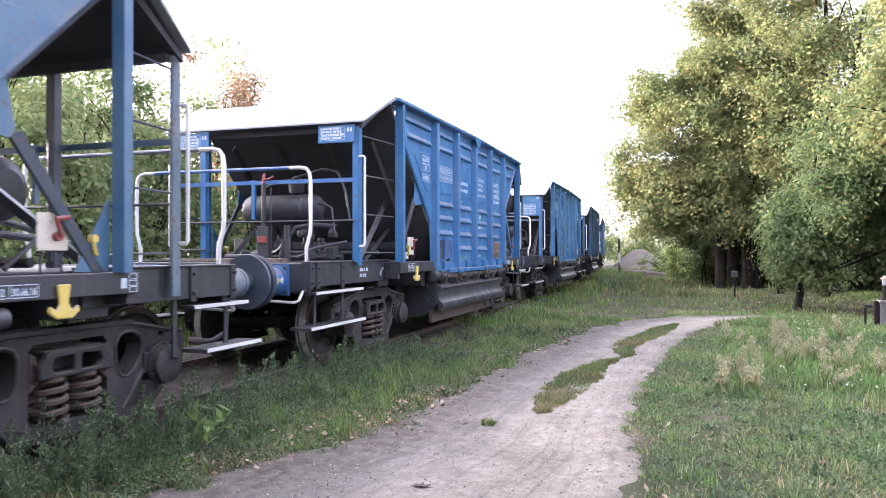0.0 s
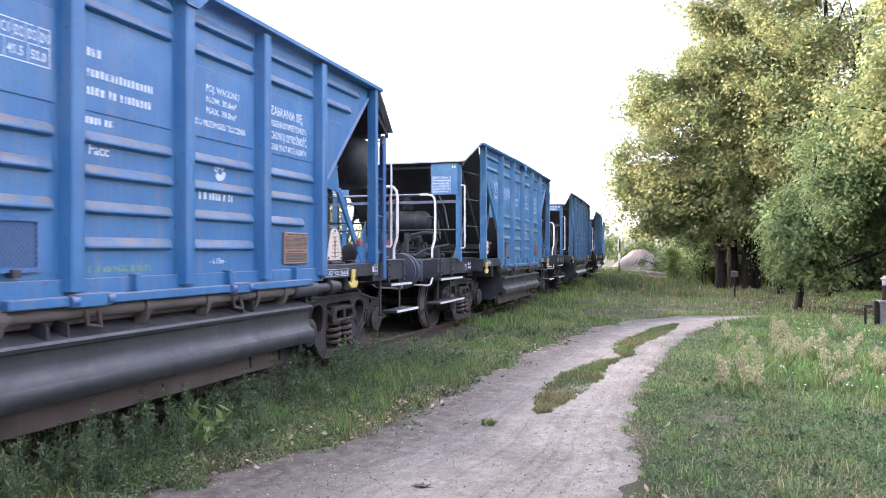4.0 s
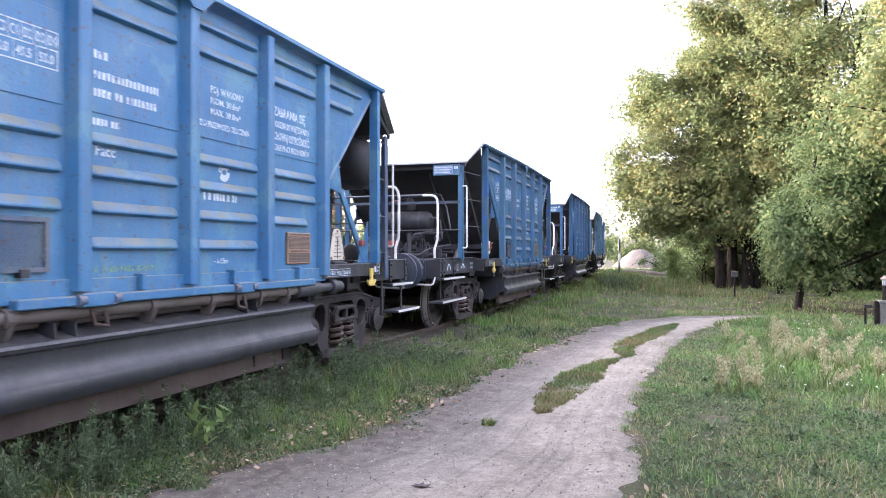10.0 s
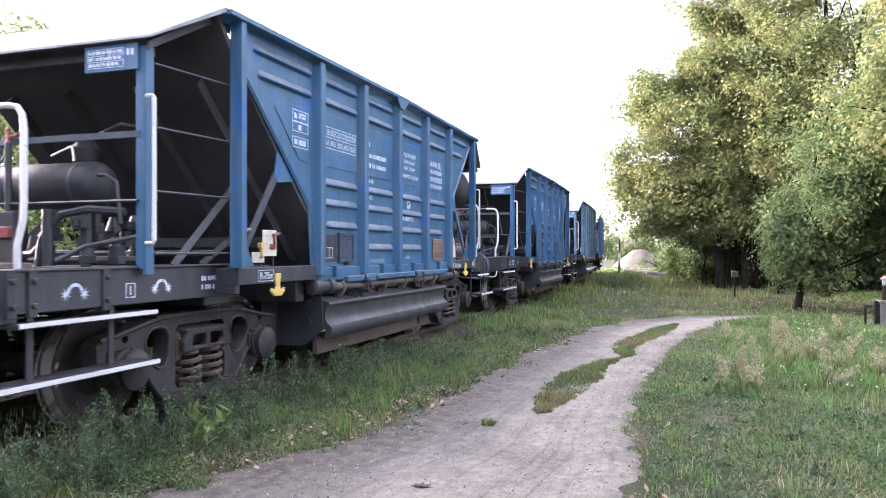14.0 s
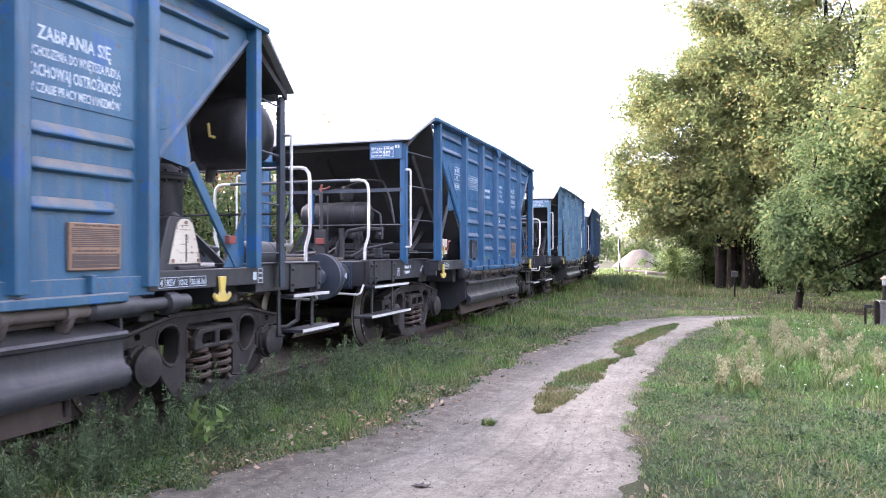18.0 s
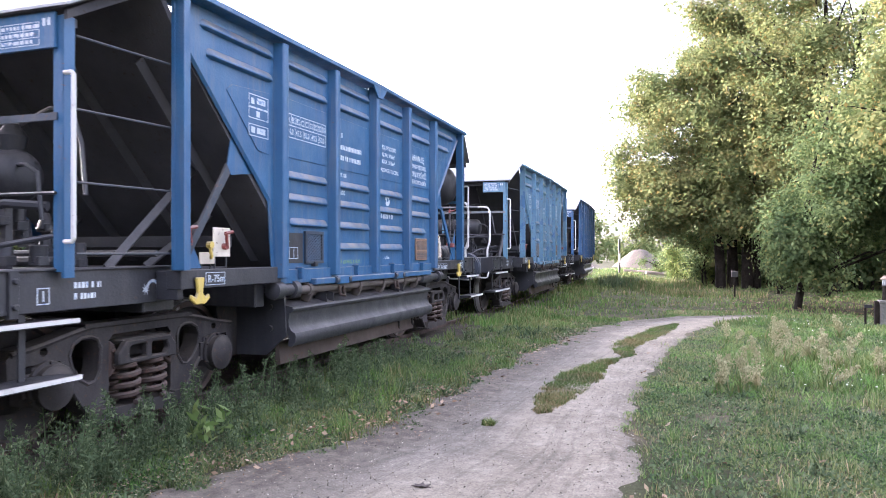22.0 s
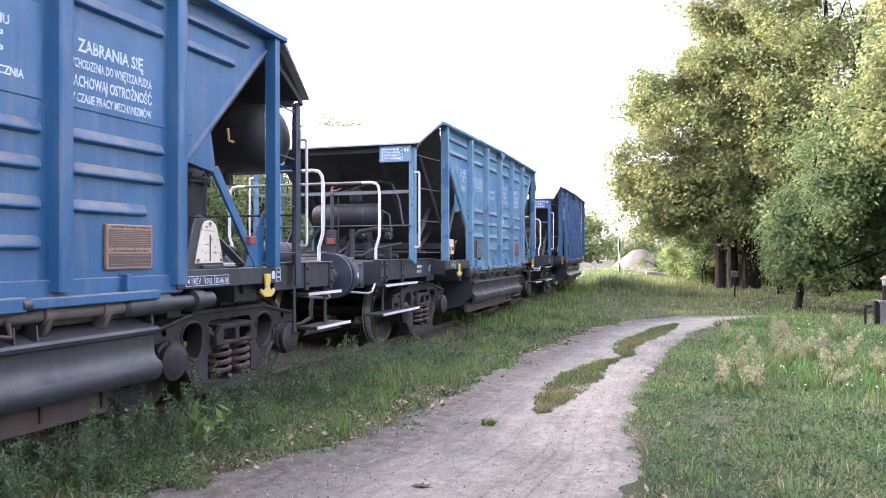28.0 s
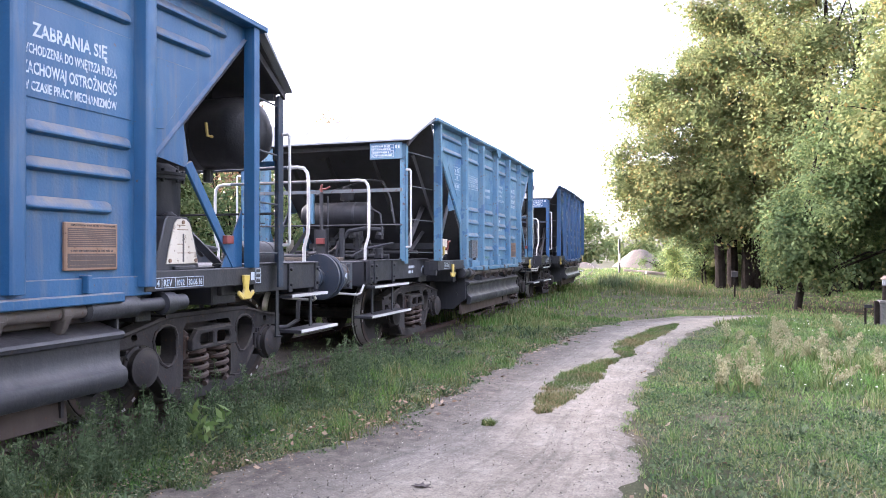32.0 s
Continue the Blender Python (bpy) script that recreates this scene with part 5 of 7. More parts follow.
    for k in range(16):
        vb = Build()
        x, y, z = rng.uniform(-0.3, 0.95), rng.uniform(-4.4, -3.6), rng.uniform(1.26, 1.62)
        vb.lathe([(z, rng.uniform(0.04, 0.08)), (z + rng.uniform(0.08, 0.2), rng.uniform(0.03, 0.07))], (x, y, 0), "z", 10)
        vb.box(x - 0.05, x + 0.06, y - 0.05, y + 0.04, z - 0.02, z + 0.05)
        part("valve", vb, BLACK, wagon, "sooty brake valve", bevel=0.006)
    pc = Build().lathe([(2.18, 0.10), (2.3, 0.12), (2.4, 0.05)], (0.1, -3.9, 0), "z", 14).tube([(0.1, -3.9, 1.9), (0.1, -3.9, 2.2)], 0.05, 8)
    part("filter_pot", pc, TANKMAT, wagon)
    # trailing end: large tank, brake cylinder, reservoir, indicator board
    tk = Build().lathe([(-1.22, 0.02), (-1.2, 0.16), (-1.13, 0.28), (-1.02, 0.345), (-0.95, 0.355), (1.0, 0.355), (1.07, 0.345), (1.18, 0.28), (1.25, 0.16), (1.27, 0.02)], (0, 4.2, 2.56), "x", 32)
    tank = part("air_tank", tk, TANKMAT, wagon, "large black cross-mounted air tank with domed ends")
    for x in (-0.6, 0.6):
        part("tank_strap", Build().lathe([(x - 0.025, 0.36), (x + 0.025, 0.36)], (0, 4.2, 2.56), "x", 32), BLACK, tank)
        part("tank_hanger", Build().box(x - 0.02, x + 0.02, 4.16, 4.24, 2.88, 3.1), BLACK, tank)
    part("drain_cock", Build().tube([(0.9, 3.86, 2.48), (0.9, 3.78, 2.48), (0.9, 3.76, 2.60)], 0.015, 6), YELLOW, tank, "small brass drain cock")
    part("valve", Build().lathe([(2.08, 0.05), (2.24, 0.05)], (0.6, 4.2, 0), "z", 10), BLACK, tank)
    bc = Build().lathe([(1.30, 0.13), (1.58, 0.13), (1.60, 0.16), (1.625, 0.185), (1.95, 0.188), (1.955, 0.222), (1.985, 0.222), (1.987, 0.228), (2.012, 0.228), (2.014, 0.19), (2.05, 0.17), (2.09, 0.10), (2.095, 0.0)], (1.13, 2.80, 0), "z", 28)
    bc.box(1.0, 1.24, 2.70, 2.90, 1.24, 1.34)
    for k in range(10):
        t = k * math.tau / 10
        bc.lathe([(1.93, 0.014), (2.035, 0.014)], (1.13 + 0.207 * math.cos(t), 2.80 + 0.207 * math.sin(t), 0), "z", 6)
    bc.tube([(1.1, 2.80, 2.08), (1.1, 2.78, 2.2), (1.1, 2.7, 2.3)], 0.03, 8).tube([(1.1, 3.02, 1.3), (1.12, 3.06, 2.1)], 0.025, 8)
    part("brake_cylinder", bc, TANKMAT, wagon, "upright black brake cylinder with a bolted flange", bevel=0.003)
    ib = Build().prism([(2.568, 1.275), (2.952, 1.278), (2.925, 1.38), (2.868, 1.56), (2.845, 1.605), (2.805, 1.632), (2.755, 1.638), (2.705, 1.630), (2.668, 1.60), (2.648, 1.55), (2.595, 1.38)], 1.41, 1.422)
    board = part("indicator_board", ib, CREAM, wagon, "cream tapered load indicator board", bevel=0.003)
    part("slot", Build().box(1.4215, 1.424, 2.758, 2.776, 1.292, 1.515), DARKLINE, board)
    for y, z in ((2.605, 1.302), (2.918, 1.304), (2.762, 1.608)):
        part("bolt", Build().lathe([(1.422, 0.016), (1.432, 0.016), (1.434, 0.008)], (0, y, z), "x", 8), BROWN, board)
    part("faded_writing", bars([(1.58, 0.10), (1.545, 0.14), (1.43, 0.08), (1.36, 0.22)], 1.422, 2.69, 0.006, 0.008, rng), BROWN, board)
    bs = Build().prism([(2.44, 1.22), (2.985, 1.22), (2.955, 1.40), (2.872, 1.62), (2.84, 1.652), (2.60, 1.652), (2.572, 1.62)], 1.27, 1.41)
    bs.lathe([(1.65, 0.06), (1.668, 0.06), (1.67, 0.035), (1.69, 0.03)], (1.34, 2.70, 0), "z", 12)
    bs.box(1.41, 1.45, 2.64, 2.90, 1.226, 1.262)
    part("board_stay", bs, BLACK, wagon, "black tapered casing behind the indicator board", bevel=0.01)
    rs = Build().lathe([(4.2, 0.02), (4.21, 0.11), (4.24, 0.15), (4.42, 0.158), (4.43, 0.165), (4.45, 0.165), (4.46, 0.158), (4.74, 0.158), (4.75, 0.165), (4.77, 0.165), (4.78, 0.158), (4.96, 0.15), (4.99, 0.12), (5.0, 0.02)], (0.88, 0, 1.325), "y", 20)
    part("reservoir", rs, TANKMAT, wagon, "small grooved reservoir")
    part("red_cap", Build().box(1.47, 1.525, 3.205, 3.305, 1.440, 1.512), RED, wagon, "red-painted box", bevel=0.005)
    for pts, r in (([(0.9, 2.9, 1.3), (0.7, 3.3, 1.5), (0.6, 3.9, 1.45), (0.4, 4.6, 1.4)], 0.028), ([(0.5, 2.9, 1.3), (0.3, 3.6, 1.62), (0.1, 4.4, 1.5)], 0.03), ([(-1.0, 3.2, 1.3), (1.1, 3.2, 1.3)], 0.035), ([(0.2, 4.2, 1.3), (0.2, 4.2, 2.3)], 0.02), ([(1.1, 3.0, 1.26), (1.05, 3.3, 1.46), (0.9, 3.7, 1.34)], 0.018)):
        part("pipe", Build().tube(pts, r, 8), BLACK, wagon)
    return tagged(wagon, "blue bogie hopper wagon with black underframe and open end platforms", "hopper wagon", "wagons of the goods train")


first = make_wagon()
# each wagon's place along the line when the clock reads 13 s, its paint, its notice boards and its trailing hooks
ROWS = [(-25.88, "dusty", 0.26, 4, (-3.2, 3.03)), (-13.557, "bright", 0.22, 4, (-3.08, 2.95)), (-1.241, "worn", 0.56, 6, (-3.5, 3.40)), (11.148, "mid", 0.2, 3, (-3.06, 3.05)),
        (23.414, "lake", 0.24, 3, (-3.46, 3.43)), (35.721, "pale", 0.24, 4, (-2.96, 3.40)), (47.75, "deep", 0.26, 4, (-3.4, 3.30))]
MARKS = {"bright": ((-3.68,), -4.42, None), "worn": ((), -3.86, -4.01), "mid": ((-5.2, -4.34), -3.84, -4.68), "lake": ((-3.68,), -4.45, -4.70), "pale": ((-3.66,), -4.30, None), "dusty": ((-3.68,), -4.42, None), "deep": ((-3.68,), -4.42, -4.7)}
LABELS = {"dusty": "dusty pale blue", "bright": "bright blue", "worn": "worn light blue", "mid": "dusty blue", "lake": "clean blue", "pale": "faded pale blue", "deep": "deep blue"}
WAGONS = []
for k, row in enumerate(ROWS):
    WAGONS.append((first if k == 1 else copy_thing(first, Matrix()), row[0]))
older_rear(WAGONS[0][0])
add_scale(WAGONS[1][0], RED)
add_scale(WAGONS[2][0], DARKLINE)
for (w, _), (_, style, height, rows, hooks) in zip(WAGONS, ROWS):
    add_boards(w, height, rows)
    add_hooks(w, *hooks)
    add_marks(w, *MARKS[style])
    w["label"] = LABELS[style] + " bogie hopper wagon with open end platforms"
    for c in w.children_recursive:
        for slot in c.material_slots:
            if slot.material in (BLUE, BUFFER):
                paint = BLUES[style] if slot.material == BLUE else BUFFERS[style]
                slot.link = "OBJECT"
                slot.material = paint


# ---- plants ----
def leaf_mesh(name, centres, size, material, droop=0.5, seed=0, aspect=0.6, facing=None):
    """Many small pointed leaves: one rhombus at each centre, its face turned along facing where that is given."""
    rng = np.random.default_rng(seed)
    n = len(centres)
    a = rng.uniform(0, math.tau, n)
    tilt = rng.normal(-droop, 0.55, n)
    d = np.stack([np.cos(a) * np.cos(tilt), np.sin(a) * np.cos(tilt), np.sin(tilt)], 1)
    up = rng.normal(0, 0.6, (n, 3)) + np.array([0, 0, 1.0])
    if facing is not None:
        up = facing + rng.normal(0, 0.42, (n, 3))
        d -= up * ((d * up).sum(1) / ((up * up).sum(1) + 1e-9))[:, None]
        d /= np.linalg.norm(d, axis=1, keepdims=True) + 1e-9
    s = np.cross(d, up)
    s /= np.linalg.norm(s, axis=1, keepdims=True) + 1e-9
    L = (size * rng.uniform(0.6, 1.3, n))[:, None]
    c = np.asarray(centres)
    v = np.stack([c - d * L / 2, c + s * L * aspect / 2, c + d * L / 2, c - s * L * aspect / 2], 1).reshape(-1, 3)
    return quads(name, v, n, material)


def quads(name, v, n, material):
    me = bpy.data.meshes.new(name)
    me.vertices.add(4 * n)
    me.vertices.foreach_set("co", v.astype(np.float32).ravel())
    me.loops.add(4 * n)
    me.loops.foreach_set("vertex_index", np.arange(4 * n, dtype=np.int32))
    me.polygons.add(n)
    me.polygons.foreach_set("loop_start", np.arange(0, 4 * n, 4, dtype=np.int32))
    me.update(calc_edges=True)
    me.materials.append(material)
    return me


def tree(name, x, y, stems, blobs, leaf, material, label, category, seed, clump=0.42, per=46, group=""):
    """stems: (dx, dy, height, lean x, lean y, radius). blobs: (dx, dy, z, rx, ry, rz, clumps)."""
    rng = np.random.default_rng(seed)
    root = new(name)
    root.matrix_basis = pose(x, y, 0)
    root.empty_display_size = 0.3
    tips = []
    for bx, by, bz, rx, ry, rz, k in blobs:
        nb = max(5, k // 8)
        d = rng.normal(0, 1, (nb, 3))
        d /= np.linalg.norm(d, axis=1, keepdims=True)
        r = rng.uniform(0, 1, (nb, 1)) ** 0.36
        r *= 1 + 0.16 * np.sin(d[:, :1] * 5 + seed) * np.cos(d[:, 2:] * 6 + d[:, 1:2] * 4)
        size = (rx + ry + rz) / 3
        boughs = np.array([bx, by, bz]) + d * r * np.array([rx, ry, rz])
        which = rng.integers(0, nb, k)
        out = d[which] * np.array([1.0, 1.0, 0.0])
        along = rng.uniform(-0.5, 0.6, (k, 1)) * size * 0.30
        sway = rng.normal(0, 1, (k, 3)) * np.array([0.13, 0.13, 0.06]) * size
        tips.append(boughs[which] + out * along + sway - np.array([0, 0, 1.0]) * np.abs(along) * 0.25)
    tips = np.concatenate(tips)
    tips = tips[tips[:, 2] > 0.3]
    spread = rng.normal(0, 1, (len(tips), per, 3)) * clump * np.array([1, 1, 0.6]) * rng.uniform(0.6, 1.3, (len(tips), 1, 1))
    lean = rng.normal(0, 0.42, (len(tips), 1, 2))
    spread[:, :, 2] += (spread[:, :, :2] * lean).sum(2)
    pts = (tips[:, None, :] + spread).reshape(-1, 3)
    facing = (spread / clump * 0.75 + np.array([0, 0, 0.75])).reshape(-1, 3)
    facing, pts = facing[pts[:, 2] > 0.12], pts[pts[:, 2] > 0.12]
    stem_tops = []
    for dx, dy, h, lx, ly, r in stems:
        line = [(dx + lx * t * t + 0.12 * math.sin(3 * t + seed), dy + ly * t * t, h * t) for t in np.linspace(0, 1, 9)]
        line[0] = (dx, dy, -0.1)
        part("trunk", Build().tube(line, [r * (1.25 - 1.1 * t) + 0.012 for t in np.linspace(0, 1, 9)], 9), BARK, root, "dark rough trunk")
        stem_tops.append((line, r))
    pick = rng.choice(len(tips), min(len(tips), 12 * len(stems) + 10), replace=False)
    for i in pick:
        tip = tips[i]
        line, r = min(stem_tops, key=lambda q: (q[0][4][0] - tip[0]) ** 2 + (q[0][4][1] - tip[1]) ** 2)
        k = int(np.clip(tip[2] / line[-1][2] * 6, 1, 7))
        a = Vector(line[k])
        t = Vector(tip)
        m = a.lerp(t, 0.5) + Vector((0, 0, 0.12 * (t - a).length))
        q = r * (1.0 - 0.1 * k) * 0.38
        part("limb", Build().tube([a, m, t], [q + 0.012, q * 0.6 + 0.01, 0.008], 6), BARK, root)
    part("crown", leaf_mesh("crown", pts, leaf, material, seed=seed, facing=facing), material, root, "leafy crown")
    return tagged(root, label, category, group)


tree("linden_tree", 1.5, 33.0, [(-0.3, 0, 9.5, -0.8, 0, 0.17), (0.2, 0.5, 11, 0.3, 0.3, 0.18), (0.7, -0.2, 10, 1.2, 0, 0.17), (1.1, 0.4, 9, 1.6, 0.6, 0.14)],
     [(-0.4, 0, 7.2, 3.9, 3.2, 3.4, 430), (1.2, 0, 9.9, 3.0, 3.0, 2.9, 290), (-1.9, -0.5, 4.5, 2.5, 2.4, 2.0, 230), (2.0, -0.6, 5.2, 3.0, 2.4, 2.6, 270), (-2.9, 0, 3.9, 1.9, 1.8, 1.4, 170), (-1.2, -1.2, 3.0, 1.8, 1.2, 1.0, 110), (1.4, -1.4, 3.2, 2.2, 1.2, 1.0, 120), (-2.3, 0, 8.4, 1.8, 1.7, 1.6, 150), (-0.5, 0, 10.5, 1.8, 1.7, 1.7, 130)],
     0.152, LINDEN, "large linden tree with yellowing green leaves and several stems", "tree", 3, 0.36, 90)
tree("linden_tree", 4.6, 31.0, [(0, 0, 12, 0.2, 0, 0.2), (0.7, 0.3, 11, 0.9, 0.4, 0.16)],
     [(0.3, 0, 9.5, 3.8, 3.2, 3.6, 380), (1.5, 0, 13.0, 3.6, 3.0, 2.4, 210), (0.2, -0.6, 5.4, 3.0, 2.4, 2.4, 240)],
     0.15, LINDEN, "tall linden tree with thinning yellow-green leaves", "tree", 5, 0.36, 80)
tree("linden_tree", 2.68, 21.6, [(0, 0, 5.6, 1.1, 0.4, 0.075)],
     [(3.1, 0.6, 4.9, 2.2, 2.1, 2.4, 400), (1.0, 0.2, 3.5, 1.5, 1.5, 1.4, 190), (2.2, 0.0, 4.4, 1.4, 1.4, 1.5, 150), (3.3, -0.4, 2.5, 1.9, 1.7, 1.5, 260), (1.3, -0.9, 2.5, 0.9, 0.9, 0.9, 70), (0.9, -0.45, 3.3, 0.8, 0.5, 0.9, 70), (0.35, -0.55, 2.0, 0.8, 0.6, 0.8, 80), (-0.35, -0.3, 1.75, 0.5, 0.5, 0.7, 50), (0.15, -0.5, 1.15, 0.5, 0.35, 0.45, 26), (3.6, -1.2, 1.4, 1.6, 1.0, 1.0, 130)],
     0.105, LINDEN_GREEN, "linden tree with fresh green leaves hanging low", "tree", 8, 0.26, 100)
tree("linden_tree", 6.8, 20.0, [(0, 0, 9.0, 0.2, 0.4, 0.16)],
     [(0, 0, 7.2, 2.9, 2.6, 3.0, 420), (-1.2, -0.8, 4.8, 1.6, 1.4, 1.6, 120)],
     0.13, LINDEN, "broad linden tree with yellowing upper leaves", "tree", 9, 0.28, 84)
for k, (x, y, h, r) in enumerate(((3.4, 38, 9, 3.2), (6.5, 34.5, 8, 3.2), (6.0, 44, 11, 4.2), (11.0, 38, 12, 4.5), (13.5, 28, 11, 4.2), (4.6, 53, 10, 4.2), (2.6, 68, 10, 4.0), (17, 48, 13, 5), (9.5, 62, 12, 5))):
    tree("woodland_tree", x, y, [(0, 0, h * 0.8, 0.3, 0.1, 0.17), (0.5, 0.2, h * 0.7, -0.5, 0.2, 0.12)], [(0, 0, h * 0.62, r, r, h * 0.38, 230), (0.4, -0.4, h * 0.22, r * 0.9, r * 0.8, h * 0.22, 190)],
         0.31, WOODS, "dense woodland tree in shade behind the lindens", "tree", 20 + k, 0.62, 21, "woodland trees behind the lindens")
for k, (x, y, h, r) in enumerate(((-0.9, 50.5, 2.2, 0.9), (0.3, 48, 1.8, 0.8), (1.9, 38, 2.2, 1.1), (3.0, 29, 1.6, 0.9), (0.6, 35.5, 2.6, 1.3), (2.6, 34.5, 2.8, 1.4), (4.6, 34, 3.0, 1.4), (-2.6, 56, 1.4, 0.9), (4.2, 27.5, 2.2, 1.2))):
    tree("shrub", x, y, [(0, 0, h * 0.7, 0.2, 0, 0.03), (0.15, 0.1, h * 0.8, -0.2, 0.1, 0.03)], [(0, 0, h * 0.55, r, r, h * 0.5, 60)],
         0.13, LINDEN_GREEN, "bright green leafy shrub", "shrub", 50 + k, 0.22, 44, "shrubs under the trees")
for k, (x, y, h, r) in enumerate(((-0.95, 41.8, 1.9, 0.34), (-0.3, 41.2, 1.25, 0.5), (0.5, 40.0, 1.1, 0.6), (1.2, 38.6, 1.1, 0.6), (1.0, 36.2, 1.0, 0.5))):
    tree("shrub", x, y, [(0, 0, h * 0.8, 0.1, 0, 0.02), (0.15, 0.1, h * 0.7, -0.1, 0.1, 0.02)], [(0, 0, h * 0.55, r, r, h * 0.5, 60)],
         0.10, YOUNG, "sunlit yellow-green shrub beside the logs", "shrub", 460 + k, 0.2, 50, "shrubs beside the logs")
for k, (x, y, h, r) in enumerate(((1.4, 36.5, 4.2, 1.7), (3.2, 36, 4.6, 1.8), (5.0, 35.5, 4.4, 1.8), (6.8, 33, 4.2, 1.8), (2.2, 40, 5.0, 2.0), (4.6, 40, 5.2, 2.2))):
    tree("thicket", x, y, [(0, 0, h * 0.7, 0.2, 0, 0.05), (0.3, 0.2, h * 0.8, -0.3, 0.2, 0.045), (-0.4, 0, h * 0.8, -0.3, 0.2, 0.045)], [(0, 0, h * 0.5, r, r, h * 0.5, 130)],
         0.15, WOODS, "dark shaded undergrowth behind the trunks", "thicket", 320 + k, 0.3, 50, "undergrowth behind the lindens")
for k, (x, y, h, r) in enumerate(((-15.5, 9.5, 6.4, 2.0), (-15, 12.4, 7.4, 1.5), (-17, 18.5, 8.3, 2.2), (-14.5, 22, 6.0, 2.2), (-17.4, 25.2, 10.6, 2.7), (-17, 31, 8.4, 2.4), (-21, 36, 9.0, 2.8), (-16, 5.5, 7.0, 2.2), (-17, 1.5, 7.6, 2.4), (-21, 13, 9.5, 2.2), (-24, 44, 9.0, 3.0))):
    tree("birch_tree", x, y, [(0, 0, h * 0.74, 0.3, 0.1, 0.06)], [(0, 0, h * 0.66, r * 0.9, r * 0.9, h * 0.36, 150), (0, 0, h * 0.28, r, r, h * 0.26, 190)],
         0.16, AUTUMN if k == 5 else BIRCH, "thin young tree with sparse leaves and bare twigs", "tree", 80 + k, 0.34, 32, "trees beyond the siding")
for k, (x, y, h, r) in enumerate(((-15.2, 16.4, 7.3, 1.5), (-15.9, 14.6, 6.6, 1.3))):
    tree("young_tree", x, y, [(0, 0, h * 0.8, 0.2, 0.1, 0.06), (0.2, 0.1, h * 0.7, -0.3, 0.2, 0.04)], [(0, 0, h * 0.72, r, r, h * 0.25, 150), (0, 0, h * 0.4, r * 1.1, r * 1.1, h * 0.25, 90)],
         0.14, LINDEN_GREEN, "young green tree above the bushes", "tree", 440 + k, 0.3, 40, "trees beyond the siding")
for k in range(13):
    x, y, h = -10.9 - 1.1 * math.sin(k * 2.1), 0.5 + k * 2.9, 2.9 + 0.9 * math.sin(k * 1.3 + 0.5) + 0.3
    tree("bush", x, y, [(0, 0, h * 0.7, 0.2, 0, 0.04), (0.3, 0.2, h * 0.8, -0.3, 0.2, 0.035), (-0.3, 0.1, h * 0.7, -0.2, -0.3, 0.03)], [(0, 0, h * 0.5, 1.3, 1.7, h * 0.5, 130)],
         0.12, LINDEN_GREEN if k % 3 else BIRCH, "tall leafy bush with uneven outline", "bush", 200 + k, 0.26, 36, "bushes beyond the siding")
for k, (x, y, h, r) in enumerate(((-11.2, 11.0, 5.0, 1.5), (-11.8, 13.0, 5.3, 1.6), (-12.4, 15.4, 6.0, 1.7), (-13.6, 18.8, 8.3, 1.9))):
    tree("birch_tree", x, y, [(0, 0, h * 0.76, 0.3, 0.1, 0.05), (0.4, 0.3, h * 0.68, 0.4, 0.3, 0.04)], [(0, 0, h * 0.7, r * 0.85, r * 0.85, h * 0.32, 120), (0, 0, h * 0.3, r, r, h * 0.3, 150)],
         0.12, BIRCH if k < 3 else AUTUMN, "young pale green tree with loose leaves", "tree", 340 + k, 0.28, 48, "trees beyond the siding")
for k in range(10):
    x, y, h = -8.6 - 0.5 * math.sin(k * 1.9), 1.5 + k * 2.2, 1.7 + 0.4 * math.sin(k * 2.7)
    tree("bush", x, y, [(0, 0, h * 0.7, 0.2, 0, 0.025), (0.3, 0.2, h * 0.7, -0.2, 0.2, 0.02)], [(0, 0, h * 0.45, 0.8, 1.4, h * 0.5, 90)],
         0.1, LINDEN_GREEN if k % 2 else WOODS, "low leafy bush close behind the rails", "bush", 360 + k, 0.2, 44, "bushes beyond the siding")
# out-of-view trees beside and behind the camera, added to dim the near wagons
for k, (x, y, h, r) in enumerate(((-12.5, -1.5, 9, 3.2), (-12.0, -6.5, 10, 3.4), (-13.0, -12, 10, 3.4), (10.5, -6, 12, 4.2), (11.0, 2.0, 12, 4.2), (14, 11, 12, 4.2), (-19, -14, 12, 4.5), (-12, -24, 13, 4.5), (-4, -27, 14, 5), (4, -22, 13, 4.5), (11, -16, 12, 4.5), (-27, -8, 12, 4.5))):
    tree("woodland_tree", x, y, [(0, 0, h * 0.8, 0.3, 0.1, 0.2)], [(0, 0, h * 0.6, r, r, h * 0.4, 240), (0.4, -0.4, h * 0.2, r * 0.9, r * 0.8, h * 0.2, 170)],
         0.45, WOODS, "unseen woodland tree added to block sky light", "tree", 380 + k, 0.7, 12, "woodland trees along the siding")
for k in range(16):
    x, y = -60 + k * 6.5 + 2 * math.sin(k * 2.3), 118 + 16 * math.sin(k * 1.7)
    h = 8 + 3 * math.sin(k * 3.1)
    tree("distant_tree", x, y, [(0, 0, h * 0.7, 0, 0, 0.2)], [(0, 0, h * 0.52, 4.2, 4.2, h * 0.46, 130), (0, 0, h * 0.2, 4.6, 4.6, h * 0.2, 90)], 0.62, BIRCH, "distant hazy green woodland tree", "tree", 120 + k, 0.9, 18, "distant line of trees")


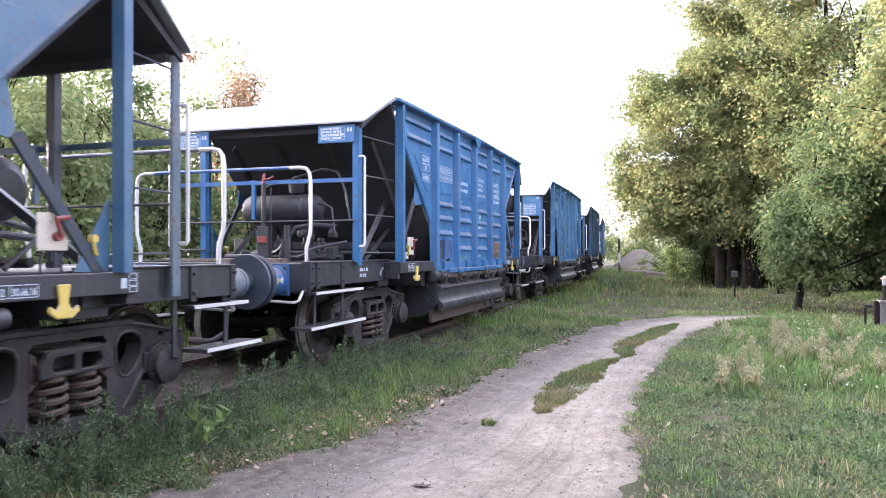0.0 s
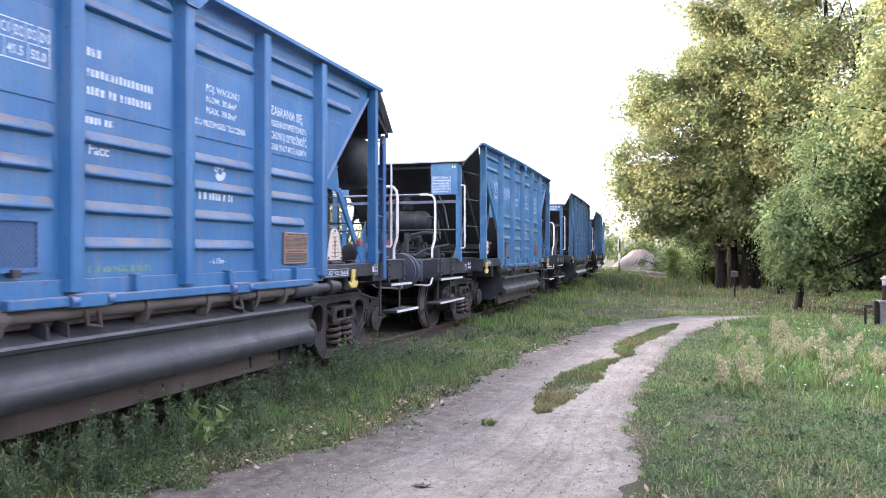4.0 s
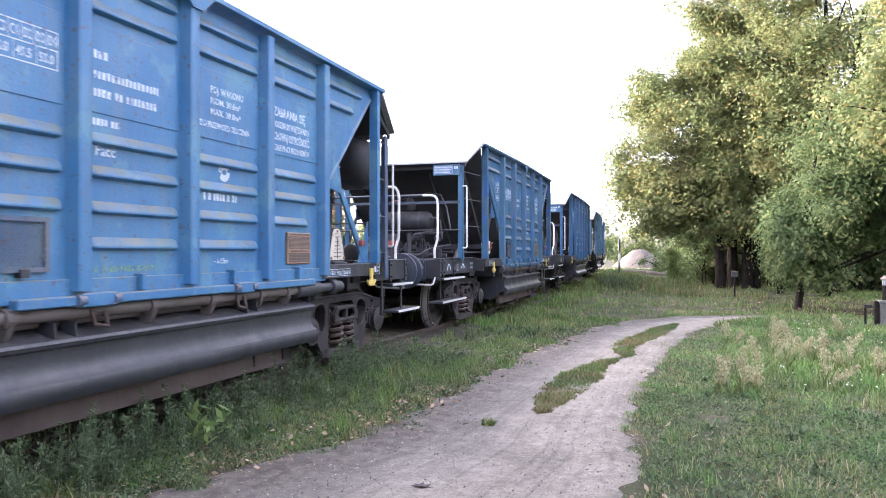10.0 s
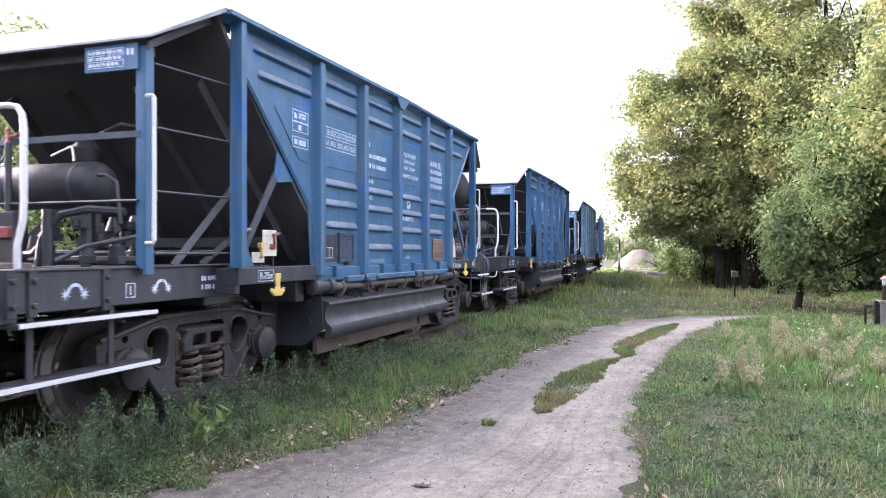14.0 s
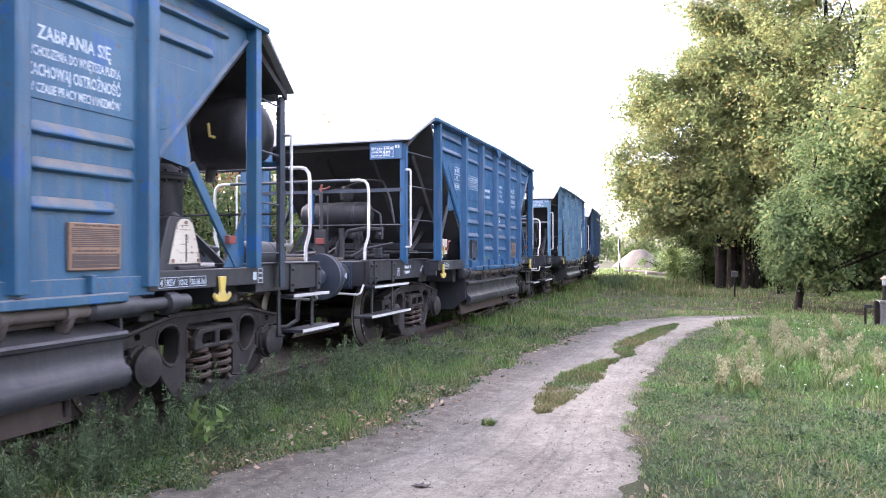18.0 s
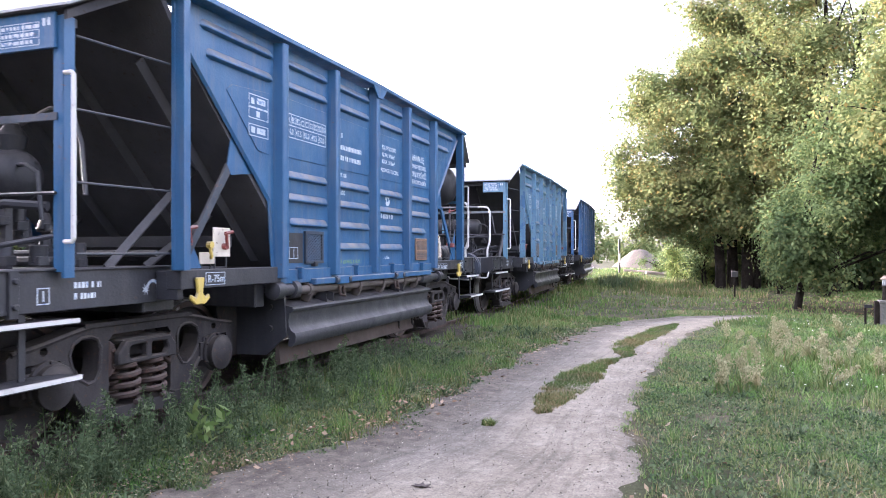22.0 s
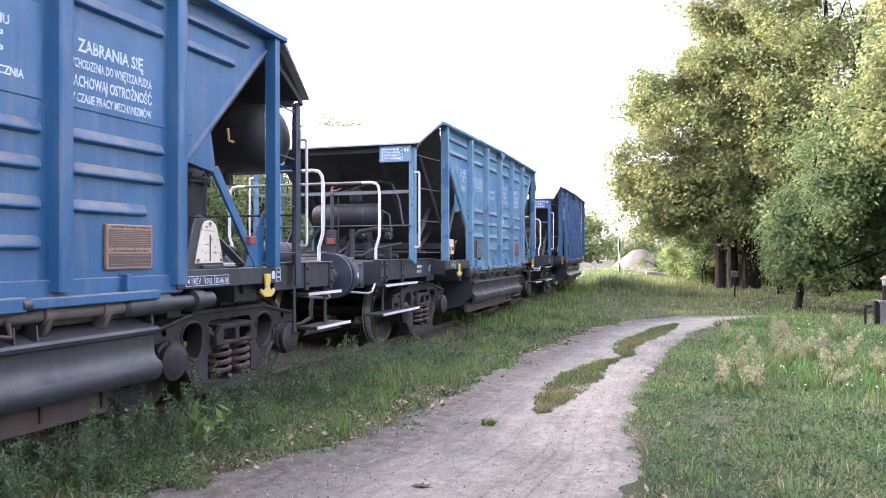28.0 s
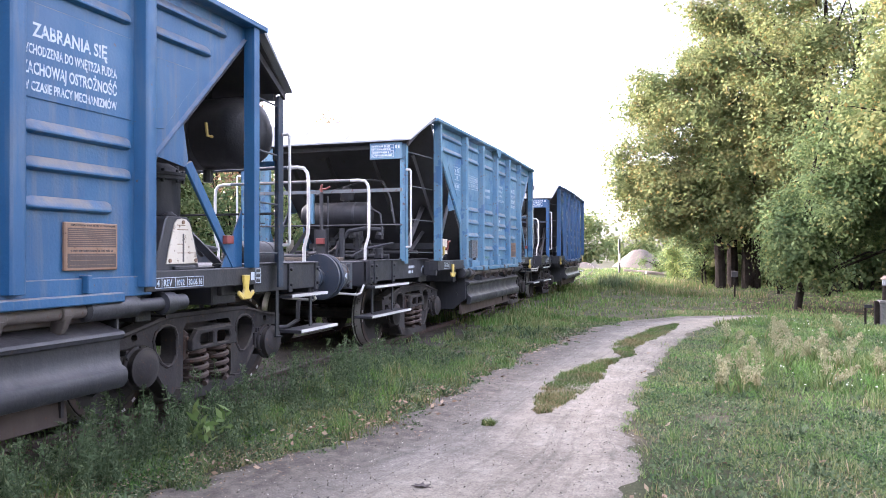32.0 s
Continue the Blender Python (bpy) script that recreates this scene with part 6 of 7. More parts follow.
def waves(x, y, seed):
    """Uneven patches, about -1 to 1: a sum of waves in many directions."""
    rng = np.random.default_rng(seed + 900)
    out = 0.0
    for k in range(9):
        a, f, ph = rng.uniform(0, math.tau), 0.7 * 1.42 ** k, rng.uniform(0, math.tau)
        out = out + np.sin((x * math.cos(a) + y * math.sin(a)) * f + ph) * (0.62 if k < 5 else 0.45)
    return out / 1.6


def blades(name, pts, h, w, material, seed, lean=0.35, base=-0.01):
    """Grass: one narrow bent blade (two quads) at each point."""
    rng = np.random.default_rng(seed)
    n = len(pts)
    a = rng.uniform(0, math.tau, n)
    hh = h * rng.uniform(0.5, 1.25, n)
    q = np.asarray(pts)
    hh = hh * np.clip(0.85 + 0.38 * waves(q[:, 0], q[:, 1], seed), 0.3, 1.6)
    ln = rng.uniform(0.1, 1.0, n) * lean * hh
    dx, dy = np.cos(a), np.sin(a)
    sx, sy = -dy * w / 2, dx * w / 2
    p = np.asarray(pts)
    z0 = base + climb(p[:, 0], p[:, 1])
    def row(f, g, t):
        return np.stack([p[:, 0] + dx * ln * g + sx * t, p[:, 1] + dy * ln * g + sy * t, z0 + hh * f], 1), np.stack([p[:, 0] + dx * ln * g - sx * t, p[:, 1] + dy * ln * g - sy * t, z0 + hh * f], 1)
    a0, b0 = row(0, 0, 1.0)
    a1, b1 = row(0.55, 0.3, 0.8)
    a2, b2 = row(1.0, 1.0, 0.15)
    v = np.stack([b0, a0, a1, b1, b2, a2], 1).reshape(-1, 3)
    i = np.arange(n, dtype=np.int32)[:, None] * 6
    loops = (i + np.array([0, 1, 2, 3, 3, 2, 5, 4], dtype=np.int32)).ravel()
    me = bpy.data.meshes.new(name)
    me.vertices.add(6 * n)
    me.vertices.foreach_set("co", v.astype(np.float32).ravel())
    me.loops.add(8 * n)
    me.loops.foreach_set("vertex_index", loops)
    me.polygons.add(2 * n)
    me.polygons.foreach_set("loop_start", np.arange(0, 8 * n, 4, dtype=np.int32))
    me.update(calc_edges=True)
    me.materials.append(material)
    return me


def field(n, x0, x1, y0, y1, seed, keep=None, power=1.0, patchy=0.35):
    """Points thickened into tufts; nearer rows are denser with a power above one."""
    rng = np.random.default_rng(seed)
    x = rng.uniform(x0, x1, n)
    y = y0 + (y1 - y0) * rng.uniform(0, 1, n) ** power
    ok = rng.uniform(-1.3, 1.0, n) < waves(x, y, seed) + patchy
    if keep is not None:
        ok &= keep(x, y)
    return np.stack([x, y], 1)[ok]


def off_path(x, y):
    """Off the dirt track, with ragged edges where tufts creep in."""
    rag = 0.13 * np.sin(y * 3.7 + 2 * np.sin(x * 5)) + 0.08 * np.sin(y * 11.3 + x * 7) + 0.12 * waves(x * 2.0, y * 2.0, 12)
    return ~in_path(x, y, np.where(x < -1.2, -0.16 + rag, -0.12 + 0.8 * rag))


def open_side(x, y):
    """The turf between the dirt track and the pillar."""
    return off_path(x, y) & (x < 0.26 * y + 0.7)


def near_train(x, y):
    return off_path(x, y) & (x < -1.0)


def strip(x, y):
    """The grass mats left standing between the wheel ruts."""
    ys = [5.93, 5.96, 6.05, 6.08, 6.5, 6.65, 7.2, 8.2, 9.3, 10.0, 10.3, 10.5, 10.7, 11.4, 12.3, 13.3, 14.8, 15.8]
    c = np.interp(y, ys, [-1.62, -1.62, -1.62, -1.6, -1.3, -1.29, -1.28, -1.22, -1.16, -1.05, -0.95, -0.88, -0.88, -1.0, -0.88, -0.76, -0.5, -0.3])
    hw = np.interp(y, ys, [0, 0.05, 0.05, 0, 0, 0.10, 0.19, 0.23, 0.25, 0.18, 0.03, 0.02, 0.14, 0.26, 0.33, 0.24, 0.24, 0.06])
    return np.abs(x - c) < hw * (0.82 + 0.22 * waves(x * 2.2, y * 2.2, 8)) * np.random.default_rng(8).uniform(0.7, 1.08, len(x))


def stuff(name, me, label, category):
    return tagged(new(name, me), label, category, kind="stuff")


stuff("grass", blades("grass", field(170000, -4.0, -1.2, 3.2, 17, 1, near_train, 1.4, -0.22), 0.055, 0.0085, RANK, 1, 1.1), "short rough grass beside the rails", "grass")
stuff("grass", blades("grass", field(9000, -6.6, -3.9, 1.5, 22, 21, None, 1.3), 0.08, 0.013, RANK, 21), "weedy grass between the rails", "grass")
stuff("weeds", blades("weeds", field(1500, -3.6, -2.2, 30, 35, 27, None, 1.0, 0.6), 0.42, 0.03, WEED, 27, 0.5), "dark clump of rough weeds", "weeds")
stuff("grass", blades("grass", field(26000, -9.0, -3.0, 14, 60, 2, near_train, 1.2), 0.16, 0.03, RANK, 2), "rough grass along the bend", "grass")
stuff("grass", blades("grass", field(240000, -0.6, 4.9, 3.2, 20, 3, open_side, 1.4, 0.15), 0.038, 0.0100, GRASS, 3, 1.2), "short trodden turf beside the dirt track", "grass")
stuff("grass", blades("grass", field(46000, -4.0, 12.0, 16, 56, 4, off_path, 1.9), 0.10, 0.026, RANK, 4, 0.6), "short grass under the trees", "grass")
stuff("grass", blades("grass", field(160000, -1.75, 0.0, 5.9, 15.8, 6, strip, 1.2, 2.5), 0.042, 0.0085, MAT, 6, 1.3, 0.025), "grass mats between the wheel ruts", "grass")
stuff("grass", blades("grass", field(30000, -12.0, -6.6, 2, 40, 7, None, 1.3), 0.3, 0.02, RANK, 7), "tall grass beyond the rails", "grass")


stuff("grass", blades("grass", field(26000, 0.0, 7.5, -7, 3.6, 22, off_path, 1.0), 0.05, 0.020, GRASS, 22, 0.9), "short turf where the eye stands", "grass")
stuff("grass", blades("grass", field(14000, 4.4, 12.0, 3.0, 20, 23, None, 1.0), 0.07, 0.022, GRASS, 23, 0.9), "short turf on the open side", "grass")
stuff("grass", blades("grass", field(14000, -4.2, -2.9, -9, 3.4, 24, near_train, 1.0), 0.12, 0.012, RANK, 24, 0.8), "rough grass beside the rails", "grass")


def weeds():
    """Tall leafy weeds along the near rail."""
    rng = np.random.default_rng(41)
    out = []
    for k in range(470):
        y = 2.6 + 7.2 * rng.uniform() ** 1.3
        x = rng.normal(-3.6, 0.42)
        if x > -2.75 or in_path(np.array([x]), np.array([y]), 0.05)[0]:
            continue
        h = rng.uniform(0.10, 0.42) * (1.0 if x < -3.3 else 0.45)
        n = int(26 + 130 * h)
        t = rng.uniform(0.05, 1, n)
        r = 0.085 * (1.1 - 0.9 * t) * rng.uniform(0.3, 1.2, n)
        a = rng.uniform(0, math.tau, n)
        lx, ly = rng.normal(0, 0.07, 2)
        out.append(np.stack([x + r * np.cos(a) + lx * t, y + r * np.sin(a) + ly * t, t * h], 1))
    return np.concatenate(out)


stuff("weeds", leaf_mesh("weeds", weeds(), 0.034, WEED, -0.7, 42, 0.3), "tall grey-green weeds along the rails", "weeds")


def tall_weed(x, y, h, leaf, seed, label, n=120, spread=0.075, green=WEED):
    """A single upright plant: a stem part and leaves on it."""
    rng = np.random.default_rng(seed)
    lx, ly = rng.normal(0, 0.05, 2)
    stem = Build().tube([(0, 0, -0.02), (lx * 0.4, ly * 0.4, h * 0.5), (lx, ly, h)], [0.006, 0.005, 0.002], 5)
    ob = thing("weed_plant", stem, WEED, label, "weed", pose(x, y, 0), "upright weeds by the rails")
    t = rng.uniform(0.12, 1, n)
    a = rng.uniform(0, math.tau, n)
    r = spread * (1.1 - 0.75 * t) * rng.uniform(0.35, 1.0, n)
    pts = np.stack([lx * t + r * np.cos(a), ly * t + r * np.sin(a), h * t], 1)
    part("foliage", leaf_mesh("foliage", pts, leaf, green, -0.35, seed, 0.36), green, ob)


wr = np.random.default_rng(301)
for k in range(125):
    tall_weed(wr.normal(-3.65, 0.25), 2.9 + 6.2 * wr.uniform() ** 1.2, wr.uniform(0.26, 0.54), 0.034, 400 + k, "tall grey-green upright weed by the rails")
tall_weed(-3.42, 4.55, 0.4, 0.13, 500, "broad-leaved green weed by the track edge", 26, 0.16, LUSH)
tall_weed(-3.3, 4.75, 0.3, 0.12, 501, "broad-leaved green weed by the track edge", 20, 0.14, LUSH)


def low_leaves(n, x0, x1, y0, y1, seed, keep):
    """Small broad leaves of clover and plantain in the turf."""
    rng = np.random.default_rng(seed)
    p = field(n, x0, x1, y0, y1, seed, keep, 1.5)
    return np.concatenate([p, rng.uniform(0.02, 0.06, (len(p), 1))], 1)


tuft = field(900, -0.4, 4.6, 3.4, 18, 71, off_path, 1.4)
stuff("tufts", blades("tufts", np.repeat(tuft, 26, 0) + np.random.default_rng(72).normal(0, 0.045, (len(tuft) * 26, 2)), 0.09, 0.008, GRASS, 73, 0.9), "coarse grass tufts in the turf", "grass")
tuft = field(520, -4.1, -1.5, 3.2, 17, 74, near_train, 1.4)
stuff("tufts", blades("tufts", np.repeat(tuft, 26, 0) + np.random.default_rng(75).normal(0, 0.05, (len(tuft) * 26, 2)), 0.14, 0.009, RANK, 76, 0.9), "coarse grass tufts beside the rails", "grass")
stuff("clover", leaf_mesh("clover", low_leaves(90000, -0.6, 4.6, 3.2, 18, 31, lambda x, y: open_side(x, y) & ~in_path(x, y, 0.0)), 0.027, WEED, 0.0, 32, 0.7), "low clover and plantain in the turf", "weeds")
stuff("clover", leaf_mesh("clover", low_leaves(30000, -4.0, -1.4, 3.2, 16, 33, near_train), 0.026, WEED, 0.0, 34, 0.6), "low broad-leaved weeds beside the track", "weeds")
stuff("low_herbs", leaf_mesh("low_herbs", low_leaves(26000, -4.0, -1.4, 3.2, 17, 37, near_train), 0.044, WEED, 0.0, 38, 0.5), "low leafy herbs beside the track", "weeds")
stuff("daisies", leaf_mesh("daisies", low_leaves(300, 1.0, 4.4, 8.2, 17, 35, open_side) + np.array([0, 0, 0.09]), 0.024, BLOOM, 0.0, 36, 0.95), "scattered small white flowers", "flowers")


def pebbles():
    rng = np.random.default_rng(61)
    n = 16000
    x, y = rng.uniform(-3.3, 0.2, n), 3.0 + 13 * rng.uniform(0, 1, n) ** 1.5
    ok = in_path(x, y, -0.05)
    return np.stack([x, y, rng.uniform(0.028, 0.046, n)], 1)[ok]


stuff("pebbles", leaf_mesh("pebbles", pebbles(), 0.013, STONE, -0.1, 62, 0.8), "small stones and crumbs on the dirt track", "pebbles")


def lush(n, seed):
    """Places of the taller grass on the open side of the track."""
    rng = np.random.default_rng(seed)
    x, y = rng.uniform(0.3, 4.4, n), rng.uniform(7.8, 16.5, n)
    ok = off_path(x, y) & (x > 0.25 + 0.05 * (y - 8)) & (waves(x * 0.8, y * 0.5, seed) > -0.25)
    return np.stack([x, y], 1)[ok]


clumps = lush(520, 77)
# the lawn's bright leaf colour stands for light on the clearing
stuff("lawn", blades("lawn", field(13000, 3.2, 10.0, 26.5, 36, 25, None, 1.2, 1.5), 0.07, 0.045, LUSH, 25, 0.9), "lawn beyond the lindens, greens brightened as if lit", "grass")
stuff("dry_grass", blades("dry_grass", field(15000, -4.6, 2.4, 26, 46, 26, None, 1.4, -0.1), 0.22, 0.024, MAT, 26, 0.6), "straw-coloured rough grass along the far track", "grass")
stuff("tall_grass", blades("tall_grass", np.repeat(clumps, 34, 0) + np.random.default_rng(5).normal(0, 0.11, (len(clumps) * 34, 2)), 0.125, 0.017, LUSH, 9, 1.3), "ankle-high lush green grass", "grass")


def dock(x, y, h, seed):
    """A dried dock plant: a stem with a dense buff seed panicle and a few long leaves at its foot."""
    rng = np.random.default_rng(seed)
    lx, ly = rng.normal(0, 0.13, 2)
    ob = thing("dock_plant", Build().tube([(0, 0, -0.02), (lx * 0.4, ly * 0.4, h * 0.5), (lx, ly, h)], [0.005, 0.004, 0.002], 5), DRY, "dry buff dock plant with a dense seed plume", "weed", pose(x, y, 0), "dock plants in the grass")
    for name, count, size in (("seed_plume", 240, 0.034),):
        t = rng.uniform(0.42, 1.0, count)
        w = 0.075 * np.sin(np.clip((t - 0.38) / 0.64, 0, 1) * math.pi) ** 0.7 + 0.006
        a = rng.uniform(0, math.tau, count)
        q = w * rng.uniform(0.1, 1, count)
        pts = np.stack([lx * t + q * np.cos(a), ly * t + q * np.sin(a), h * t], 1)
        part(name, leaf_mesh(name, pts, size, DRY, -0.9, seed, 0.45), DRY, ob, "feathery seed plume")
    part("foliage", blades("foliage", rng.normal(0, 0.03, (14, 2)), 0.2, 0.022, RANK, seed, 0.9), RANK, ob)


DOCKS = [(0.3, 8.35), (0.39, 8.15), (0.57, 9.18), (0.65, 8.57), (1.26, 13.56), (1.4, 12.96), (1.57, 12.71), (1.81, 12.17), (1.5, 10.52), (1.05, 11.46), (0.84, 10.29), (0.67, 12.71), (2.43, 14.13), (1.83, 11.15), (1.86, 10.17), (1.37, 8.82), (2.09, 9.82), (1.29, 10.45)]
for k, (x, y) in enumerate(DOCKS):
    for q in range(2):
        dock(x + 0.13 * q * math.sin(k * 2.1), y + 0.12 * q * math.cos(k), 0.22 + 0.22 * abs(math.sin(k * 1.7 + q)), 700 + 2 * k + q)


def rosettes(n, x0, x1, y0, y1, keep, seed):
    """Flat rosettes of plantain and dandelion."""
    p = field(n, x0, x1, y0, y1, seed, keep, 1.4, 0.3)
    return np.repeat(p, 11, 0) + np.random.default_rng(seed).normal(0, 0.012, (len(p) * 11, 2))


stuff("rosettes", blades("rosettes", rosettes(420, -3.9, -1.6, 3.3, 14, near_train, 81), 0.085, 0.03, WEED, 82, 1.5), "low broad-leaved rosettes beside the track", "weeds")
stuff("rosettes", blades("rosettes", rosettes(330, 0.0, 4.4, 4.6, 13, open_side, 83), 0.075, 0.026, WEED, 84, 1.6), "broad-leaved rosettes in the turf", "weeds")
dl = Build()
for k in range(7):
    a = k * 0.9
    dl.prism([(-0.03, 0), (0.0, 0.018), (0.04, 0.0), (0.0, -0.016)], 0, 0.002, "z", pose(0.028 * math.cos(a), 0.02 * math.sin(a), 0.04 + 0.002 * k, 5 * math.sin(a * 3), 6 * math.cos(a * 2), 50 * k))
thing("dead_leaf", dl, RUSTY, "crumpled reddish brown dead leaf on the sand", "leaf", pose(-1.57, 4.25, 0))
# leaf-strewn earth sheet; the trees' shade is in its dark colour
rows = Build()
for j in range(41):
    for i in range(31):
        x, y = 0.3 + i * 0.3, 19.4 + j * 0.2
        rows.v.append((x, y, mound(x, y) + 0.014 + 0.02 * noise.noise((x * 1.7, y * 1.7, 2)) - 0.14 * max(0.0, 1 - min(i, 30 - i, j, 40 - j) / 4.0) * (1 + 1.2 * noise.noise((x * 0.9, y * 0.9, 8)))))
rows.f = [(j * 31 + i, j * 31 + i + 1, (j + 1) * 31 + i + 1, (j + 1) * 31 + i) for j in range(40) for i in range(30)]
thing("leafy_ground", rows, LEAFGROUND, "leaf-strewn earth under the trees, its colour darkened for their shade", "ground", kind="structure")


# ---- small things round the track ----
def litter(n, reach, seed):
    """Dead leaves and twigs gathered along the track's weedy edge, and some on the turf."""
    rng = np.random.default_rng(seed)
    y1 = 3.3 + 12 * rng.uniform(0, 1, n) ** 1.4
    x1 = np.interp(y1, [p[1] for p in PATH_L[:11]], [p[0] for p in PATH_L[:11]]) + rng.normal(-0.04, reach, n)
    x3, y3 = rng.uniform(-0.6, 3, n // 5), rng.uniform(3.6, 12, n // 5)
    x, y = np.concatenate([x1, x3]), np.concatenate([y1, y3])
    keep = rng.uniform(-1.0, 0.8, len(x)) < waves(x * 1.6, y * 1.6, seed)
    return np.stack([x, y, rng.uniform(0.045, 0.07, len(x))], 1)[keep]


def under_trees(n):
    rng = np.random.default_rng(91)
    return np.stack([rng.uniform(-1, 7, n), rng.uniform(18.5, 31, n), rng.uniform(0.035, 0.07, n)], 1)


flat = np.array([0, 0, 1.0])
stuff("fallen_leaves", leaf_mesh("fallen_leaves", litter(1200, 0.22, 14), 0.052, LITTER, 0.0, 14, 0.55, flat), "dry brown fallen leaves along the track edge", "leaves")
stuff("leaf_crumbs", leaf_mesh("leaf_crumbs", litter(9000, 0.26, 15), 0.020, LITTER, 0.0, 15, 0.4, flat), "crumbled brown leaves and twigs along the track edge", "leaves")
stuff("fallen_leaves", leaf_mesh("fallen_leaves", under_trees(1700), 0.06, LITTER, 0.0, 16, 0.55, flat), "dry brown fallen leaves under the trees", "leaves")

HEAP_B = Build()
hn, hm = 40, 14
for j in range(hm + 1):
    for i in range(hn):
        a, r = i * math.tau / hn, j / hm
        q = 1 + 0.16 * noise.noise((math.cos(a) * 1.5, math.sin(a) * 1.5, 3))
        HEAP_B.v.append((2.9 * r * q * math.cos(a), 2.6 * r * q * math.sin(a), 2.35 * (1 - r) ** 0.9 * (1 - 0.15 * math.exp(-((r - 0.0) / 0.15) ** 2)) + 0.06 * noise.noise((r * 8, a * 3, 1)) - 0.05))
HEAP_B.f = [(j * hn + i, j * hn + (i + 1) % hn, (j + 1) * hn + (i + 1) % hn, (j + 1) * hn + i) for j in range(hm) for i in range(hn)]
thing("sand_mound", HEAP_B, HEAP, "pale heap of sand and gravel", "sand heap", pose(-4.6, 72, 0))
SB = Build().prism([(-13, 0), (-6, -1.5), (-1.5, 0), (-3, 6), (-11, 7)], 0.02, 0.12, "z")
thing("sandy_patch", SB, HEAP, "bare pale sandy ground by the bend", "sand", pose(-2.2, 82, 0), kind="structure")

pb = Build().lathe([(-0.2, 0.07), (2.4, 0.065), (2.45, 0.03)], (0, 0, 0), "z", 10)
post = thing("marker_post", pb, WOODGREY, "slim black and white striped marker post", "post", pose(-4.42, 49.1, 0))
for z, m, nm in ((0.0, DARKLINE, "dark_band"), (0.9, WHITE, "white_band"), (1.7, DARKLINE, "dark_band")):
    part(nm, Build().lathe([(z, 0.074), (z + (0.75 if m is DARKLINE else 0.6), 0.074)], (0, 0, 0), "z", 10), m, post)
for x, y, r, a in ((-3.6, 51.6, 0.22, 10), (-2.7, 51.0, 0.2, -14), (-2.1, 50.2, 0.16, 24)):
    lg = Build().lathe([(-0.75, r * 0.9), (-0.4, r), (0.3, r * 0.95), (0.75, r * 0.8)], (0, 0, 0), "x", 12)
    thing("log", lg, WOODGREY, "grey weathered log lying in the grass", "log", pose(x, y, r * 0.85, 0, 4, a), "logs in the grass")

st = Build().box(-0.03, 0.03, -0.025, 0.025, -0.1, 0.78)
mp = thing("stake", st, BARK, "short dark wooden stake with a small box", "post", pose(1.35, 25.7, 0), bevel=0.006)
part("box", Build().box(-0.1, 0.1, -0.05, 0.05, 0.72, 0.92), DARKLINE, mp, "small dark box", bevel=0.01)

gp = Build().box(-0.05, 0.16, -0.11, 0.11, -0.1, 0.50).box(-0.07, 0.18, -0.13, 0.13, 0.48, 0.54)
pillar = thing("gate_pillar", gp, CONCRETE, "grey concrete gate pillar with a lantern on a dark post", "pillar", pose(3.66, 16.9, 0), bevel=0.012)
part("side_post", Build().box(-0.14, -0.055, -0.06, 0.06, -0.1, 0.52), BARK, pillar, "dark weathered timber post", bevel=0.006)
ln = Build().lathe([(0.54, 0.05), (0.80, 0.045), (0.82, 0.06), (0.84, 0.06)], (0.05, 0, 0), "z", 8)
lamp = part("lantern", ln, BARK, pillar, "dark lantern post")
part("lantern_glass", Build().lathe([(0.84, 0.048), (0.96, 0.052)], (0.05, 0, 0), "z", 8), GALV, lamp, "pale glass of the lantern")
part("lantern_cap", Build().lathe([(0.96, 0.085), (0.975, 0.08), (1.02, 0.035), (1.035, 0.012)], (0.05, 0, 0), "z", 8), BROWN, lamp, "brown lantern cap")
sg = thing("stake", Build().box(-0.02, 0.02, -0.02, 0.02, -0.1, 0.42), BARK, "low dark stake with a small grey plate", "post", pose(3.42, 17.2, 0), bevel=0.004)
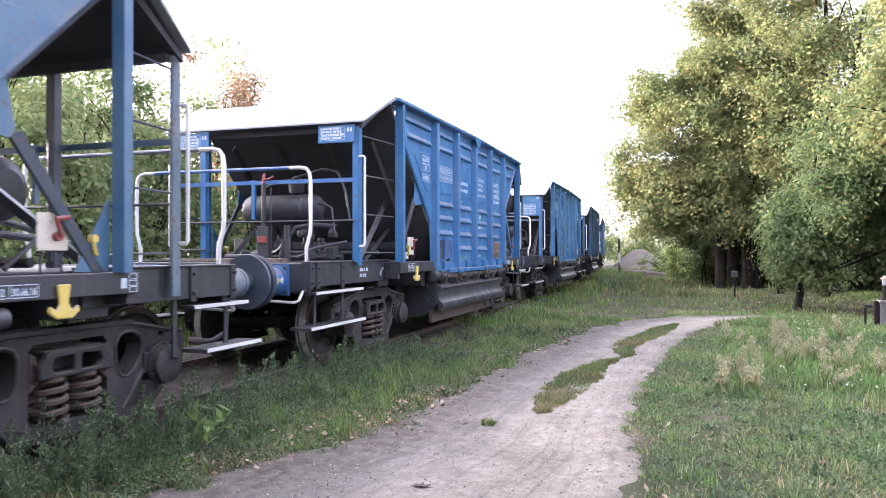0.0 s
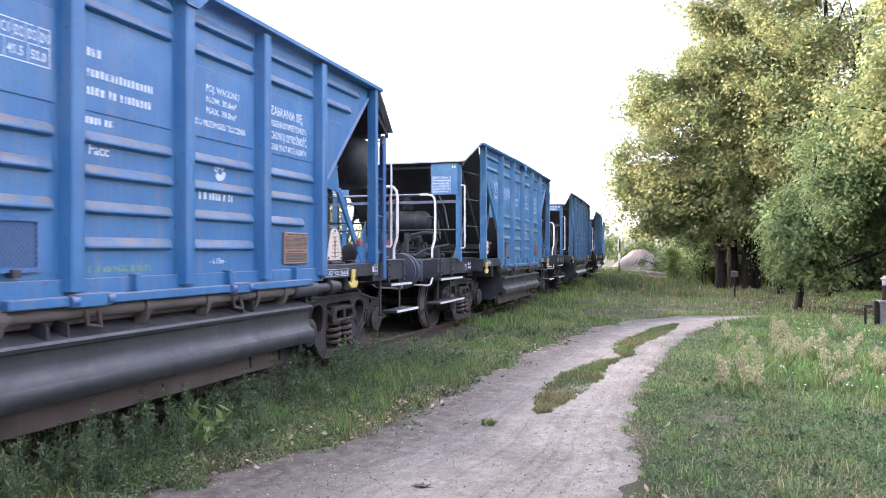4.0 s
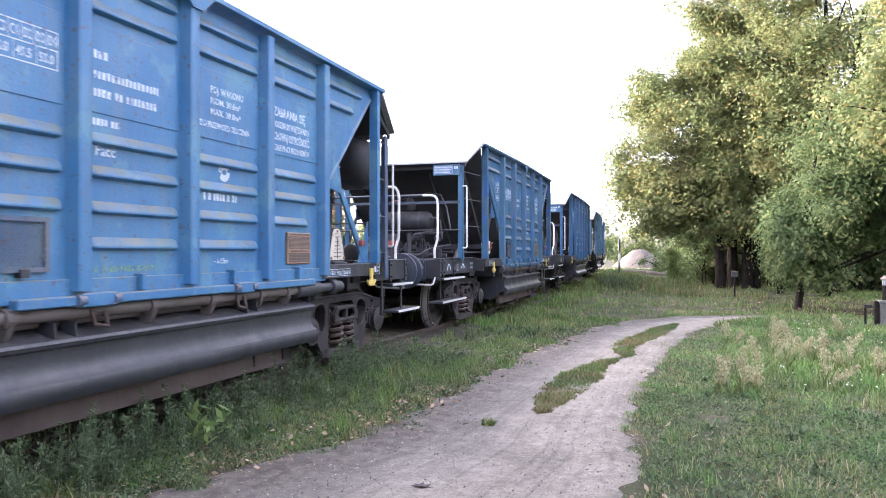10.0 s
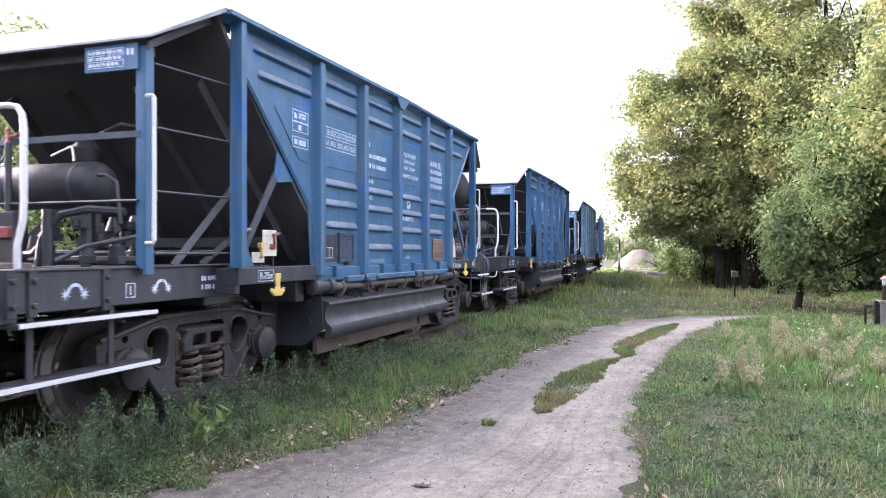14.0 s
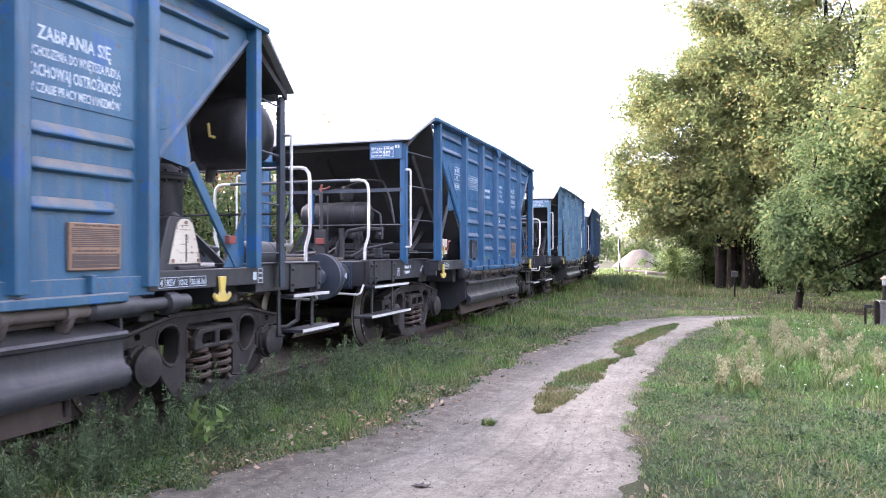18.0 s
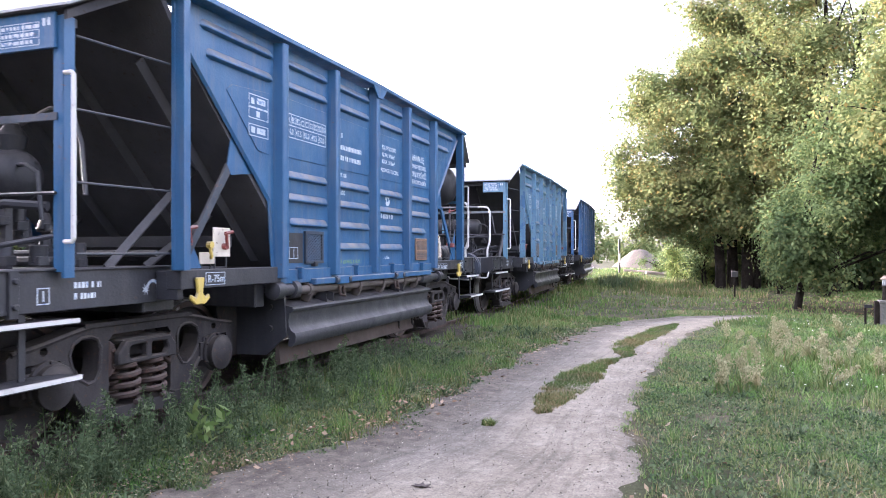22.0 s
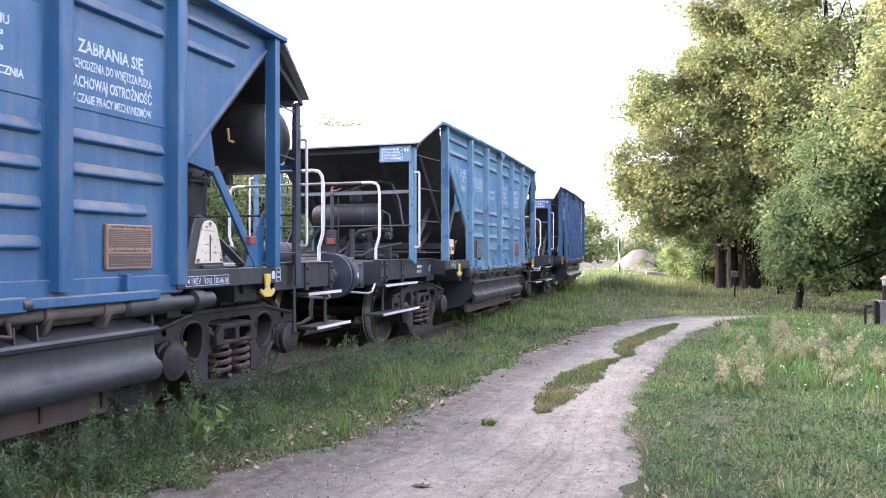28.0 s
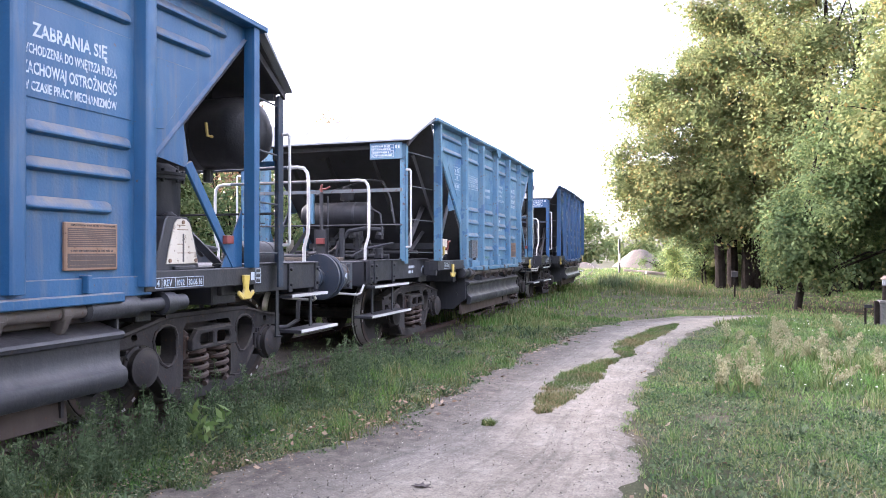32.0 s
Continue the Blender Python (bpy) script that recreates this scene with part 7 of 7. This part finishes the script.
part("plate", Build().box(-0.02, 0.12, -0.045, -0.02, 0.36, 0.43), TANKMAT, sg, "small dark grey plate", bevel=0.006)


# ---- what moves ----
# way gone by the train at every half second, in metres, from 0 s to 32 s
WAY = [-26.431, -25.436, -24.438, -23.416, -22.379, -21.341, -20.315, -19.291, -18.323, -17.356, -16.382, -15.393, -14.368, -13.332, -12.286, -11.236,
       -10.183, -9.142, -8.098, -7.083, -6.066, -5.046, -4.022, -2.995, -1.969, -0.952, 0.055, 1.048, 2.012, 2.966, 3.859, 4.748,
       5.63, 6.502, 7.338, 8.168, 8.987, 9.797, 10.591, 11.365, 12.119, 12.858, 13.59, 14.319, 15.037, 15.718, 16.37, 16.982,
       17.534, 18.053, 18.558, 19.047, 19.501, 19.923, 20.307, 20.651, 20.941, 21.187, 21.378, 21.512, 21.558, 21.516, 21.441, 21.363, 21.287]


def way_at(t):
    """Smooth way between the half seconds."""
    k = min(int(t * 2), len(WAY) - 2)
    f = t * 2 - k
    p0, p1, p2, p3 = (WAY[min(max(k + i, 0), len(WAY) - 1)] for i in (-1, 0, 1, 2))
    if k == 0:
        p0 = 2 * p1 - p2
    if k == len(WAY) - 2:
        p3 = 2 * p2 - p1
    return 0.5 * (2 * p1 + (p2 - p0) * f + (2 * p0 - 5 * p1 + 4 * p2 - p3) * f * f + (3 * p1 - p0 - 3 * p2 + p3) * f ** 3)


def wagon_pose(u):
    a, b = on_line(u - BOGIE_Y), on_line(u + BOGIE_Y)
    m = (a + b) / 2
    return pose(m.x, m.y, RAIL_TOP + m.z, math.degrees(math.atan2(b.z - a.z, (b - a).length)), 0, -math.degrees(math.atan2(b.x - a.x, b.y - a.y)))


def motions():
    for w, u0 in WAGONS:
        walk(w, [(t, wagon_pose(u0 - way_at(t))) for t in np.arange(0, 32.01, 0.5)])
        for c in w.children_recursive:
            if c.name.startswith("wheelset"):
                side = 1 if c.matrix_basis.translation.y > 0 else -1
                walk(c, [(t, pose(0, side * AXLE, 0.46, math.degrees(way_at(t) / 0.46), 0, 0)) for t in np.arange(0, 32.01, 0.25)])


motions()
